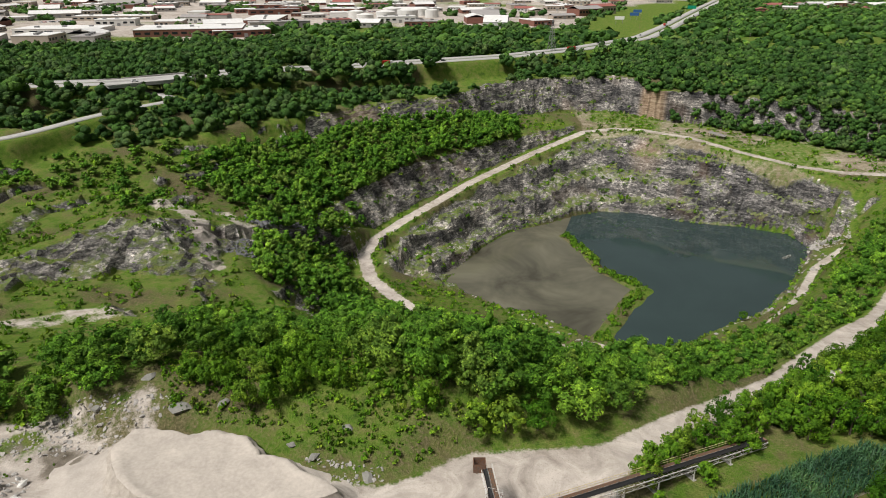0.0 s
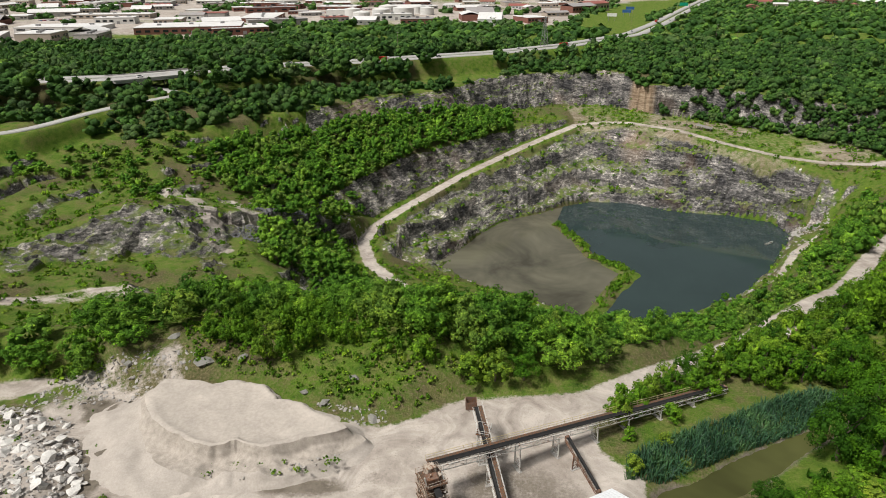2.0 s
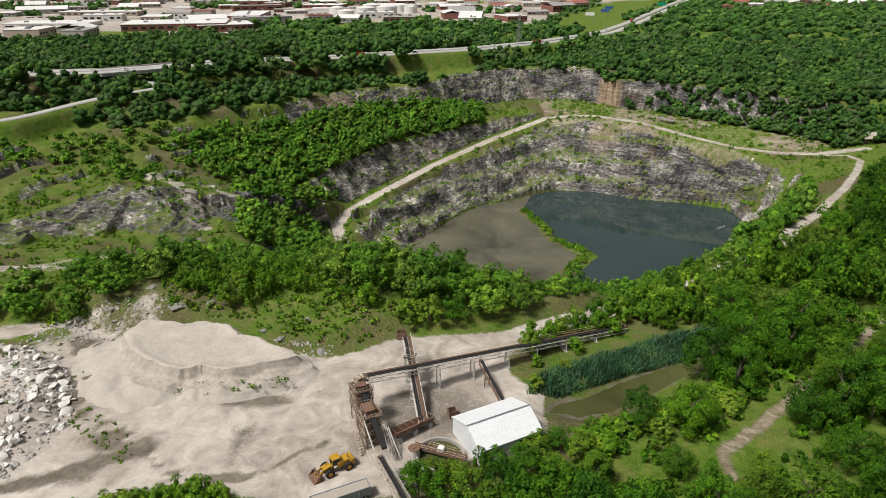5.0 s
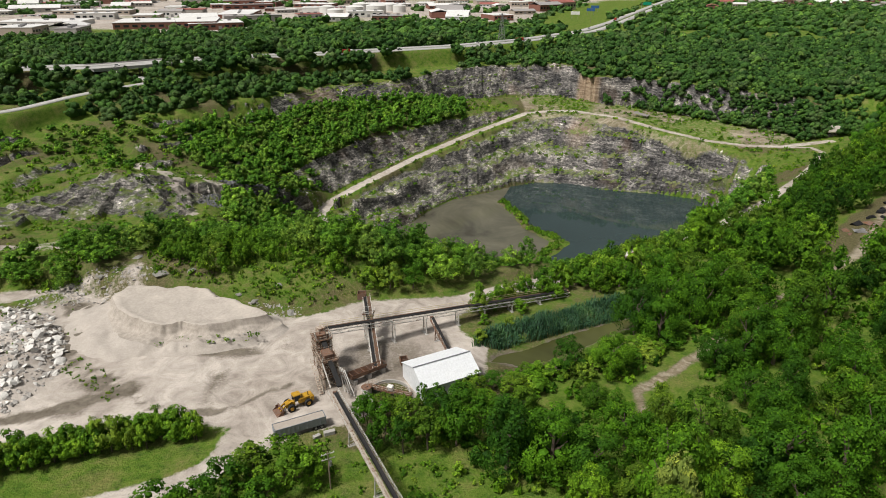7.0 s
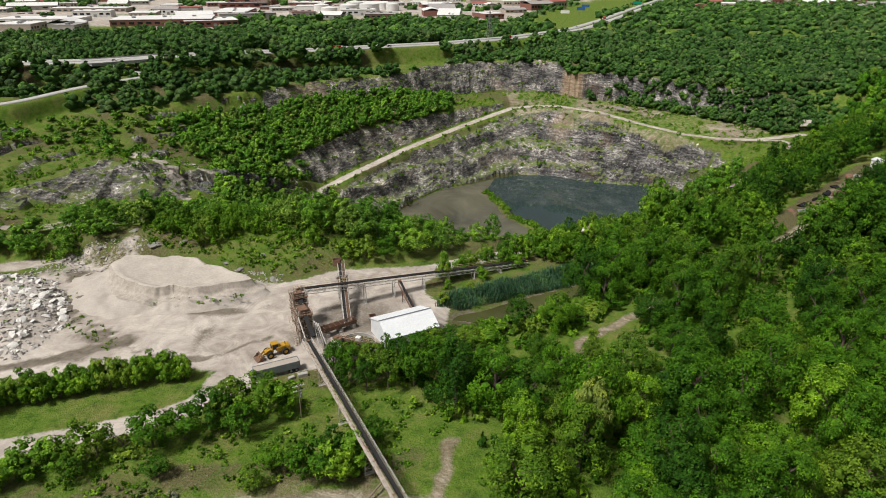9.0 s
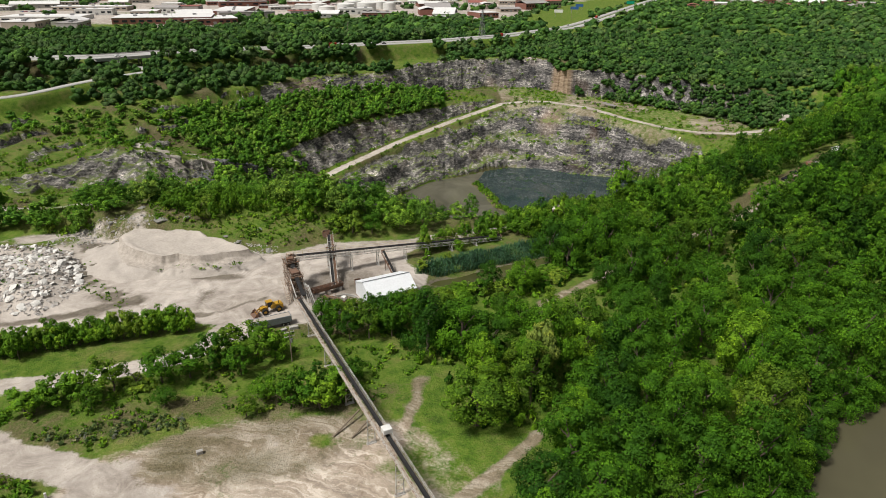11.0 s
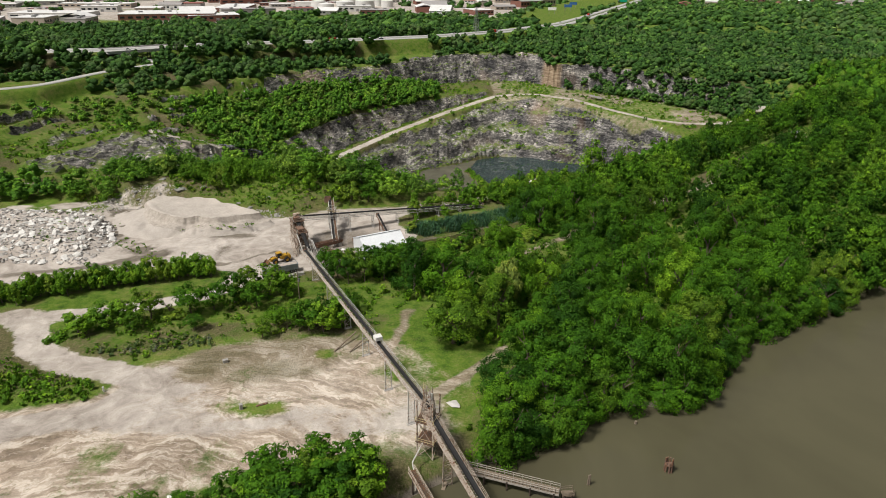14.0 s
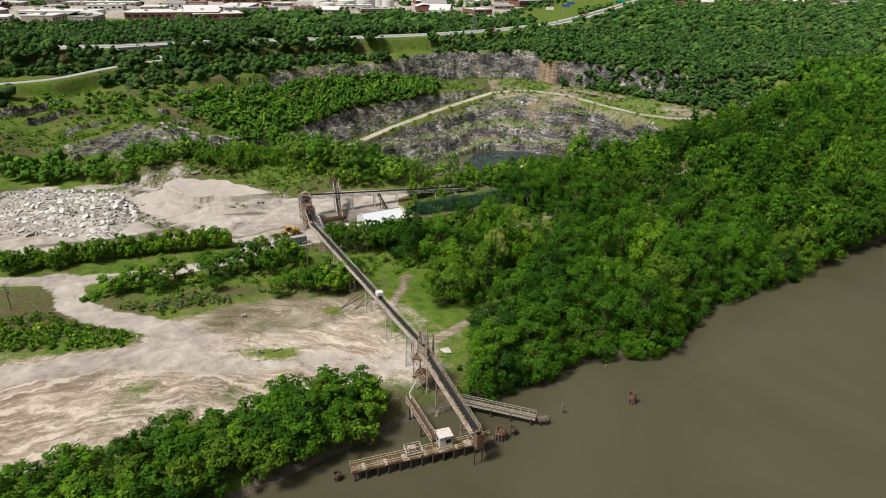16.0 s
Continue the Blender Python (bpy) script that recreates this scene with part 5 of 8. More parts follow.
near_rows, rows = [plants(x, y, r, (0.7, 2.6), (0.8, 1.6))], []


def brush_keep(x, y):
    on = inside(x, y, [(-60, 114), (-44, 108), (-28, 104), (-8, 101.5), (3, 108), (-2, 112), (-14, 122), (-30, 136), (-50, 139), (-66, 129)])
    return np.where(on, np.where(fbm(x, y, 13, 3, 72) > -0.03, 0.75, 0.2), 0.0)


x, y, r = scatter(-70, 6, 98, 140, 1.9, 117, brush_keep)
near_rows.append(plants(x, y, r, (0.45, 1.5), (0.8, 1.5)))


def ledge_keep(x, y):
    rock = sample(ROCK, x, y)
    a, b_ = signed(x, y, RIM), signed(x, y, POND)
    pit = (a > 0) & (b_ < -1) & (road_gap(x, y) > 0.5) & ~inside(x, y, WOOD)
    patch = fbm(x, y, 24, 3, 73)
    return np.where(pit, np.where(rock > 0.5, 0.15 + 0.3 * (patch > 0.06), 0.22 + 0.4 * (patch > 0.0)), 0.0)


x, y, r = scatter(-235, 380, 145, 620, 4.2, 108, ledge_keep)
rows.append(plants(x, y, r, (0.7, 2.7), (0.6, 1.3)))
verge = np.array([[a + (c - a) * t, b_ + (d - b_) * t] for (a, b_, _), (c, d, _) in zip(RAMP[:-1], RAMP[1:]) for t in np.linspace(0, 1, 16)])
side = np.where(r.random(len(verge)) < 0.6, 1.0, -1.0)[:, None] * (4.6 + 2.2 * r.random((len(verge), 1)))
way = np.gradient(verge, axis=0)
way = np.stack([way[:, 1], -way[:, 0]], -1) / (np.linalg.norm(way, axis=1, keepdims=True) + 1e-6)
verge = verge + way * side
ok = fbm(verge[:, 0], verge[:, 1], 20, 2, 79) > -0.08
rows.append(plants(verge[ok, 0], verge[ok, 1], r, (0.7, 1.9), (0.8, 1.5)))
d_pts = np.array([[a + (c - a) * t, b_ + (d - b_) * t] for (a, b_), (c, d) in zip(SPIT[:-1], SPIT[1:]) for t in np.linspace(0, 1, 44)])
x, y = d_pts[:, 0] + r.normal(size=len(d_pts)) * 1.5, d_pts[:, 1] + r.normal(size=len(d_pts)) * 1.5
ok = (fbm(x, y, 14, 2, 74) > -0.06) | (r.random(len(x)) < 0.25)
rows.append(plants(x[ok], y[ok], r, (0.8, 2.5), (0.8, 1.6)))
e_pts = np.array([[a + (c - a) * t, b_ + (d - b_) * t] for (a, b_), (c, d) in zip(POND, POND[1:] + POND[:1]) for t in np.linspace(0, 1, 20)])
x, y = e_pts[:, 0] * 1.0 + r.normal(size=len(e_pts)) * 1.6, e_pts[:, 1] + r.normal(size=len(e_pts)) * 1.6
ok = (signed(x, y, POND) < 1.5) & (r.random(len(x)) < 0.6)
rows.append(plants(x[ok], y[ok], r, (0.5, 1.6), (0.7, 1.3)))


def bank_keep(x, y):
    lower = signed(x, y, LOWER_YARD)
    green = inside(x, y, [(-62, 3), (-50, 0), (-34, -3), (-14, 8), (20, 12), (30, 14), (35, 22), (42, 40), (30, 47), (10, 44), (-4, 44), (-18, 34), (-40, 24), (-56, 18)]) | inside(x, y, [(-130, -6), (-60, 0), (-36, -10), (-36, -17), (-60, -19), (-130, -22)])
    return np.where(green & (road_gap(x, y) > 0.8), np.where(y < 2, 0.85, 0.32 + 0.45 * (fbm(x, y, 12, 2, 75) > 0.02)), 0.0)


x, y, r = scatter(-130, 44, -24, 46, 2.1, 109, bank_keep)
bank_rows = plants(x, y, r, (0.5, 1.4), (0.7, 1.3))
bank_rows[:, 3:5] *= np.where(bank_rows[:, 1] < -4, 1.7, 1.0)[:, None]
near_rows.append(bank_rows)
px_, py_ = np.concatenate([r.uniform(-52, -20, 34), r.uniform(-108, -72, 60), r.uniform(-66, -48, 40)]), np.concatenate([r.uniform(79.5, 84, 34), r.uniform(62, 104, 60), r.uniform(-4, 4, 40)])
py_[94:] += 74 - 0.66 * (px_[94:] + 66)
tufts = plants(px_, py_, r, (0.3, 0.8), (0.7, 1.2))
tufts[:34, 2] = 4.9 + 0.05 * (tufts[:34, 0] + 36)
near_rows.append(tufts)
grove("bushes", np.vstack(near_rows), BUSH, LEAF_YOUNG, "low green bushes on the grassy hill and bank", "bushes")
grove("ledge_bushes", np.vstack(rows), LOW, LEAF_YOUNG, "scattered low green bushes on quarry ledges and shore", "bushes")


x, y, r = scatter(-52, -14, -4, 10, 1.7, 115, lambda x, y: np.where((np.abs(y - 0.27 * x - 12) < 2.6) & (road_gap(x, y) > 0.5), 0.6, 0.0))
grove("flowering_shrubs", plants(x, y, r, (0.6, 1.5), (0.8, 1.3)), BUSH, leaf_material("white_flowering_foliage", (0.06, 0.10, 0.03), (0.13, 0.19, 0.06), (0.34, 0.38, 0.22)), "white-flowering green shrubs along the lane bank", "shrubs")


def reed_bed():
    """Arching blades of reeds in tufts, joined."""
    poly = [(36, 80), (38, 86), (45, 90), (58, 96), (73, 103), (88, 108), (93, 104), (89, 99.5), (76, 94.5), (62, 89), (54, 85), (44, 80.5)]
    x, y, r = scatter(34, 95, 76, 110, 0.30, 110, lambda x, y: np.where(inside(x, y, poly), 0.95 - 0.5 * (fbm(x, y, 5, 2, 78) > 0.16), 0.0))
    n = len(x)
    z, a = ground_z(x, y), r.random(n) * 6.283
    h = 1.5 + 0.9 * r.random(n) + fbm(x, y, 7, 3, 77) * 2.6
    far = 0.45 + 0.9 * r.random(n)
    dx, dy, w = np.cos(a), np.sin(a), 0.10
    p = [np.stack([x - dy * w, y + dx * w, z], -1), np.stack([x + dy * w, y - dx * w, z], -1),
         np.stack([x + dy * w + dx * far * 0.35, y - dx * w + dy * far * 0.35, z + h * 0.7], -1), np.stack([x - dy * w + dx * far * 0.35, y + dx * w + dy * far * 0.35, z + h * 0.7], -1),
         np.stack([x + dx * far, y + dy * far, z + h * 0.92], -1)]
    v = np.stack(p, 1).reshape(-1, 3)
    f = (np.array([(0, 1, 2), (0, 2, 3), (3, 2, 4)])[None] + (np.arange(n) * 5)[:, None, None]).reshape(-1, 3)
    me = np_mesh("reeds", v, f, leaf_material("reed_blades", (0.035, 0.095, 0.045), (0.055, 0.135, 0.060), (0.085, 0.17, 0.070)), False,
                 (("tint", np.repeat(r.random(n), 5)), ("bough", np.repeat(np.clip(0.5 + 1.6 * fbm(x, y, 4, 2, 76), 0, 1), 5))))
    tagged(new("reeds", me), "dense bed of tall dark green reeds beside the creek", "reeds", kind="stuff")


reed_bed()


# ---- stockpile, rubble heap and boulders ----
def polar(angle, pts, c):
    a = np.arctan2([p[1] - c[1] for p in pts], [p[0] - c[0] for p in pts])
    d = np.hypot([p[0] - c[0] for p in pts], [p[1] - c[1] for p in pts])
    o = np.argsort(a)
    return np.interp(angle, a[o], d[o], period=2 * math.pi)


def stockpile():
    c = (-42, 94)
    top = [(-65, 101), (-63, 107), (-52, 105.5), (-36, 100), (-27, 96), (-19.5, 91), (-28, 87.4), (-41, 87), (-53, 88.6), (-60, 93)]
    foot = [(-80, 104), (-76, 88), (-64, 76), (-48, 76.5), (-30, 80), (-16, 84), (-13, 92), (-22, 103), (-40, 110), (-62, 114)]
    na, rings = 180, 46
    ang = np.linspace(-math.pi, math.pi, na, endpoint=False)
    rt, rf = polar(ang, top, c), polar(ang, foot, c)
    rt = rt * (1 + 0.06 * fbm(np.cos(ang) * 5, np.sin(ang) * 5, 1, 3, 81) * 2)
    vs = []
    front = np.clip(-np.sin(ang) * 1.3 + 0.35, 0, 1)
    bench = rt + np.where(front > 0.3, 5.2, 3.5) * front
    for k in range(rings):
        t = k / (rings - 1)
        lip = 7.9 + 0.012 * rt * np.sin(ang) - 0.012 * rt * np.cos(ang)
        if t < 0.4:
            u = t / 0.4
            rr = rt * u
            zz = 7.9 + (lip - 7.9) * u - 0.9 * (1 - u ** 3) * (front * u + 0.5 * (1 - u)) + 0.35 * np.exp(-((u - 0.93) / 0.06) ** 2)
        elif t < 0.52:
            u = (t - 0.4) / 0.12
            rr = rt + 1.3 * u
            zz = lip - u * (2.3 * front + 1.0 * (1 - front))
        elif t < 0.68:
            u = (t - 0.52) / 0.16
            rr = rt + 1.3 + (bench - rt) * u
            zz = lip - (2.3 * front + 1.0 * (1 - front)) - u * (0.6 * front + 1.6 * (1 - front))
        else:
            u = (t - 0.68) / 0.32
            r0 = bench + 1.3
            rr = r0 + np.maximum(rf - r0, 2.0) * u
            z0 = lip - (2.9 * front + 2.6 * (1 - front))
            zz = z0 + (2.6 - z0) * (u ** 0.7)
        x, y = c[0] + rr * np.cos(ang), c[1] + rr * np.sin(ang)
        rough = 0.55 + 1.5 * (0.42 < t < 0.9)
        vs.append(np.stack([x, y, zz + fbm(x, y, 5, 4, 83) * rough * 1.5 + fbm(x, y, 1.6, 2, 84) * 0.35 * (t > 0.38)], -1))
    v = np.concatenate(vs)
    i = np.arange(na)
    f = np.concatenate([np.stack([k * na + i, k * na + (i + 1) % na, (k + 1) * na + (i + 1) % na, (k + 1) * na + i], -1) for k in range(rings - 1)])
    pile = new("gravel_stockpile")
    tagged(pile, "pale beige flat-topped crushed stone stockpile in the yard", "stockpile")
    cut, low = 18 * na, 30 * na
    for name, a, b_, mat, text in (("top", 0, cut, SAND_TOP, ""), ("eroded_face", cut, low, SAND_ROUGH, "steep crumbling greyish face"), ("apron", low, len(f), SAND, "")):
        o = new(name, np_mesh(name, v, f[a:b_], mat, True))
        o.parent = pile
        if text:
            tagged(o, text)


stockpile()


def rubble():
    r = np.random.default_rng(301)
    kinds = [hull_rock(r, 0.3 + 0.35 * r.random()) for _ in range(8)]
    for me in kinds:
        me.materials.append(LIMESTONE)
    heap = new("rubble_heap", None)
    tagged(heap, "heap of angular pale limestone slabs beside the stockpile", "rubble heap")
    heap.location = (-84, 80, gz(-84, 80))
    n = 0
    while n < 300:
        x, y = -115 + 50 * r.random(), 55 + 50 * r.random()
        if not inside(np.array([x]), np.array([y]), HEAP)[0] or (x < -96 and r.random() < 0.5):
            continue
        s = 0.5 + 1.1 * r.random() ** 2
        o = new("stone", kinds[int(r.integers(8))])
        o.parent = heap
        o.matrix_basis = Matrix.Translation((x + 84, y - 80, gz(x, y) - heap.location.z + 0.1 * s)) @ pose(0, 0, 0, r.normal() * 22, r.normal() * 22, r.random() * 360) @ Matrix.Diagonal((s * 1.25, s, s, 1))
        n += 1
    # the small broken stone between
    pts = [np.array([v.co for v in me.vertices]) for me in kinds]
    tris = [np.array([p.vertices[:] for p in me.polygons if len(p.vertices) == 3]) for me in kinds]

    def strew(name, spots, mat, label):
        small, faces, at = [], [], 0
        for count, poly, (lo, hi) in spots:
            xs, ys = [p[0] for p in poly], [p[1] for p in poly]
            x, y = r.uniform(min(xs), max(xs), count * 3), r.uniform(min(ys), max(ys), count * 3)
            ok = inside(x, y, poly)
            if poly is POND_FOOT:
                dp = signed(x, y, POND)
                ok &= (dp < -0.5) & (dp > -14)
            x, y = x[ok][:count], y[ok][:count]
            z = 4.75 + 0.05 * (x + 36) if poly is PILE_STEP else ground_z(x, y)
            for px, py, pz in zip(x, y, z):
                k = int(r.integers(8))
                size = lo + (hi - lo) * r.random() ** 2
                a = np.array(Matrix.Translation((px, py, pz)) @ pose(0, 0, 0, r.normal() * 30, r.normal() * 30, r.random() * 360))
                small.append((pts[k] * size) @ a[:3, :3].T + a[:3, 3])
                faces.append(tris[k] + at)
                at += len(pts[k])
        tagged(new(name, np_mesh(name, np.concatenate(small), np.concatenate(faces), mat)), label, "stones", kind="stuff")
    strew("loose_stone", [(3600, HEAP, (0.25, 0.85)), (300, [(-80, 335), (-66, 372), (-44, 352), (-50, 318), (-66, 290), (-92, 270), (-100, 290)], (0.4, 1.3)), (260, [(24, 240), (40, 240), (42, 258), (24, 262)], (0.5, 1.4)),
                          (160, [(236, 378), (256, 376), (262, 392), (242, 396)], (0.5, 1.8)), (500, [(-98, 104), (-62, 106), (-58, 116), (-90, 118)], (0.15, 0.7)), (90, [(-24, 97), (-12, 97), (-12, 101), (-28, 103)], (0.2, 0.6)),
                          (700, POND_FOOT, (0.4, 1.6)), (150, PILE_STEP, (0.12, 0.5))], LIMESTONE_GREY, "loose broken grey limestone on slopes and ledges")
    strew("scree", [(900, [(-106, 322), (-98, 341), (-66, 326), (-70, 317), (-88, 302), (-97, 304)], (0.5, 1.7)), (420, [(-100, 290), (-84, 300), (-78, 288), (-92, 268), (-101, 272)], (0.4, 1.2))],
          simple("dark_grey_scree", (0.17, 0.17, 0.178), 0.55, 0.9, scale=0.5, bumped=0.5), "scree of broken dark grey stone on the quarry terrace")
    for x, y, s in ((-85, 116, 1.4), (-75, 115, 1.4), (-56, 113, 2.4), (-47, 114, 1.6), (-15, 99, 1.5), (-26, 103, 1.2), (-31, 105, 1.0), (-66, 122, 1.6), (-20, 109, 1.2), (250, 384, 3.4), (246, 388, 2.6)):
        me = hull_rock(r, 0.6, 26)
        me.materials.append(BOULDER)
        s *= 0.8
        o = tagged(new("boulder", me), "large grey limestone boulder half sunk in grass", "boulder", "boulders")
        o.matrix_basis = Matrix.Translation((x, y, gz(x, y) - 0.05 * s)) @ pose(0, 0, 0, 0, 0, r.random() * 360) @ Matrix.Diagonal((s * 1.4, s, s, 1))


POND_FOOT = spread(POND, 1.15)
PILE_STEP = [(-54, 80), (-38, 79), (-20, 82), (-20, 85), (-38, 84), (-54, 85)]
rubble()


# ---- the stone plant ----
def conveyor(name, a, b, width, mats, label, trestles=(), rail_side=1, both_rails=False, walkway=True, depth=1.1, group="conveyors", bay=2.4):
    """A belt conveyor on a lattice truss with walkway and handrail. trestles: places from 0 to 1 of its supports."""
    truss_m, belt_m, walk_m, rail_m, leg_m = mats
    a, b = Vector(a), Vector(b)
    base = thing(name, Matrix.Translation(a), label, "conveyor", group)
    d = b - a
    n = Vector((-d.y, d.x, 0)).normalized() * rail_side
    up = Vector((0, 0, 1))
    steps = max(4, round(d.length / bay))
    for side in (-1, 1):
        bm = bmesh.new()
        o = n * (side * width / 2)
        beam(bm, o, o + d, 0.14)
        beam(bm, o - up * depth, o + d - up * depth, 0.14)
        for k in range(steps):
            p, q = o + d * (k / steps), o + d * ((k + 1) / steps)
            beam(bm, p, p - up * depth, 0.08)
            beam(bm, (p - up * depth) if k % 2 else p, q if k % 2 else (q - up * depth), 0.08)
        part("truss", bm, truss_m, base)
    bm = bmesh.new()
    for k in range(steps + 1):
        p = d * (k / steps)
        beam(bm, p - n * width / 2 - up * depth, p + n * width / 2 - up * depth, 0.1)
        beam(bm, p - n * width / 2, p + n * width / 2, 0.1)
    part("cross_members", bm, truss_m, base)
    # troughed belt
    bm = bmesh.new()
    w = width * 0.31
    rows = []
    for k in range(steps + 1):
        p = d * (k / steps) + up * 0.22
        rows.append([bm.verts.new(p + n * (w * s) + up * h) for s, h in ((-1, 0.28), (-0.45, 0.05), (0.45, 0.05), (1, 0.28), (1, 0.16), (0.45, -0.06), (-0.45, -0.06), (-1, 0.16))])
    for u, v in zip(rows[:-1], rows[1:]):
        for k in range(8):
            bm.faces.new((u[k], u[(k + 1) % 8], v[(k + 1) % 8], v[k]))
    bm.faces.new(rows[0][::-1])
    bm.faces.new(rows[-1])
    part("belt", bm, belt_m, base, "black rubber belt")
    bm = bmesh.new()
    for k in range(steps * 2):
        p = d * ((k + 0.5) / (steps * 2)) + up * 0.12
        tube(bm, p - n * w, p + n * w, 0.08, 6)
    part("rollers", bm, STEEL_GREY, base)
    for k, t in ((0, 0.0), (1, 1.0)):
        bm = bmesh.new()
        p = d * t + up * 0.12
        tube(bm, p - n * w * 1.05, p + n * w * 1.05, 0.34, 14)
        part("end_drum", bm, STEEL_RUST, base)
    if walkway:
        bm = bmesh.new()
        o = n * (width / 2 + 0.45)
        beam(bm, o, o + d, 0.8, 0.08)
        part("walkway", bm, walk_m, base)
        for s in ((1,) if not both_rails else (1, -1)):
            bm = bmesh.new()
            o = n * (width / 2 + 0.85) if s == 1 else n * (-width / 2 - 0.1)
            for h in (0.55, 1.1):
                beam(bm, o + up * h, o + d + up * h, 0.07)
            m = max(3, round(d.length / 2.0))
            for k in range(m + 1):
                p = o + d * (k / m)
                beam(bm, p, p + up * 1.1, 0.06)
            part("handrail", bm, rail_m, base)
    for t in trestles:
        p = d * t - up * depth
        foot = gz(a.x + p.x, a.y + p.y) - a.z - 0.15
        if foot > p.z - 0.8:
            continue
        h = p.z - foot
        trestle = None
        for s in (-1, 1):
            bm = beam(bmesh.new(), p + n * (s * width * 0.5), Vector((p.x, p.y, foot)) + n * (s * width * 0.62), 0.2)
            if trestle is None:
                trestle = part("trestle", bm, leg_m, base, "braced steel trestle")
            else:
                part("leg", bm, leg_m, trestle)
        rungs = max(2, round(h / 1.3))
        for k in range(rungs):
            u, v = k / rungs, (k + 1) / rungs
            l0, l1 = lerp(p - n * width * 0.5, Vector((p.x, p.y, foot)) - n * width * 0.62, u), lerp(p - n * width * 0.5, Vector((p.x, p.y, foot)) - n * width * 0.62, v)
            r0, r1 = lerp(p + n * width * 0.5, Vector((p.x, p.y, foot)) + n * width * 0.62, u), lerp(p + n * width * 0.5, Vector((p.x, p.y, foot)) + n * width * 0.62, v)
            part("rung", beam(bmesh.new(), l1, r1, 0.09), leg_m, trestle)
            part("brace", beam(bmesh.new(), l0 if k % 2 else r0, r1 if k % 2 else l1, 0.07), leg_m, trestle)
        bm = bmesh.new()
        box(bm, (p.x, p.y, foot + 0.1), (width * 1.6, 0.8, 0.4), math.degrees(math.atan2(n.y, n.x)))
        part("footing", bm, CONCRETE, base)
    return base


def frame_tower(name, m, size, height, floors, mat, rail_mat, label, floor_mat=GRATING, legs=4):
    """A braced steel tower with open floors and handrails; floors are heights."""
    base = thing(name, m, label, "tower")
    sx, sy = size[0] / 2, size[1] / 2
    corners = [(-sx, -sy), (sx, -sy), (sx, sy), (-sx, sy)]
    for x, y in corners:
        bm = bmesh.new()
        beam(bm, (x, y, -0.2), (x, y, height), 0.26)
        part("leg", bm, mat, base)
    levels = [0] + list(floors)
    for k in range(4):
        (x0, y0), (x1, y1) = corners[k], corners[(k + 1) % 4]
        for lo, hi in zip(levels[:-1], levels[1:]):
            part("girder", beam(bmesh.new(), (x0, y0, hi - 0.1), (x1, y1, hi - 0.1), 0.18), mat, base)
            part("brace", beam(bmesh.new(), (x0, y0, lo), (x1, y1, hi), 0.1), mat, base)
            part("brace", beam(bmesh.new(), (x1, y1, lo), (x0, y0, hi), 0.1), mat, base)
    for h in floors:
        bm = bmesh.new()
        box(bm, (0, 0, h), (size[0] + 0.7, size[1] + 0.7, 0.1))
        part("platform", bm, floor_mat, base)
        bm = bmesh.new()
        ex, ey = sx + 0.32, sy + 0.32
        ring = [(-ex, -ey), (ex, -ey), (ex, ey), (-ex, ey)]
        for k in range(4):
            p, q = ring[k], ring[(k + 1) % 4]
            for u in (0.55, 1.1):
                beam(bm, (*p, h + u), (*q, h + u), 0.06)
            for t in (0, 0.33, 0.66):
                v = lerp((*p, h), (*q, h), t)
                beam(bm, v, v + Vector((0, 0, 1.1)), 0.06)
        part("handrail", bm, rail_mat, base)
    return base


# long conveyor out to the feed at the reeds
A_HEAD, A_TAIL = (-2.0, 74.8, 11.6), (67.0, 108.6, 3.9)
conveyor("conveyor", A_HEAD, A_TAIL, 1.7, (STEEL_WHITE, BELT, GRATING, RAIL_YELLOW, STEEL_WHITE), "long raised conveyor with yellow handrail and white steel trestles",
         (0.25, 0.37, 0.50, 0.61, 0.73, 0.86), 1, group="conveyors")
# conveyor from the crusher tower to the river tower
B_HEAD, B_TAIL = (43.2, -36.2, 13.0), (3.6, 53.5, 8.2)
conveyor("conveyor", B_TAIL, B_HEAD, 1.35, (STEEL_PINK, BELT, STEEL_PINK, STEEL_WHITE, STEEL_WHITE), "long rusty conveyor with black belt crossing the grassy bank",
         (0.12, 0.28, 0.45, 0.60, 0.76, 0.9), -1, both_rails=True)
# last flight over the water
C_HEAD = (53.6, -59.2, 7.6)
conveyor("conveyor", (42.6, -35.2, 12.2), C_HEAD, 1.7, (STEEL_PINK, BELT, STEEL_PINK, STEEL_PINK, STEEL_PINK), "steep rusty loading conveyor reaching out over the dock", (0.35, 0.8), -1, both_rails=True, depth=1.5)
# steep belt that crosses under the long conveyor
conveyor("conveyor", (11.3, 68.3, 4.6), (7.2, 91.5, 12.0), 1.1, (STEEL_WHITE, BELT, GRATING, STEEL_WHITE, STEEL_WHITE), "steep dark inclined conveyor with a rusty head box", (0.45, 0.7), -1, walkway=True, depth=0.9)
conveyor("conveyor", (30.0, 76.5, 3.4), (25.4, 86.0, 8.4), 1.1, (STEEL_RUST, BELT, GRATING, STEEL_RUST, STEEL_RUST), "short dark rusty chute conveyor beside the shed", (0.7,), -1, walkway=False, depth=0.6)

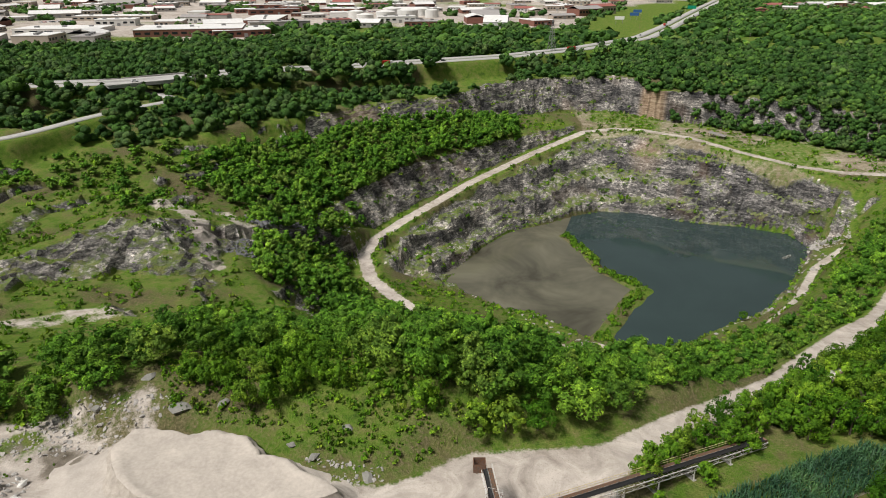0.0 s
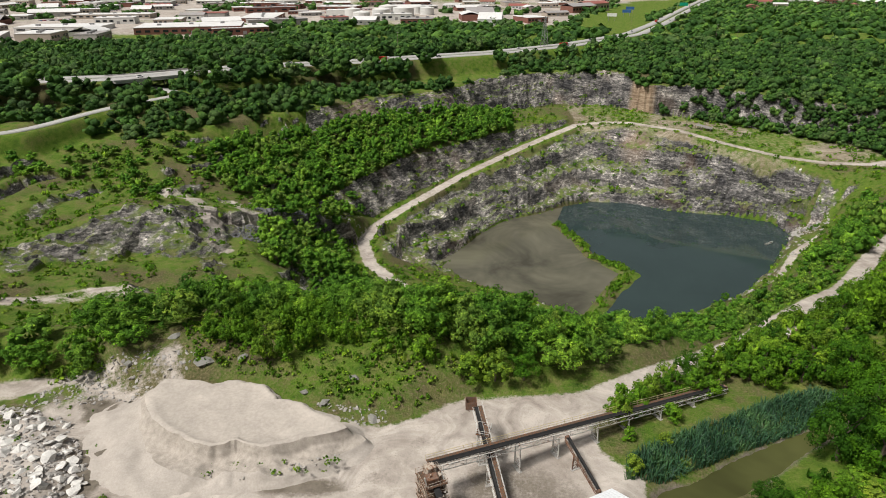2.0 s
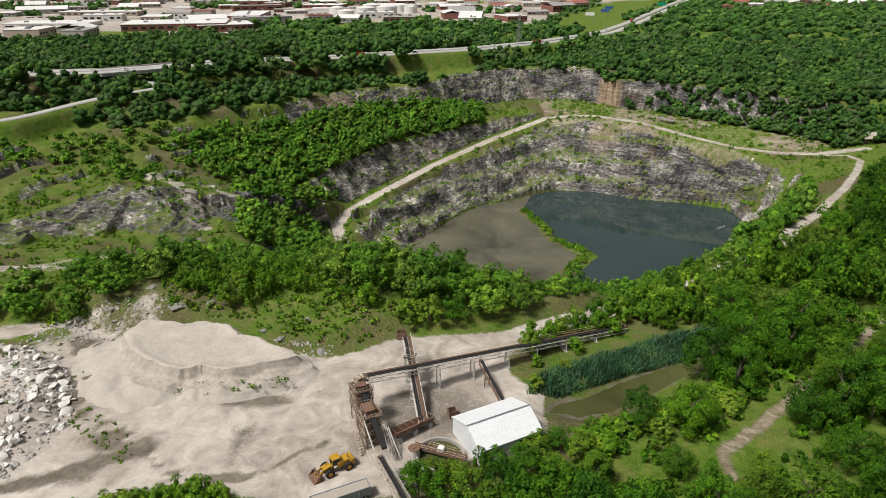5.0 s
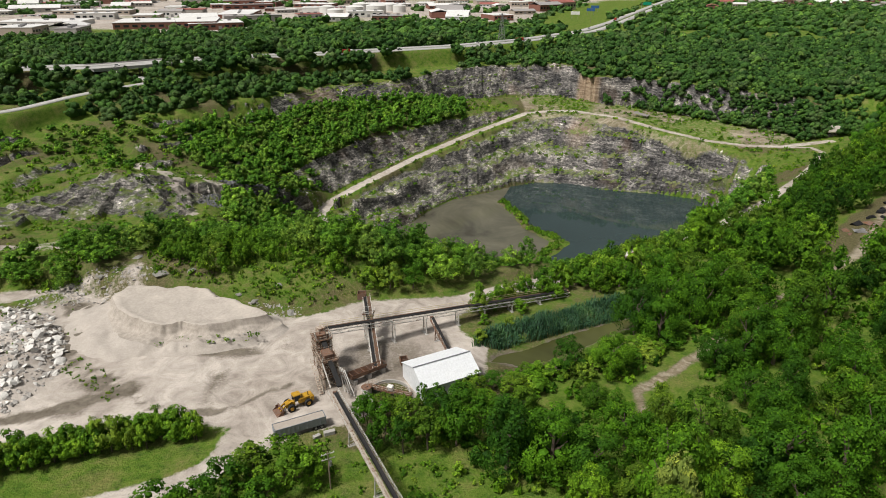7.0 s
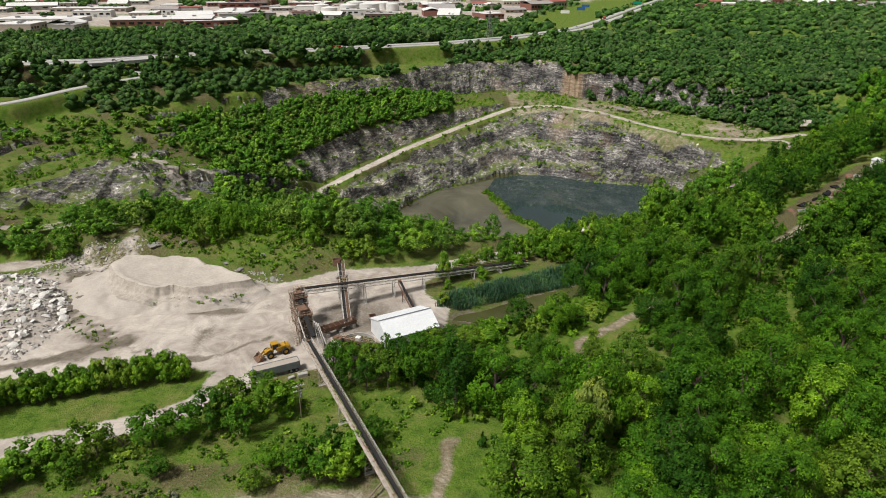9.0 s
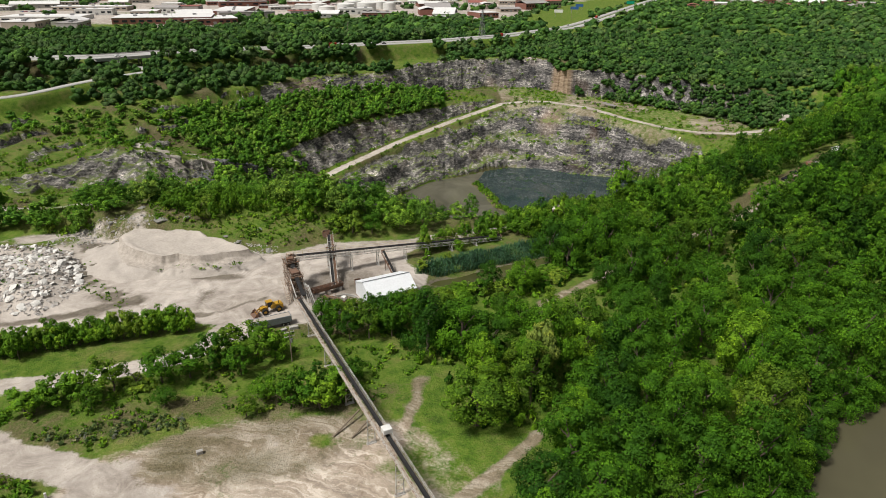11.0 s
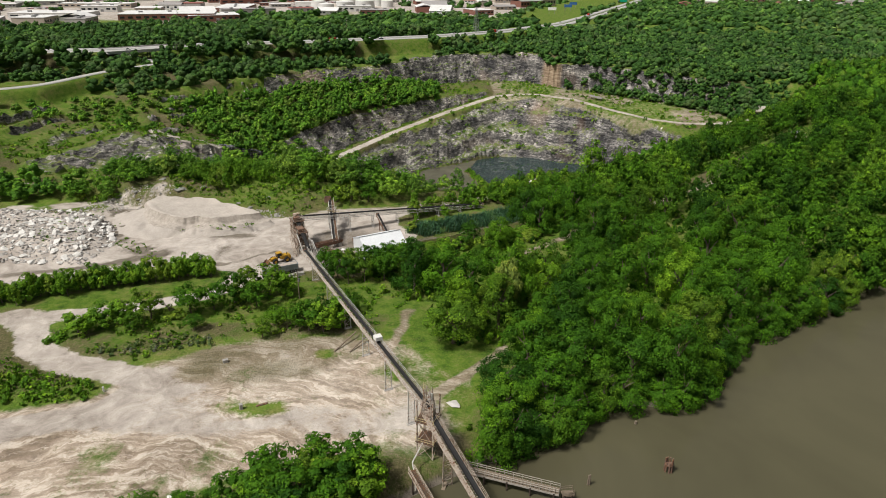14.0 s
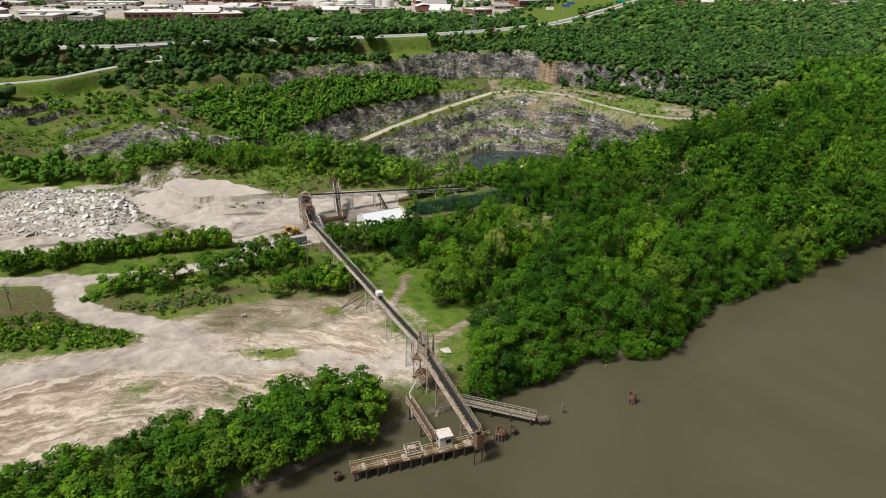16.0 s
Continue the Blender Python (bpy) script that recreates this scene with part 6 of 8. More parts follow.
head_box = thing("head_box", Matrix.Translation((6.4, 92.3, 11.2)), "rusty open sheet-metal head box atop the inclined conveyor", "hopper")
for x, y, sx, sy in ((-1.1, 0, 0.12, 2.0), (1.1, 0, 0.12, 2.0), (0, -1.0, 2.2, 0.12), (0, 1.0, 2.2, 0.12)):
    bm = bmesh.new()
    box(bm, (x, y, 0.9), (sx, sy, 1.8))
    part("side_plate", bm, STEEL_RUST, head_box)
bm = bmesh.new()
for x, y in ((-1, -0.9), (1, -0.9), (1, 0.9), (-1, 0.9)):
    beam(bm, (x * 0.3, y * 0.3, -0.9), (x, y, 0.1), 0.12)
part("brackets", bm, STEEL_RUST, head_box)

tw = frame_tower("belt_tower", pose(8.6, 86.0, gz(8.6, 86), 0, 0, -15), (2.0, 2.2), 7.2, (7.2,), STEEL_WHITE, STEEL_WHITE, "narrow white steel support tower under the inclined belt")

# crusher tower: two braced frames that step down towards the river belt
def machine(parent, name, c, size, mat, turn=0):
    """A bolted sheet-metal box with ribs."""
    bm = bmesh.new()
    box(bm, c, size, turn)
    bmesh.ops.bevel(bm, geom=list(bm.edges), offset=0.1, segments=1, affect="EDGES")
    for k in range(4):
        x = c[0] - size[0] / 2 + size[0] * (k + 0.5) / 4
        for sy in (-1, 1):
            beam(bm, (x, c[1] + sy * (size[1] / 2 + 0.05), c[2] - size[2] / 2), (x, c[1] + sy * (size[1] / 2 + 0.05), c[2] + size[2] / 2), 0.09)
    part(name, bm, mat, parent)


r = np.random.default_rng(401)
upper = frame_tower("crusher_tower", pose(-1.6, 71.0, gz(-1.6, 71), 0, 0, 24), (3.6, 4.0), 9.0, (4.4, 6.9, 9.0), STEEL_PINK, STEEL_PINK, "tall rusty crushing tower with open platforms in the yard")
lower = frame_tower("screening_tower", pose(0.6, 64.6, gz(0.6, 64.6), 0, 0, 24), (3.4, 4.4), 7.4, (3.2, 5.4, 7.4), STEEL_PINK, STEEL_PINK, "rusty screening tower with pale pipes beside the crusher")
machine(upper, "feed_box", (0.2, 1.0, 10.1), (1.8, 1.5, 1.7), STEEL_PINK, 8)
machine(upper, "screen_box", (-0.3, -0.9, 9.8), (2.2, 1.7, 1.2), STEEL_RUST, -6)
machine(upper, "motor_housing", (1.3, -0.4, 9.5), (0.8, 0.9, 0.8), STEEL_PINK, 20)
machine(upper, "cone_crusher", (0, 0.2, 5.5), (1.9, 2.0, 1.6), STEEL_RUST)
machine(lower, "vibrating_screen", (0, 0.2, 8.1), (2.2, 3.0, 1.1), STEEL_RUST, 3)
machine(lower, "gear_box", (1.1, -1.7, 5.9), (0.9, 0.9, 0.9), STEEL_PINK, 15)
machine(lower, "surge_bin", (0, 0.4, 4.2), (1.9, 2.4, 1.5), STEEL_RUST)
for tower, h, n_ in ((upper, 9.0, 30), (lower, 7.4, 28)):
    for k in range(n_):
        bm = bmesh.new()
        x, y, z = r.uniform(-1.9, 1.9), r.uniform(-2.2, 2.2), float(r.choice([h, h - 2.1, h - 4.3, 0.1]))
        beam(bm, (x, y, z), (x + r.normal() * 0.5, y + r.normal() * 0.5, z + 0.7 + 1.5 * r.random()), 0.1 + 0.14 * r.random())
        part("machinery_rod", bm, (STEEL_RUST, STEEL_PINK, STEEL_WHITE)[k % 3], tower)
bm = bmesh.new()
plate(bm, [(-0.6, -1.6, 9.0), (0.6, -1.6, 9.0), (0.6, -6.6, 6.4), (-0.6, -6.6, 6.4)], 0.25)
part("feed_belt", bm, BELT, upper, "black feed belt")
bm = bmesh.new()
plate(bm, [(-0.55, -2.2, 7.6), (0.55, -2.2, 7.6), (0.75, -8.6, 4.6), (-0.35, -8.6, 4.6)], 0.3)
part("discharge_chute", bm, BELT, lower, "black discharge chute")
for k in range(4):
    bm = bmesh.new()
    tube(bm, (1.9 + 0.35 * k, -2.4 - 0.3 * k, 5.8 - 0.3 * k), (2.2 + 0.5 * k, -5.2 - 0.9 * k, 0.2), 0.13, 8)
    part("pipe", bm, STEEL_WHITE, lower, "pale steel pipe")
bm = bmesh.new()
tube(bm, (-1.9, -2.4, 7.6), (-1.4, -6.4, 3.2), 0.16, 8)
part("pipe", bm, STEEL_WHITE, lower, "pale steel pipe")
bm = bmesh.new()
for k in range(14):
    t = k / 13
    box(bm, (-3.0, -3.6 + 6.6 * t, 0.3 + 5.0 * t), (0.9, 0.3, 0.06))
for x in (-3.45, -2.55):
    beam(bm, (x, -3.8, 0.1), (x, 3.2, 5.4), 0.08)
    beam(bm, (x, -3.8, 1.1), (x, 3.2, 6.4), 0.05)
part("stairs", bm, STEEL_PINK, lower)

trough = thing("feeder_trough", pose(9.6, 66.8, gz(9, 67), 0, 0, 38), "rusty steel feeder trough on a low concrete stand", "feeder")
bm = bmesh.new()
for y, tilt in ((-1.1, 0.25), (1.1, -0.25)):
    plate(bm, [(-5, y, 3.0), (5, y, 2.4), (5, y * 0.55, 1.2), (-5, y * 0.55, 1.7)], 0.1)
plate(bm, [(-5, -0.6, 1.75), (5, -0.6, 1.25), (5, 0.6, 1.25), (-5, 0.6, 1.75)], 0.12)
for k in range(7):
    x = -4.8 + 1.6 * k
    beam(bm, (x, -1.1, 2.9 - 0.05 * k), (x, 1.1, 2.9 - 0.05 * k), 0.12)
part("trough", bm, STEEL_RUST, trough)
for x in (-4, 0, 4):
    bm = bmesh.new()
    box(bm, (x, 0, 0.55), (1.0, 2.2, 1.4))
    part("stand", bm, CONCRETE, trough, bevel=0.06)

bm = bmesh.new()
dump = thing("steel_bin", pose(18.2, 72.6, gz(18.2, 72.6), 0, 0, 15), "small open rusty steel bin on the gravel", "bin")
for x, y, sx, sy in ((-0.9, 0, 0.1, 1.7), (0.9, 0, 0.1, 1.7), (0, -0.85, 1.9, 0.1), (0, 0.85, 1.9, 0.1)):
    box(bm, (x, y, 0.85), (sx, sy, 1.7))
box(bm, (0, 0, 0.1), (1.8, 1.7, 0.1))
part("bin_body", bm, STEEL_RUST, dump)
bm = bmesh.new()
for x in (-0.9, -0.3, 0.3, 0.9):
    beam(bm, (x, -0.93, 0.05), (x, -0.93, 1.7), 0.1)
part("ribs", bm, STEEL_RUST, dump)

# thickener basin with a catwalk
basin = thing("settling_basin", pose(15.2, 58.6, gz(15, 58.6), 0, 0, -22), "round concrete settling basin with a railed catwalk", "basin")
bm = bmesh.new()
bmesh.ops.create_cone(bm, cap_ends=False, segments=40, radius1=4.9, radius2=4.9, depth=1.8, matrix=Matrix.Translation((0, 0, 0.8)))
bmesh.ops.solidify(bm, geom=list(bm.faces), thickness=0.3)
part("basin_wall", bm, CONCRETE, basin)
bm = bmesh.new()
bmesh.ops.create_circle(bm, cap_ends=True, segments=40, radius=4.7, matrix=Matrix.Translation((0, 0, 0.9)))
part("basin_water", bm, bpy.data.materials["creek_water"], basin, "stagnant green water")
bm = bmesh.new()
box(bm, (0, 0, 2.2), (11.2, 1.6, 0.14))
for y in (-0.75, 0.75):
    beam(bm, (-5.6, y, 2.0), (5.6, y, 2.0), 0.2)
part("catwalk", bm, GRATING, basin)
bm = bmesh.new()
for y in (-0.8, 0.8):
    for h in (2.75, 3.3):
        beam(bm, (-5.6, y, h), (5.6, y, h), 0.07)
    for k in range(9):
        beam(bm, (-5.6 + 1.4 * k, y, 2.2), (-5.6 + 1.4 * k, y, 3.3), 0.07)
part("handrail", bm, STEEL_PINK, basin)
bm = bmesh.new()
box(bm, (0.3, 0, 2.85), (1.3, 1.2, 1.1))
part("drive_cover", bm, WHITE, basin, "white drive cover", bevel=0.06)
for x in (-5.3, 5.3):
    part("support", box(bmesh.new(), (x, 0, 1.0), (0.5, 1.2, 2.1)), CONCRETE, basin)

tank = thing("steel_tank", pose(10.0, 58.6, gz(10, 58.6)), "pale round steel tank with a rusty top", "tank")
bm = bmesh.new()
tube(bm, (0, 0, -0.1), (0, 0, 3.0), 1.15, 24)
part("shell", bm, STEEL_WHITE, tank)
bm = bmesh.new()
tube(bm, (0, 0, 3.0), (0, 0, 3.12), 1.2, 24)
tube(bm, (0, 0, 3.1), (0, 0, 3.35), 0.35, 12)
part("top", bm, STEEL_RUST, tank, "rusty top plate")


def shed():
    ax = math.degrees(math.atan2(6.5, 13.4))
    m = pose(27.6, 64.1, gz(27.6, 64) - 0.1, 0, 0, ax)
    s = thing("storage_shed", m, "white metal storage shed with a pitched roof", "shed")
    L, W1, W2, eave, ridge = 7.3, 6.6, 4.9, 3.9, 6.6
    outline = [(-W2, 0), (-W2, eave), (0, ridge), (W1, eave + 0.3), (W1, 0)]
    for x in (-L, L):
        bm = bmesh.new()
        inner = [bm.verts.new((x - 0.05, y, z)) for y, z in outline]
        outer = [bm.verts.new((x + 0.05, y, z)) for y, z in outline]
        bm.faces.new(inner)
        bm.faces.new(outer[::-1])
        for k in range(5):
            bm.faces.new((inner[k], inner[(k + 1) % 5], outer[(k + 1) % 5], outer[k]))
        ribs = []
        for k in range(12):
            y = -W2 + (W1 + W2) * (k + 0.5) / 12
            ribs.append(beam(bmesh.new(), (x + 0.06 * (1 if x > 0 else -1), y, 0.05), (x + 0.06 * (1 if x > 0 else -1), y, eave), 0.05))
        wall = part("end_wall", bm, WHITE_ROOF, s)
        for rib in ribs:
            part("wall_rib", rib, WHITE_ROOF, wall)
    for y, h in ((-W2, eave), (W1, eave + 0.3)):
        bm = bmesh.new()
        box(bm, (0, y, h / 2), (2 * L, 0.1, h))
        part("side_wall", bm, WHITE_ROOF, s)
    for y, h in ((-W2 - 0.3, eave - 0.12), (W1 + 0.3, eave + 0.18)):
        bm = bmesh.new()
        plate(bm, [(-L - 0.3, 0, ridge + 0.05), (L + 0.3, 0, ridge + 0.05), (L + 0.3, y, h), (-L - 0.3, y, h)], 0.09)
        slope = part("roof_slope", bm, WHITE_ROOF, s, "ribbed white roof sheets")
        for k in range(26):
            bm = bmesh.new()
            x = -L - 0.2 + (2 * L + 0.4) * k / 25
            beam(bm, (x, 0, ridge + 0.07), (x, y, h + 0.02), 0.05, 0.06)
            part("roof_rib", bm, WHITE_ROOF, slope)
    bm = bmesh.new()
    beam(bm, (-L - 0.35, 0, ridge + 0.13), (L + 0.35, 0, ridge + 0.13), 0.34, 0.08)
    part("ridge_cap", bm, SEAM, s, "dark grey ridge cap")
    # panel on the closed wall, its black standing for shade in an opening
    bm = bmesh.new()
    box(bm, (L - 3.2, -W2 - 0.06, 1.5), (4.4, 0.12, 3.0))
    part("doorway", bm, DARK, s, "near-black panel for the shaded doorway")


shed()


def loader():
    ang = math.degrees(math.atan2(53.4 - 57.9, -9.6 + 2.4))
    l = thing("wheel_loader", pose(-5.6, 56.0, gz(-5.6, 56), 0, 0, ang), "yellow wheel loader parked on the gravel with its bucket down", "wheel loader")
    bm = bmesh.new()
    box(bm, (-1.9, 0, 1.75), (3.4, 1.9, 1.3))
    box(bm, (-3.3, 0, 1.5), (1.0, 2.3, 1.4))
    part("engine_body", bm, YELLOW, l, bevel=0.12)
    bm = bmesh.new()
    box(bm, (1.6, 0, 1.35), (2.2, 1.1, 1.1))
    part("front_frame", bm, YELLOW, l, bevel=0.1)
    cab = bmesh.new()
    box(cab, (0.0, 0, 2.55), (1.6, 1.5, 1.5))
    cab_o = part("cab", cab, GLASS, l, "dark glazed cab", bevel=0.08)
    bm = bmesh.new()
    box(bm, (0, 0, 3.38), (1.8, 1.7, 0.16))
    for x in (-0.78, 0.78):
        for y in (-0.73, 0.73):
            beam(bm, (x, y, 1.8), (x, y, 3.35), 0.12)
    part("cab_roof", bm, YELLOW, cab_o)
    for x in (-2.3, 1.7):
        for y in (-1.25, 1.25):
            bm = bmesh.new()
            tube(bm, (x, y - 0.36, 0.88), (x, y + 0.36, 0.88), 0.9, 20)
            w = part("wheel", bm, TYRE, l, bevel=0.06)
            bm = bmesh.new()
            tube(bm, (x, y - 0.39, 0.88), (x, y + 0.39, 0.88), 0.45, 14)
            part("rim", bm, YELLOW, w)
    for y in (-0.55, 0.55):
        bm = bmesh.new()
        beam(bm, (1.2, y, 2.0), (2.9, y, 1.5), 0.25, 0.4)
        beam(bm, (2.9, y, 1.5), (4.1, y, 0.6), 0.25, 0.35)
        part("lift_arm", bm, YELLOW, l)
    bm = bmesh.new()
    prof = [(3.7, 1.5), (3.65, 0.4), (3.9, 0.06), (5.3, 0.06), (5.3, 0.12), (4.0, 0.2), (3.85, 0.5), (3.9, 1.5)]
    left = [bm.verts.new((x, -1.6, z)) for x, z in prof]
    right = [bm.verts.new((x, 1.6, z)) for x, z in prof]
    for k in range(8):
        bm.faces.new((left[k], left[(k + 1) % 8], right[(k + 1) % 8], right[k]))
    for side in (-1.6, 1.6):
        plate(bm, [(3.7, side, 1.4), (5.2, side, 0.1), (3.8, side, 0.1)], 0.02)
        box(bm, (4.1, side, 0.6), (0.7, 0.08, 1.0))
    bm.faces.new(left[::-1])
    bm.faces.new(right)
    part("bucket", bm, STEEL_RUST, l, "rusty steel bucket")
    bm = bmesh.new()
    tube(bm, (-2.6, 0.5, 2.3), (-2.6, 0.5, 3.3), 0.09, 8)
    part("exhaust_pipe", bm, DARK, l)


loader()


def trailer():
    ang = math.degrees(math.atan2(5.0, 11))
    t = thing("dump_trailer", pose(-3.4, 47.2, gz(-3.4, 47.2), 0, 0, ang), "long dull grey dump trailer parked beside the lane", "trailer")
    bm = bmesh.new()
    for y in (-1.2, 1.2):
        box(bm, (0, y, 2.0), (11.0, 0.12, 1.9))
        for k in range(12):
            beam(bm, (-5.3 + 0.96 * k, y * 1.06, 1.05), (-5.3 + 0.96 * k, y * 1.06, 2.95), 0.12)
    for x in (-5.5, 5.5):
        box(bm, (x, 0, 2.0), (0.12, 2.4, 1.9))
    box(bm, (0, 0, 1.1), (11.0, 2.4, 0.15))
    part("trailer_body", bm, TRAILER, t)
    bm = bmesh.new()
    plate(bm, [(-5.4, -1.1, 2.75), (5.4, -1.1, 2.75), (5.4, 1.1, 2.85), (-5.4, 1.1, 2.85)], 0.1)
    part("cover", bm, simple("dusty_tarpaulin", (0.40, 0.35, 0.30), 0.8), t, "dusty tan tarpaulin cover")
    for x in (3.2, 4.5):
        for y in (-1.0, 1.0):
            bm = bmesh.new()
            tube(bm, (x, y - 0.25, 0.52), (x, y + 0.25, 0.52), 0.52, 16)
            w = part("wheel", bm, TYRE, t)
            bm = bmesh.new()
            tube(bm, (x, y - 0.27, 0.52), (x, y + 0.27, 0.52), 0.28, 12)
            part("rim", bm, STEEL_GREY, w)
    bm = bmesh.new()
    for y in (-0.4, 0.4):
        beam(bm, (-5.6, y, 0.9), (5.5, y, 0.9), 0.15, 0.25)
    for y in (-0.7, 0.7):
        beam(bm, (-3.6, y, 1.0), (-3.6, y, -0.05), 0.14)
    part("chassis", bm, DARK, t)


trailer()
for x, y, s, turn in ((3.0, 46.2, (2.4, 1.0, 0.9), 20), (0.5, 45.0, (1.6, 0.9, 0.8), 35)):
    bm = bmesh.new()
    box(bm, (x, y, gz(x, y) + s[2] / 2 - 0.05), s, turn)
    tagged(part("concrete_block", bm, CONCRETE, bevel=0.06), "weathered concrete block beside the trailer", "concrete block", "concrete blocks")


def utility_pole(x, y, height, label, arms=2, z=None):
    p = thing("utility_pole", pose(x, y, gz(x, y) if z is None else z, 0, 0, 25), label, "utility pole", "utility poles")
    bm = bmesh.new()
    tube(bm, (0, 0, -0.3), (0, 0, height), 0.17, 10, 0.11)
    part("pole", bm, TIMBER, p)
    for k in range(arms):
        bm = bmesh.new()
        h = height - 0.5 - 1.2 * k
        beam(bm, (-1.3, 0, h), (1.3, 0, h), 0.13)
        c = part("crossarm", bm, STEEL_WHITE, p)
        for t in (-1.15, -0.45, 0.45, 1.15):
            bm = bmesh.new()
            tube(bm, (t, 0, h), (t, 0, h + 0.3), 0.06, 8)
            part("insulator", bm, WHITE, c)
    bm = bmesh.new()
    tube(bm, (0.35, 0, height - 3.4), (0.35, 0, height - 2.4), 0.3, 12)
    part("transformer", bm, STEEL_GREY, p)
    return p


utility_pole(5.3, 30.5, 9.0, "weathered timber utility pole with crossarms on the bank")
utility_pole(-74.0, 1.5, 8.5, "timber utility pole beside the lane")

# white drive house on the river conveyor
house = thing("drive_box", pose(31.2, -9.0, 12.35, 0, 0, -66), "small white sheet-metal drive box on the conveyor", "drive box")
bm = bmesh.new()
box(bm, (0, 0, 0.75), (1.7, 1.8, 1.0))
part("cover", bm, WHITE, house, bevel=0.05)
bm = bmesh.new()
for x in (-0.7, 0.7):
    for y in (-0.9, 0.9):
        beam(bm, (x, y, -0.5), (x, y, 0.3), 0.1)
part("brackets", bm, STEEL_WHITE, house)

# fallen pipes and small things on the lower yard
for x0, y0, x1, y1 in ((19, 2, 24, 9), (23, 1.5, 27, 7)):
    bm = bmesh.new()
    tube(bm, (x0, y0, gz(x0, y0) + 0.15), (x1, y1, gz(x1, y1) + 1.6), 0.2, 10)
    tagged(part("timber_prop", bm, TIMBER), "leaning weathered timber prop beside the conveyor", "timber", "timber props")
for x, y, s, mat, name, label in ((-7.7, -2.4, (1.3, 0.8, 0.9), CONCRETE, "concrete_block", "pale concrete block on the bare ground"), (0.9, -21.4, (0.8, 0.8, 1.5), CONCRETE, "concrete_post", "short pale concrete post on the grass patch"),
                                  (5.2, -20.0, (2.6, 0.5, 0.35), STEEL_RUST, "steel_plate", "rusty steel plate lying on the grass patch"), (-32.8, -13.9, (0.4, 0.4, 1.4), WHITE, "marker_post", "white marker post beside the lane")):
    bm = bmesh.new()
    box(bm, (x, y, gz(x, y) + s[2] / 2 - 0.08), s, 25)
    tagged(part(name, bm, mat, bevel=0.05), label, name.replace("_", " "))

toilet = thing("portable_toilet", pose(-4.6, -50.0, gz(-4.6, -50), 0, 0, 20), "blue portable toilet with a white roof behind the bank trees", "toilet")
bm = bmesh.new()
box(bm, (0, 0, 1.05), (1.15, 1.15, 2.1))
part("cabin", bm, BLUE, toilet, bevel=0.05)
bm = bmesh.new()
box(bm, (0, 0, 2.2), (1.2, 1.2, 0.22))
part("roof", bm, WHITE, toilet, "white roof", bevel=0.08)
bm = bmesh.new()
box(bm, (0.2, -0.59, 1.0), (0.7, 0.05, 1.8))
part("door", bm, BLUE, toilet)

# ---- river tower and dock ----
rt_z = gz(42.8, -36.0)
river_tower = frame_tower("transfer_tower", pose(42.8, -36.4, rt_z, 0, 0, -24), (3.4, 3.6), 16.2 - rt_z, (6.0 - rt_z, 11.0 - rt_z), STEEL_PINK, RAIL_YELLOW, "tall rusty transfer tower with yellow railed platforms at the river")
bm = bmesh.new()
h = 11.0 - rt_z
for x, y in ((-1.2, -1.2), (1.2, -1.2), (1.2, 1.2), (-1.2, 1.2)):
    beam(bm, (x, y, h), (x * 0.45, y * 0.45, 18.3 - rt_z), 0.16)
for k in range(4):
    z = h + 1.5 + 1.4 * k
    s = 1.2 * (1 - 0.55 * (z - h) / 7.3)
    ring = [(-s, -s, z), (s, -s, z), (s, s, z), (-s, s, z)]
    for j in range(4):
        beam(bm, ring[j], ring[(j + 1) % 4], 0.09)
        beam(bm, ring[j], (ring[(j + 1) % 4][0] * 0.88, ring[(j + 1) % 4][1] * 0.88, z + 1.4), 0.07)
part("head_frame", bm, STEEL_PINK, river_tower)
bm = bmesh.new()
box(bm, (0.2, 0.2, h + 1.3), (1.6, 2.0, 1.5))
part("chute_box", bm, STEEL_PINK, river_tower, bevel=0.1)
bm = bmesh.new()
box(bm, (0.6, -0.3, h + 5.6), (0.9, 0.3, 1.6))
part("head_plate", bm, STEEL_WHITE, river_tower)
bm = bmesh.new()
for x in (-1.5, -1.9):
    beam(bm, (x, 1.9, 0), (x, 1.9, 18.0 - rt_z), 0.07)
for k in range(34):
    z = 0.4 + 0.45 * k
    if z < 17.5 - rt_z:
        beam(bm, (-1.5, 1.9, z), (-1.9, 1.9, z), 0.05)
part("ladder", bm, RAIL_YELLOW, river_tower, "yellow ladder")

loading_chute = thing("loading_chute", pose(53.9, -59.9, 4.6, 0, 0, 24), "rusty loading chute hanging from the conveyor head over the dock", "chute")
bm = bmesh.new()
for x, y, sx, sy in ((-0.8, 0, 0.1, 1.5), (0.8, 0, 0.1, 1.5), (0, -0.75, 1.6, 0.1), (0, 0.75, 1.6, 0.1)):
    box(bm, (x, y, 1.6), (sx, sy, 3.6))
part("chute_plates", bm, STEEL_RUST, loading_chute)
bm = bmesh.new()
for x in (-0.85, 0.85):
    beam(bm, (x, 0, -4.9), (x, 0, 0), 0.2)
part("guide_posts", bm, TIMBER_DARK, loading_chute)


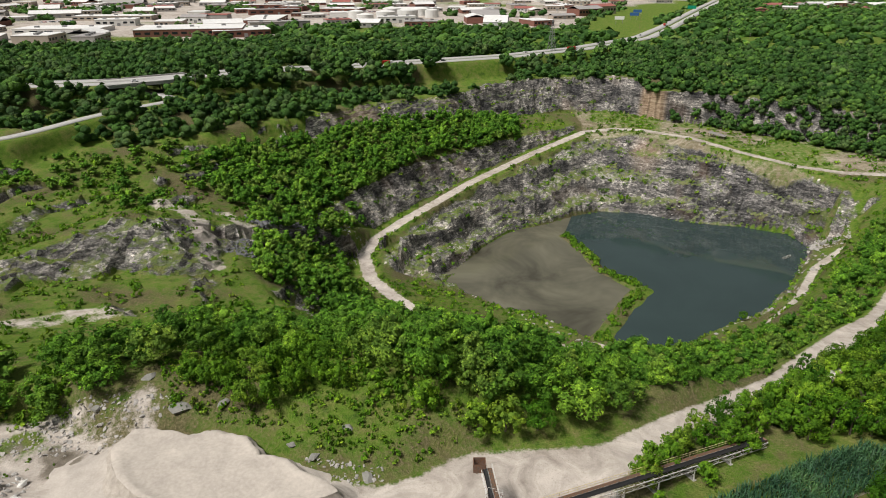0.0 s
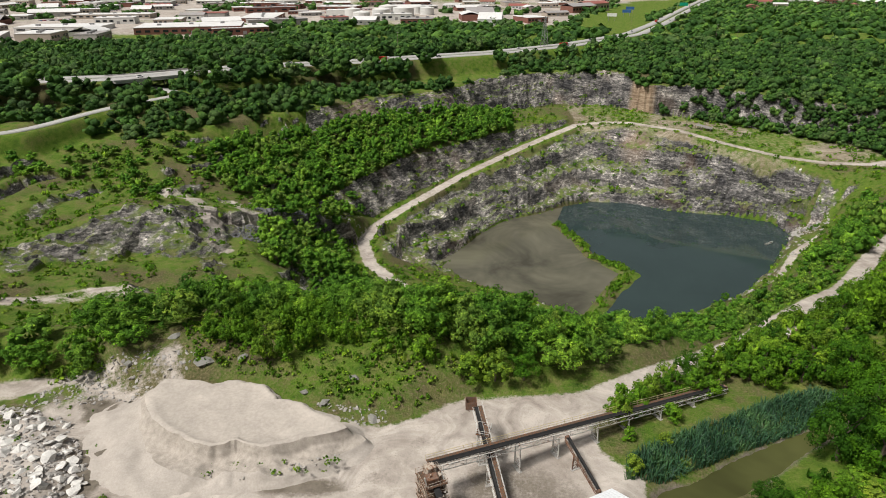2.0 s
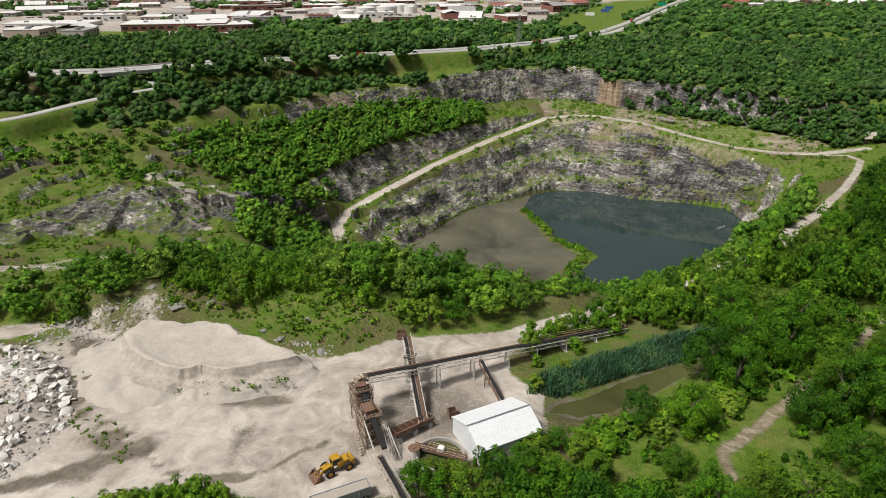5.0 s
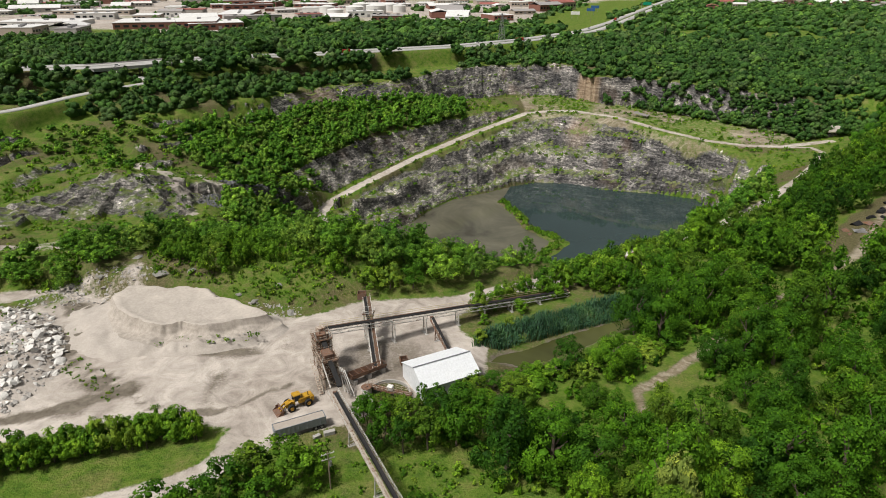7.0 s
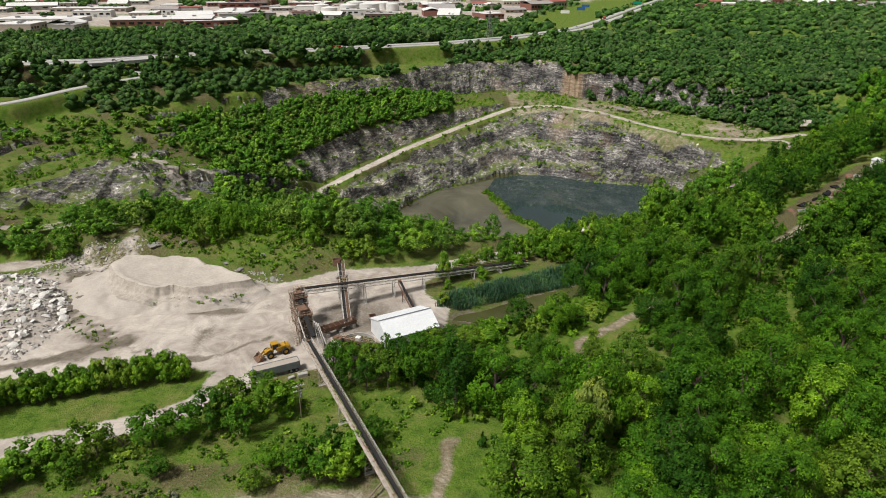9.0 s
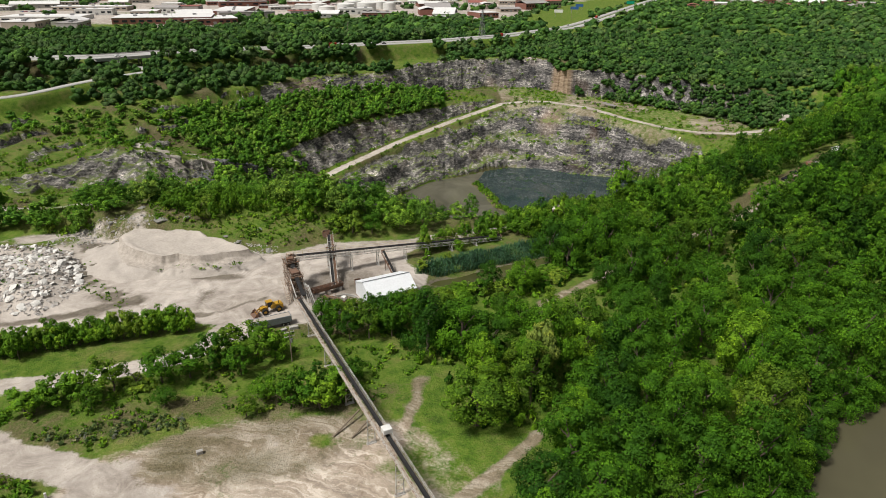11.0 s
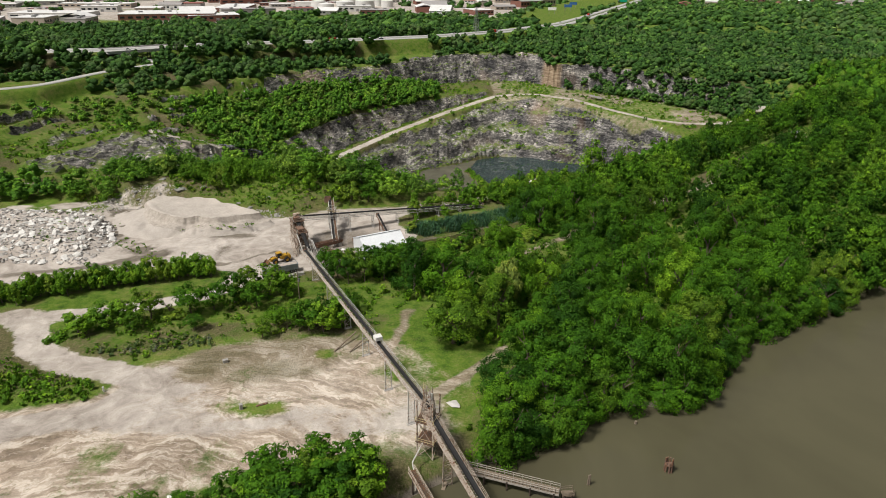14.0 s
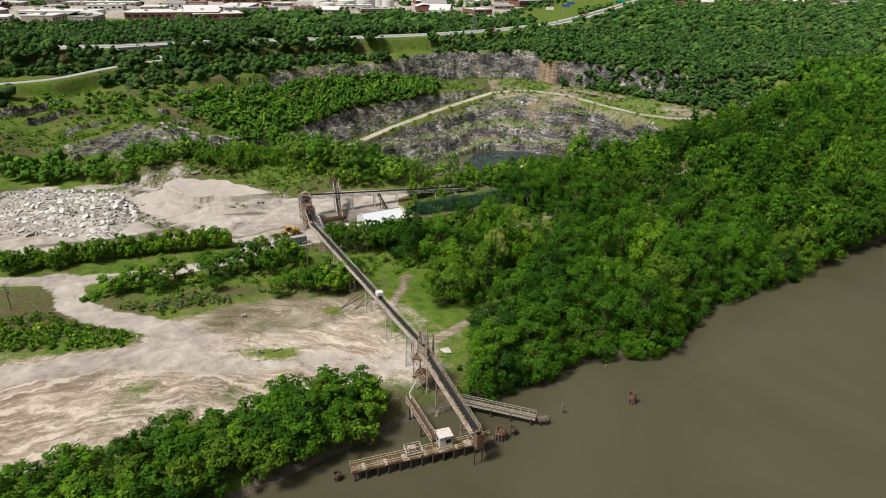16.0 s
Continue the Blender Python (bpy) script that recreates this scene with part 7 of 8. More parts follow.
def piling(x, y, count, spread_r, height, name, label, group="", mat=TIMBER_DARK):
    r = np.random.default_rng(int(abs(x * 31 + y * 17)))
    p = thing(name, pose(x, y, 0), label, "piles", group)
    for k in range(count):
        a = 6.283 * k / count
        bm = bmesh.new()
        rad = spread_r if count > 1 else 0
        tube(bm, (math.cos(a) * rad, math.sin(a) * rad, -4.2), (math.cos(a) * rad * 0.7 + r.normal() * 0.06, math.sin(a) * rad * 0.7 + r.normal() * 0.06, height * (0.7 + 0.45 * r.random())), 0.2, 9, 0.16)
        part("pile", bm, mat, p)
    if count > 3:
        bm = bmesh.new()
        tube(bm, (0, 0, height * 0.55), (0, 0, height * 0.55 + 0.2), spread_r * 0.95, 14)
        part("cable_band", bm, STEEL_RUST, p)
    return p


piling(91.7, -40.6, 7, 0.9, 3.1, "mooring_piles", "cluster of rusty leaning mooring piles in the river", "mooring piles", STEEL_RUST)
piling(74.5, -44.0, 2, 0.25, 2.6, "mooring_piles", "pair of weathered mooring piles in the river", "mooring piles", TIMBER)
piling(62.4, -51.0, 5, 0.7, 2.3, "mooring_piles", "short dark mooring piles beside the dock", "mooring piles")
piling(59.4, -52.4, 9, 1.3, 3.2, "mooring_piles", "cluster of rusty mooring piles beside the dock", "mooring piles", STEEL_RUST)
piling(25.5, -63.8, 6, 0.8, 2.0, "mooring_piles", "cluster of dark mooring piles at the end of the dock", "mooring piles")
bm = bmesh.new()
tube(bm, (89.4, -25.8, -1.5), (89.6, -25.7, 0.7), 0.3, 10)
tagged(part("stump", bm, TIMBER), "weathered stump sticking out of the river", "stump")


def dock():
    a, b = Vector((28.2, -63.6, 2.4)), Vector((57.0, -54.8, 2.4))
    d = thing("dock", Matrix.Translation(a), "narrow rusty loading dock on piles with faded yellow railings", "dock")
    u = b - a
    n = Vector((-u.y, u.x, 0)).normalized()
    r = np.random.default_rng(77)
    count = 40
    for k in range(count):
        p = u * ((k + 0.5) / count)
        bm = bmesh.new()
        box(bm, p + n * r.normal() * 0.05, (u.length / count * 0.92, 2.0, 0.14), math.degrees(math.atan2(u.y, u.x)))
        part("deck_plank", bm, (GRATING, STEEL_PINK, STEEL_RUST, TIMBER)[int(r.integers(4))], d)
    for s in (-1, 1):
        bm = bmesh.new()
        beam(bm, n * s * 0.85 - Vector((0, 0, 0.25)), u + n * s * 0.85 - Vector((0, 0, 0.25)), 0.25, 0.35)
        part("girder", bm, STEEL_RUST, d)
    for k in range(13):
        for s in (-1, 1):
            bm = bmesh.new()
            p = u * ((k + 0.3) / 13) + n * s * 0.9
            tube(bm, p - Vector((0, 0, 6.5)), p + Vector((0, 0, -0.2)), 0.22, 9)
            part("pile", bm, TIMBER_DARK, d)
    for s in (-1, 1):
        bm = bmesh.new()
        for h in (0.6, 1.15):
            beam(bm, n * s * 0.95 + Vector((0, 0, h)), u + n * s * 0.95 + Vector((0, 0, h)), 0.08)
        for k in range(20):
            p = u * (k / 19) + n * s * 0.95
            beam(bm, p, p + Vector((0, 0, 1.15)), 0.08)
        part("railing", bm, RAIL_YELLOW, d, "faded yellow railing")
    ang = math.degrees(math.atan2(u.y, u.x))
    hut = thing("control_hut", pose(47.0, -56.6, 2.5, 0, 0, ang), "small rust-stained white control hut on the dock", "hut")
    bm = bmesh.new()
    box(bm, (0, 0, 1.35), (2.8, 2.6, 2.7))
    part("wall", bm, STEEL_WHITE, hut, bevel=0.05)
    bm = bmesh.new()
    box(bm, (0, 0, 2.78), (3.1, 2.9, 0.14))
    part("roof", bm, simple("rust_stained_white_roof", (0.68, 0.63, 0.58), 0.8, 0.7, scale=0.7, rust=0.3), hut)
    for x, y, sx, sy in ((0.5, -1.33, 1.2, 0.05), (-1.43, 0.2, 0.05, 1.1)):
        bm = bmesh.new()
        box(bm, (x, y, 1.6), (sx, sy, 0.9))
        part("window", bm, GLASS, hut)
    bm = bmesh.new()
    box(bm, (0, 0, -0.1), (3.6, 3.2, 0.2))
    for x in (-1.5, 1.5):
        tube(bm, (x, 1.3, -6), (x, 1.3, 0), 0.22, 8)
    part("base_frame", bm, STEEL_RUST, hut)
    sh = thing("winch_platform", pose(40.6, -58.9, 2.5, 0, 0, ang), "railed winch platform with faded white plates on the dock", "platform")
    bm = bmesh.new()
    box(bm, (0, 0, 0.12), (3.4, 2.6, 0.2))
    part("platform", bm, GRATING, sh)
    bm = bmesh.new()
    box(bm, (-0.3, 0, 0.8), (1.8, 1.2, 1.2))
    part("winch", bm, STEEL_PINK, sh, bevel=0.1)
    bm = bmesh.new()
    ring = [(-1.7, -1.3), (1.7, -1.3), (1.7, 1.3), (-1.7, 1.3)]
    for k in range(4):
        p, q = ring[k], ring[(k + 1) % 4]
        for h in (0.7, 1.25):
            beam(bm, (*p, h), (*q, h), 0.08)
        for t in (0, 0.5):
            v = lerp((*p, 0.1), (*q, 0.1), t)
            beam(bm, v, v + Vector((0, 0, 1.2)), 0.08)
    part("railing", bm, STEEL_WHITE, sh)


dock()


def footbridge(name, a, b, width, label, mat, legs, rail):
    a, b = Vector(a), Vector(b)
    f = thing(name, Matrix.Translation(a), label, "footbridge")
    u = b - a
    n = Vector((-u.y, u.x, 0)).normalized() * width / 2
    count = max(8, round(u.length / 0.7))
    for k in range(count):
        bm = bmesh.new()
        p = u * ((k + 0.5) / count)
        beam(bm, p - n, p + n, u.length / count * 0.86, 0.09)
        part("deck_plank", bm, mat, f)
    for s in (-1, 1):
        bm = bmesh.new()
        beam(bm, n * s - Vector((0, 0, 0.25)), u + n * s - Vector((0, 0, 0.25)), 0.15, 0.4)
        for h in (0.6, 1.1):
            beam(bm, n * s + Vector((0, 0, h)), u + n * s + Vector((0, 0, h)), 0.09)
        m = round(u.length / 1.8)
        for k in range(m + 1):
            p = u * (k / m) + n * s
            beam(bm, p - Vector((0, 0, 0.2)), p + Vector((0, 0, 1.1)), 0.08)
        part("railing", bm, rail, f)
    for t in legs:
        for s in (-1, 1):
            bm = bmesh.new()
            p = u * t + n * s
            tube(bm, p - Vector((0, 0, a.z + p.z + 4)), p + Vector((0, 0, -0.1)), 0.18, 8)
            part("pile", bm, TIMBER_DARK, f)


footbridge("pier", (50.5, -41.5, 2.4), (67.8, -47.6, 2.0), 1.7, "weathered grey timber pier with railings over the river", TIMBER, (0.2, 0.45, 0.7, 0.95), simple("weathered_grey_rail", (0.42, 0.38, 0.33), 0.7))
footbridge("pier_end", (68.2, -47.7, 1.6), (70.6, -47.4, 1.5), 1.2, "broken weathered end of the timber pier", TIMBER, (0.2, 0.8), TIMBER)
footbridge("gangway", (39.4, -43.6, 4.2), (45.0, -56.2, 3.2), 1.3, "steep rusty gangway from the bank to the control hut", GRATING, (0.15, 0.6), STEEL_PINK)
bm = bmesh.new()
tube(bm, (41.6, -38.5, 6.5), (39.6, -42.0, 4.8), 0.14, 8)
tube(bm, (39.6, -42.0, 4.8), (40.0, -44.5, 3.6), 0.14, 8)
tube(bm, (40.0, -44.5, 3.6), (40.2, -45.0, 0.4), 0.14, 8)
tagged(part("water_pipe", bm, STEEL_WHITE), "bent pale pipe between the transfer tower and gangway", "pipe")
for x0, y0, x1, y1 in ((44.5, -47, 46.2, -43), (46.0, -46.2, 47.2, -44.6)):
    bm = bmesh.new()
    beam(bm, (x0, y0, gz(x0, y0) + 0.2), (x1, y1, gz(x1, y1) + 0.9), 0.7, 0.25)
    tagged(part("timber_beam", bm, TIMBER), "broken timber beam lying on the river bank", "timber", "timber beams")
bm = bmesh.new()
me = hull_rock(np.random.default_rng(9), 0.25, 26)
bm.free()
me.materials.append(simple("pale_ash", (0.55, 0.52, 0.49), 0.85, 0.95))
o = tagged(new("stone_dust_heap", me), "small pale heap of stone dust on the grass", "heap")
o.matrix_basis = Matrix.Translation((48.6, -20.6, gz(48.6, -20.6) + 0.1)) @ pose(0, 0, 0, 0, 0, -40) @ Matrix.Diagonal((2.4, 1.2, 2.4, 1))


# rusty crusher frame left among the young trees
wreck = thing("abandoned_screen", pose(89, 126, gz(89, 126), 0, 0, 35), "rusty abandoned screening frame among young trees", "machine")
for x, y in ((-2.4, -1.3), (2.4, -1.3), (2.4, 1.3), (-2.4, 1.3)):
    bm = bmesh.new()
    beam(bm, (x, y, -0.3), (x * 0.9, y, 5.0), 0.28)
    part("leg", bm, STEEL_RUST, wreck)
for y in (-1.3, 1.3):
    bm = bmesh.new()
    beam(bm, (-3.4, y, 4.4), (3.4, y, 6.4), 0.4)
    part("side_beam", bm, STEEL_PINK, wreck)
bm = bmesh.new()
plate(bm, [(-3.2, -1.2, 4.6), (3.2, -1.2, 6.5), (3.2, 1.2, 6.5), (-3.2, 1.2, 4.6)], 0.2)
part("deck", bm, STEEL_WHITE, wreck, "pale weathered sloping deck")
for z in (1.6, 3.4):
    bm = bmesh.new()
    beam(bm, (-2.4, -1.3, z), (2.4, -1.3, z + 0.8), 0.16)
    part("brace", bm, STEEL_RUST, wreck)


# ---- roads with their own surface ----
def ribbon(name, line, half, lift, mat, label, category="road", skip=None):
    pts = [Vector(p) for p in line]
    rows = []
    for a, b in zip(pts[:-1], pts[1:]):
        n = max(1, int((b - a).length / 6))
        rows += [a + (b - a) * (k / n) for k in range(n)]
    rows.append(pts[-1])
    for _ in range(10):
        rows = [rows[0]] + [(p + q * 2 + s) / 4 for p, q, s in zip(rows[:-2], rows[1:-1], rows[2:])] + [rows[-1]]
    v = []
    for k, p in enumerate(rows):
        d = rows[min(k + 1, len(rows) - 1)] - rows[max(k - 1, 0)]
        n = Vector((-d.y, d.x, 0)).normalized() * half
        for q in (p - n, p + n):
            v += [(q.x, q.y, p.z + lift), (q.x, q.y, p.z + lift - 0.6)]
    i = np.arange(len(rows) - 1) * 4
    f = np.concatenate([np.stack([i, i + 4, i + 6, i + 2], -1), np.stack([i + 1, i + 5, i + 4, i], -1), np.stack([i + 2, i + 6, i + 7, i + 3], -1)])
    return tagged(new(name, np_mesh(name, np.array(v), f, mat, True)), label, category, kind="structure"), rows


def shifted(line, off):
    pts = [Vector(p) for p in line]
    out = []
    for k, p in enumerate(pts):
        d = pts[min(k + 1, len(pts) - 1)] - pts[max(k - 1, 0)]
        n = Vector((-d.y, d.x, 0)).normalized() * off
        out.append(tuple(p + n))
    return out


ribbon("highway_lanes", shifted(HIGHWAY, -8), 6.2, 0.05, CONCRETE_ROAD, "pale concrete lanes of the highway", "highway")
ribbon("highway_lanes", shifted(HIGHWAY, 8), 6.2, 0.05, CONCRETE_ROAD, "pale concrete lanes of the highway", "highway")
ribbon("frontage_road", FRONTAGE, 4.0, 0.05, CONCRETE_ROAD, "pale side road that passes under the highway", "road")


def overpass():
    b = thing("overpass", pose(-209, 470, 21.6, 0, 0, 37), "concrete highway overpass on dark piers above the side road", "bridge")
    bm = bmesh.new()
    box(bm, (0, 0, -0.75), (58, 30, 1.3))
    part("deck", bm, CONCRETE_ROAD, b)
    for y in (-15, 15):
        bm = bmesh.new()
        box(bm, (0, y, 0.45), (60, 0.4, 1.1))
        part("parapet", bm, simple("pale_parapet", (0.5, 0.48, 0.45)), b, "pale concrete parapet")
    for x in (-12, 10):
        for y in (-12, -4, 4, 12):
            bm = bmesh.new()
            tube(bm, (x, y, -9), (x, y, -1.4), 0.6, 12)
            part("pier", bm, CONCRETE, b)
        bm = bmesh.new()
        box(bm, (x, 0, -1.9), (1.4, 28, 1.1))
        part("pier_cap", bm, CONCRETE, b)


overpass()


def car(x, y, z, turn, paint, label, truck=False):
    c = thing("truck" if truck else "car", pose(x, y, z, 0, 0, turn), label, "truck" if truck else "car", "vehicles on the highway")
    bm = bmesh.new()
    if truck:
        box(bm, (-1.5, 0, 2.1), (11, 2.5, 2.8))
        part("trailer_body", bm, paint, c, bevel=0.06)
        bm = bmesh.new()
        box(bm, (5.6, 0, 1.7), (2.4, 2.4, 2.6))
        part("cab", bm, WHITE, c, bevel=0.2)
        xs = (-5.5, -4.2, 3.6, 6.0)
    else:
        box(bm, (0, 0, 0.72), (4.6, 1.85, 0.75))
        part("body", bm, paint, c, bevel=0.18)
        bm = bmesh.new()
        box(bm, (-0.2, 0, 1.3), (2.4, 1.6, 0.6))
        part("cabin", bm, GLASS, c, bevel=0.2)
        xs = (-1.4, 1.4)
    for wx in xs:
        for wy in (-0.85, 0.85):
            bm = bmesh.new()
            rr = 0.5 if truck else 0.33
            tube(bm, (wx, wy - 0.12, rr), (wx, wy + 0.12, rr), rr, 12)
            part("wheel", bm, TYRE, c)


paints = [simple("white_car_paint", (0.75, 0.75, 0.74), 0.95, 0.3), simple("red_car_paint", (0.45, 0.03, 0.02), 0.95, 0.3), simple("dark_car_paint", (0.04, 0.045, 0.05), 0.95, 0.3), simple("silver_car_paint", (0.4, 0.41, 0.42), 0.95, 0.3, 0.4)]
r = np.random.default_rng(501)
hw = [Vector(p) for p in HIGHWAY]
for k, (seg, t, off, kind) in enumerate(((3, 0.2, -8, 0), (5, 0.5, 8, 3), (6, 0.6, -8, 1), (7, 0.3, -8, 2), (8, 0.3, 8, 0), (8, 0.8, -6, 1), (9, 0.35, 8, 2), (9, 0.6, -9, 0), (10, 0.15, 8, 3), (10, 0.4, -8, 0), (11, 0.06, 7, 1), (11, 0.12, -8, 0))):
    if seg + 1 >= len(hw):
        continue
    d = hw[seg + 1] - hw[seg]
    p = hw[seg] + d * t + Vector((-d.y, d.x, 0)).normalized() * off
    car(p.x, p.y, p.z + 0.06, math.degrees(math.atan2(d.y, d.x)), paints[kind], ("white car", "red lorry", "dark car", "silver car")[kind] + " on the pale highway", truck=kind == 1)


# ---- masts, poles and signs on the plateau ----
def pylon(x, y, height):
    z0 = gz(x, y)
    p = thing("lattice_pylon", pose(x, y, z0, 0, 0, 30), "grey steel lattice power pylon among trees", "pylon")
    bm = bmesh.new()
    for sx, sy in ((-1, -1), (1, -1), (1, 1), (-1, 1)):
        beam(bm, (sx * 3, sy * 3, -0.5), (sx * 0.5, sy * 0.5, height), 0.3)
    part("legs", bm, STEEL_GREY, p)
    bm = bmesh.new()
    for k in range(8):
        u, v = k / 8, (k + 1) / 8
        a, b = 3 - 2.5 * u, 3 - 2.5 * v
        ring, ring2 = [(-a, -a), (a, -a), (a, a), (-a, a)], [(-b, -b), (b, -b), (b, b), (-b, b)]
        for j in range(4):
            beam(bm, (*ring[j], height * u), (*ring2[(j + 1) % 4], height * v), 0.16)
            beam(bm, (*ring2[j], height * v), (*ring2[(j + 1) % 4], height * v), 0.16)
    part("lattice", bm, STEEL_GREY, p)
    for h in (0.72, 0.84, 0.96):
        bm = bmesh.new()
        beam(bm, (-4.5, 0, height * h), (4.5, 0, height * h), 0.3)
        part("crossarm", bm, STEEL_GREY, p)


pylon(111, 693, 30)
for x, y, h in ((-168, 449, 17), (-38, 612, 22), (272, 948, 26), (321, 767, 24), (338, 750, 22), (-250, 700, 24), (120, 960, 24)):
    utility_pole(x, y, h, "tall grey pole standing among the plateau trees", arms=1)
for x, y, h, turn, mat, label in ((281, 1096, 9, -15, WHITE, "white roadside billboard on posts beside the highway"), (330, 1190, 9, -10, BLUE, "blue roadside billboard on posts beside the highway"), (357, 1268, 9, -10, BLUE, "blue roadside billboard on posts beside the highway")):
    b = thing("billboard", pose(x, y, gz(x, y), 0, 0, turn), label, "billboard", "billboards")
    bm = bmesh.new()
    box(bm, (0, 0, h), (15, 0.6, 5))
    part("panel", bm, mat, b)
    for k in (-5, 5):
        bm = bmesh.new()
        tube(bm, (k, 0.5, -0.5), (k, 0.5, h), 0.35, 10)
        part("post", bm, STEEL_GREY, b)
gantry = thing("highway_sign", pose(480, 1335, 12, 0, 0, -25), "green highway sign on a steel gantry", "road sign")
bm = bmesh.new()
box(bm, (0, 0, 9), (16, 0.3, 6))
part("sign_panel", bm, simple("green_sign_paint", (0.0, 0.22, 0.12), 0.95, 0.5), gantry)
bm = bmesh.new()
for x in (-11, 11):
    tube(bm, (x, 0.4, -0.5), (x, 0.4, 9.5), 0.35, 10)
beam(bm, (-11, 0.4, 9.4), (11, 0.4, 9.4), 0.5)
part("gantry_frame", bm, STEEL_GREY, gantry)


# ---- the town ----
def hall(x, y, w, d, h, turn, wall, roof, label, bays=6, pitched=False, group="town buildings"):
    """A long low industrial building with wall, roof, windows and a loading door."""
    z0 = gz(x, y)
    b = thing("industrial_building", pose(x, y, z0, 0, 0, turn), label, "building", group)
    bm = bmesh.new()
    box(bm, (0, 0, h / 2 - 0.4), (w, d, h + 0.8))
    part("wall", bm, wall, b)
    bm = bmesh.new()
    if pitched:
        plate(bm, [(-w / 2 - 0.5, -d / 2 - 0.5, h), (w / 2 + 0.5, -d / 2 - 0.5, h), (w / 2 + 0.5, 0, h + d * 0.14), (-w / 2 - 0.5, 0, h + d * 0.14)], 0.3)
        plate(bm, [(-w / 2 - 0.5, 0, h + d * 0.14), (w / 2 + 0.5, 0, h + d * 0.14), (w / 2 + 0.5, d / 2 + 0.5, h), (-w / 2 - 0.5, d / 2 + 0.5, h)], 0.3)
    else:
        box(bm, (0, 0, h + 0.3), (w + 0.6, d + 0.6, 0.6))
    part("roof", bm, roof, b)
    for k in range(bays):
        bm = bmesh.new()
        cx = -w / 2 + w * (k + 0.5) / bays
        if k == bays // 2:
            box(bm, (cx, -d / 2 - 0.05, 2.2), (4.5, 0.2, 4.4))
            part("loading_door", bm, STEEL_GREY, b)
        else:
            box(bm, (cx, -d / 2 - 0.05, h * 0.55), (w / bays * 0.6, 0.2, h * 0.3))
            part("window", bm, GLASS, b)
    if w > 40 and not pitched:
        for k in range(3):
            bm = bmesh.new()
            box(bm, (-w * 0.3 + w * 0.3 * k, d * 0.1 * (k - 1), h + 1.5), (5, 4, 2.2))
            part("roof_unit", bm, STEEL_GREY, b)
    return b


hall(-322, 878, 128, 72, 9, 12, BRICK, PALE_ROOF, "broad red-brick factory with a white flat roof", 12)
hall(-262, 880, 70, 60, 8, 22, BRICK, PALE_ROOF, "red-brick factory wing with a pale flat roof", 8)
hall(-560, 1180, 130, 40, 7, 4, TAN_WALL, PALE_ROOF, "long warehouse with a pale roof beyond car parks", 12)
hall(265, 1290, 60, 34, 12, 32, BRICK, GREY_ROOF, "red-brick mill building beside the highway field", 8, True)
hall(300, 1330, 60, 30, 14, 32, TAN_WALL, RED_ROOF, "mill building with a faded red pitched roof", 8, True)
hall(205, 1190, 44, 20, 6, 20, TAN_WALL, GREY_ROOF, "low grey-roofed shed beside the mill yard", 5, True)
r = np.random.default_rng(601)
walls, roofs = (BRICK, TAN_WALL, WHITE, CONCRETE), (PALE_ROOF, PALE_ROOF, PALE_ROOF, RED_ROOF, GREY_ROOF)
placed = [(-322, 878, 90), (-262, 880, 60), (-560, 1180, 80), (265, 1290, 50), (300, 1330, 50), (205, 1190, 30), (-80, 1160, 85)]
n = 0
for _ in range(4000):
    y = 760 + 1250 * r.random()
    x = r.uniform(-0.8, 0.6) * y
    w, d = 35 + 95 * r.random() ** 2, 20 + 40 * r.random()
    px, py = np.array([x]), np.array([y])
    if signed(px, py, TOWN)[0] < 25 or along(px, py, HIGHWAY)[0][0] < 70:
        continue
    if min(math.hypot(x - a, y - b) - c for a, b, c in placed) < max(w, d) * 0.6:
        continue
    placed.append((x, y, max(w, d) * 0.6))
    ri = int(r.integers(5))
    hall(x, y, w, d, 5 + 5 * r.random(), float(r.choice([4, 12, -8, 94, 22])), walls[int(r.integers(4))], roofs[ri], ("low town building with a pale flat roof", "low town building with a whitish roof", "wide warehouse with a pale roof", "town building with a faded red roof", "low town building with a grey roof")[ri], 6, r.random() < 0.3)
    n += 1
    if n >= 150:
        break
# brick houses beyond the wood
for k in range(22):
    y = 1330 + 260 * r.random()
    x = y * (0.46 + 0.3 * k / 22)
    hall(x, y, 26 + 30 * r.random(), 16 + 10 * r.random(), 7 + 3 * r.random(), float(r.choice([-20, 70, -5])), (BRICK, TAN_WALL)[int(r.integers(2))], (GREY_ROOF, PALE_ROOF, RED_ROOF)[int(r.integers(3))], "red-brick town house beyond the wood", 6, True, "brick houses")


def storage_tank(x, y, rad, h):
    t = thing("storage_tank", pose(x, y, gz(x, y)), "white cylindrical storage tank in the town", "storage tank", "storage tanks")
    bm = bmesh.new()
    tube(bm, (0, 0, -0.3), (0, 0, h), rad, 28)
    part("shell", bm, WHITE, t)
    bm = bmesh.new()
    tube(bm, (0, 0, h), (0, 0, h + rad * 0.18), rad, 28, rad * 0.1)
    part("tank_roof", bm, WHITE, t)


for x, y, rad, h in ((-128, 1130, 14, 10), (-96, 1150, 16, 13), (-60, 1165, 18, 14), (-150, 1190, 14, 12), (-20, 1200, 12, 12), (-90, 1210, 16, 15), (-40, 1240, 14, 12)):
    storage_tank(x, y, rad, h)
hall(-75, 1105, 60, 24, 9, 10, WHITE, PALE_ROOF, "white works building in front of the storage tanks", 6)

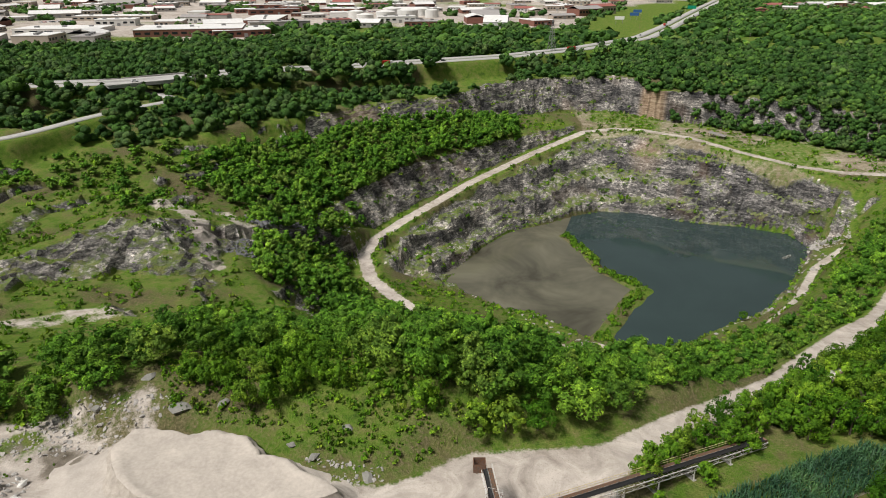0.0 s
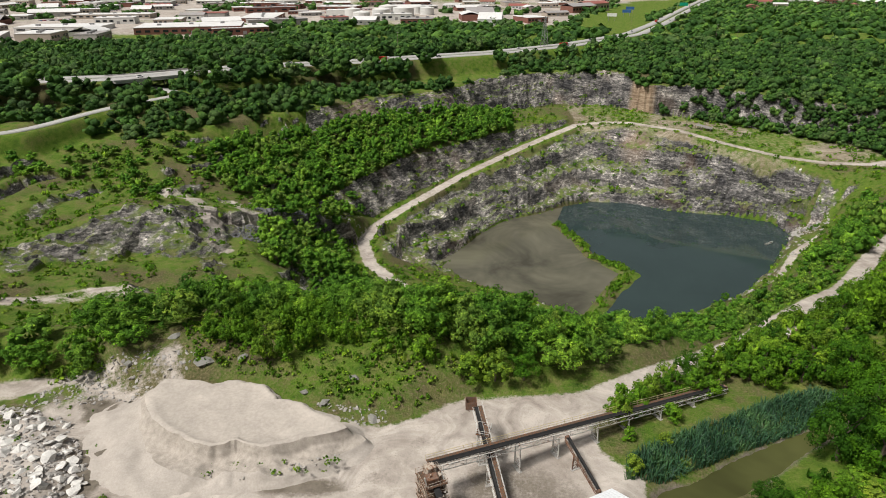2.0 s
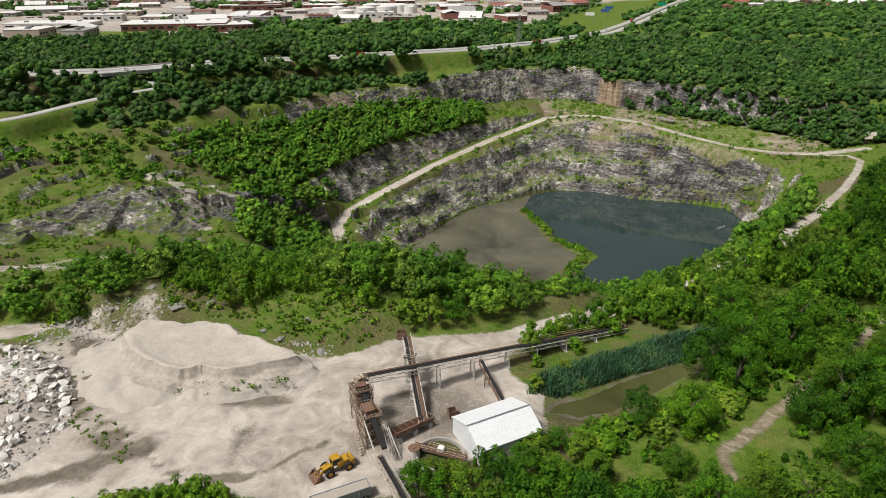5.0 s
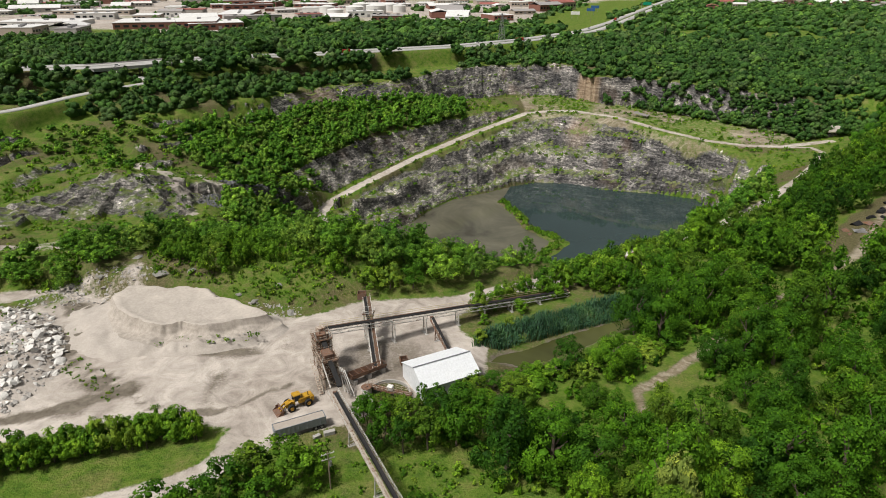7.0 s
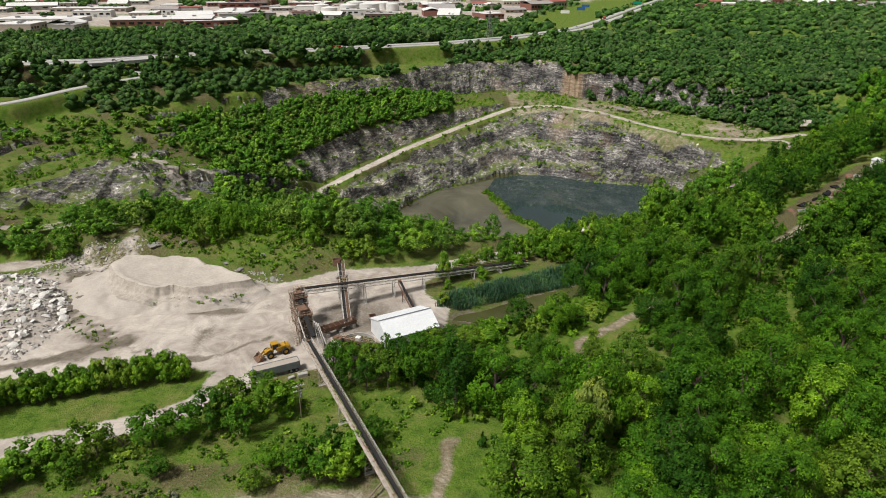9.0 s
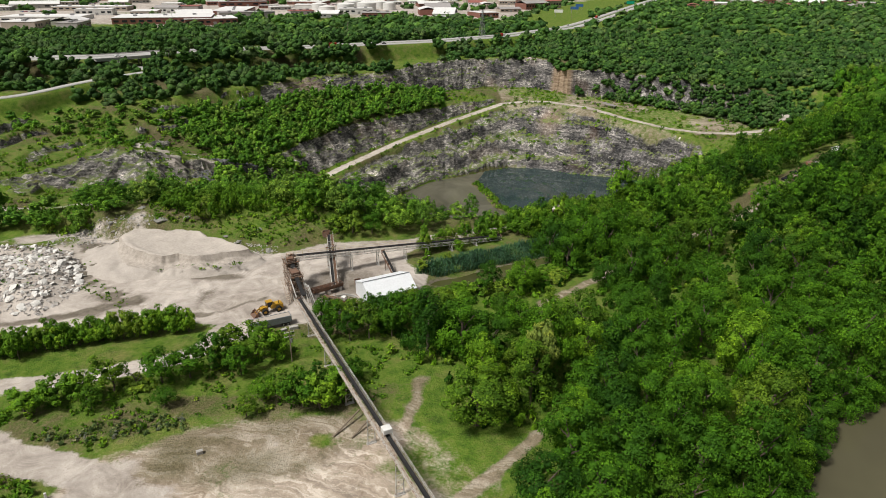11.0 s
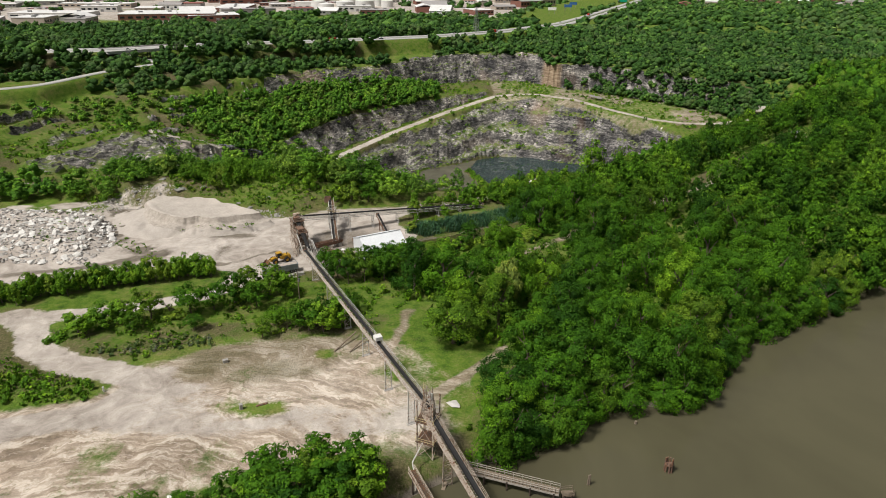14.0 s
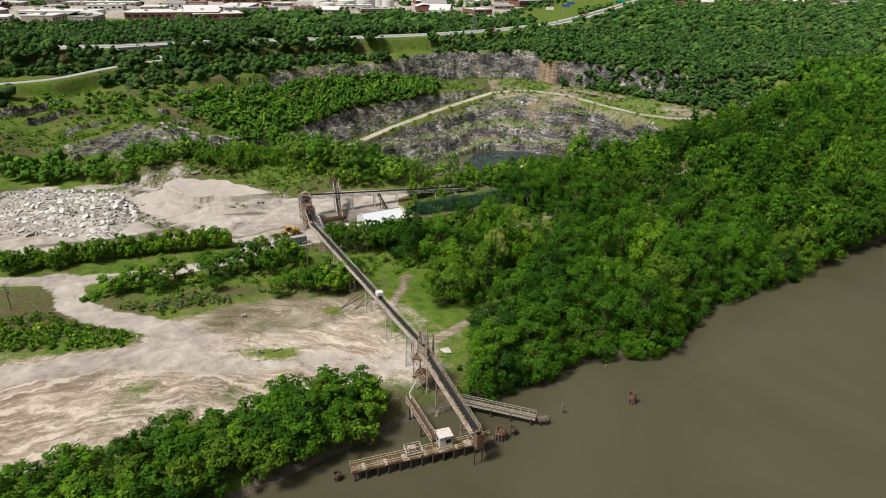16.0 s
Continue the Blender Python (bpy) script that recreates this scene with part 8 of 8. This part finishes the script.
# parked cars in the town's lots, too small to part
r = np.random.default_rng(701)
cv, cf, ct, at = [], [], [], 0
unit = np.array([(sx * 2.3, sy * 0.9, z) for z in (0.2, 0.95) for sx, sy in ((-1, -1), (1, -1), (1, 1), (-1, 1))] + [(sx * 1.2 - 0.2, sy * 0.75, 1.5) for sx, sy in ((-1, -1), (1, -1), (1, 1), (-1, 1))])
quad = np.array([(3, 2, 1, 0), (0, 1, 5, 4), (1, 2, 6, 5), (2, 3, 7, 6), (3, 0, 4, 7), (4, 5, 9, 8), (5, 6, 10, 9), (6, 7, 11, 10), (7, 4, 8, 11), (8, 9, 10, 11)])
for lot in range(16):
    y = 950 + 700 * r.random()
    x = r.uniform(-0.62, -0.05) * y
    for k in range(60):
        px, py = x + (k % 15) * 3.2, y + (k // 15) * 9
        if r.random() < 0.6:
            cv.append(unit + np.array([px, py, gz(px, py)]))
            cf.append(quad + at)
            ct.append(np.full(12, r.random()))
            at += 12
m, nn, ll, bb = material("parked_car_paint", 0.35)
ll.new(ramp(nn, ll, attr(nn, "tint"), [(0.1, (0.03, 0.03, 0.035)), (0.4, (0.3, 0.3, 0.3)), (0.6, (0.7, 0.7, 0.7)), (0.8, (0.3, 0.03, 0.03)), (0.95, (0.04, 0.08, 0.2))]), bb.inputs["Base Color"])
tagged(new("parked_cars", np_mesh("parked_cars", np.concatenate(cv), np.concatenate(cf), m, False, (("tint", np.concatenate(ct)),))), "rows of small parked cars in town car parks", "cars", kind="stuff")

# ---- scrap yard in the wood, the ruin, boats and the pump post ----
scrap_shed = thing("scrap_shed", pose(254, 212, gz(254, 212), 0, 0, 35), "small white shed with a flat black panel for the unlit doorway in the scrap yard", "shed")
bm = bmesh.new()
box(bm, (0, 0, 1.7), (6, 4.5, 3.6))
part("wall", bm, WHITE, scrap_shed)
bm = bmesh.new()
plate(bm, [(-3.3, -2.6, 3.5), (3.3, -2.6, 3.5), (3.3, 2.6, 4.3), (-3.3, 2.6, 4.3)], 0.2)
part("roof", bm, WHITE_ROOF, scrap_shed)
# no opening here: a black panel carries the doorway's shade as colour
bm = bmesh.new()
box(bm, (-0.6, -2.27, 1.4), (2.4, 0.08, 2.6))
part("doorway", bm, DARK, scrap_shed, "flat black panel for the unlit doorway")
r = np.random.default_rng(801)
for k in range(26):
    t = r.random()
    x, y = 180 + 66 * t + r.normal() * 3, 149 + 58 * t + r.normal() * 3
    s = 0.8 + 1.5 * r.random()
    me = hull_rock(r, 0.6, 12)
    me.materials.append((STEEL_RUST, DARK, ORANGE, STEEL_GREY)[int(r.choice([0, 0, 0, 1, 1, 3]))])
    o = tagged(new("scrap_heap", me), "heap of dark rusty scrap metal on the yard", "scrap heap", "scrap heaps")
    o.matrix_basis = Matrix.Translation((x, y, gz(x, y) + 0.25 * s)) @ pose(0, 0, 0, 0, 0, r.random() * 360) @ Matrix.Diagonal((s * 1.5, s, s, 1))

ruin = thing("ruined_shed", pose(219, 513, gz(219, 513), 0, 0, -40), "grey ruined timber shed on the quarry bench", "shed")
for k in range(7):
    bm = bmesh.new()
    beam(bm, (-6 + 2 * k, -2.5, -0.3), (-6 + 2 * k, -2.5, 3.4 - 0.2 * k), 0.35)
    beam(bm, (-6 + 2 * k, 2.5, -0.3), (-6 + 2 * k, 2.5, 3.8 - 0.25 * k), 0.35)
    part("post", bm, TIMBER, ruin)
for k in range(9):
    bm = bmesh.new()
    plate(bm, [(-6.6 + 1.5 * k, -3, 3.4 - 0.17 * k), (-5.2 + 1.5 * k, -3, 3.3 - 0.17 * k), (-5.2 + 1.5 * k, 3, 3.8 - 0.2 * k), (-6.6 + 1.5 * k, 3, 3.9 - 0.2 * k)], 0.12)
    part("roof_board", bm, simple("grey_roof_board", (0.3, 0.28, 0.26)) if k == 0 else bpy.data.materials["grey_roof_board"], ruin)
utility_pole(207, 521, 8, "pale timber post on the quarry bench", arms=1)
for x, y, turn in ((219.2, 380.6, 30), (223.0, 383.2, 40)):
    b = thing("boat", pose(x, y, POND_Z + 0.05, 0, 0, turn), "small white boat floating on the quarry pond", "boat", "boats")
    bm = bmesh.new()
    prof = [(-2.2, 0.9), (1.0, 0.95), (2.6, 0.05), (2.6, -0.05), (1.0, -0.95), (-2.2, -0.9)]
    top = [bm.verts.new((x_, y_, 0.65)) for x_, y_ in prof]
    low = [bm.verts.new((x_ * 0.85, y_ * 0.7, -0.2)) for x_, y_ in prof]
    bm.faces.new(low[::-1])
    for k in range(6):
        bm.faces.new((low[k], low[(k + 1) % 6], top[(k + 1) % 6], top[k]))
    bmesh.ops.solidify(bm, geom=list(bm.faces), thickness=0.08)
    part("hull", bm, WHITE, b)
    for s in (-1.2, 0.4):
        bm = bmesh.new()
        box(bm, (s, 0, 0.45), (0.35, 1.5, 0.06))
        part("bench", bm, TIMBER, b)
me = hull_rock(np.random.default_rng(12), 0.45, 30)
me.materials.append(SAND)
o = tagged(new("stone_heap", me), "pale heap of crushed stone on the quarry bench", "heap")
o.matrix_basis = Matrix.Translation((352, 440, gz(352, 440))) @ Matrix.Diagonal((9, 6, 8, 1))
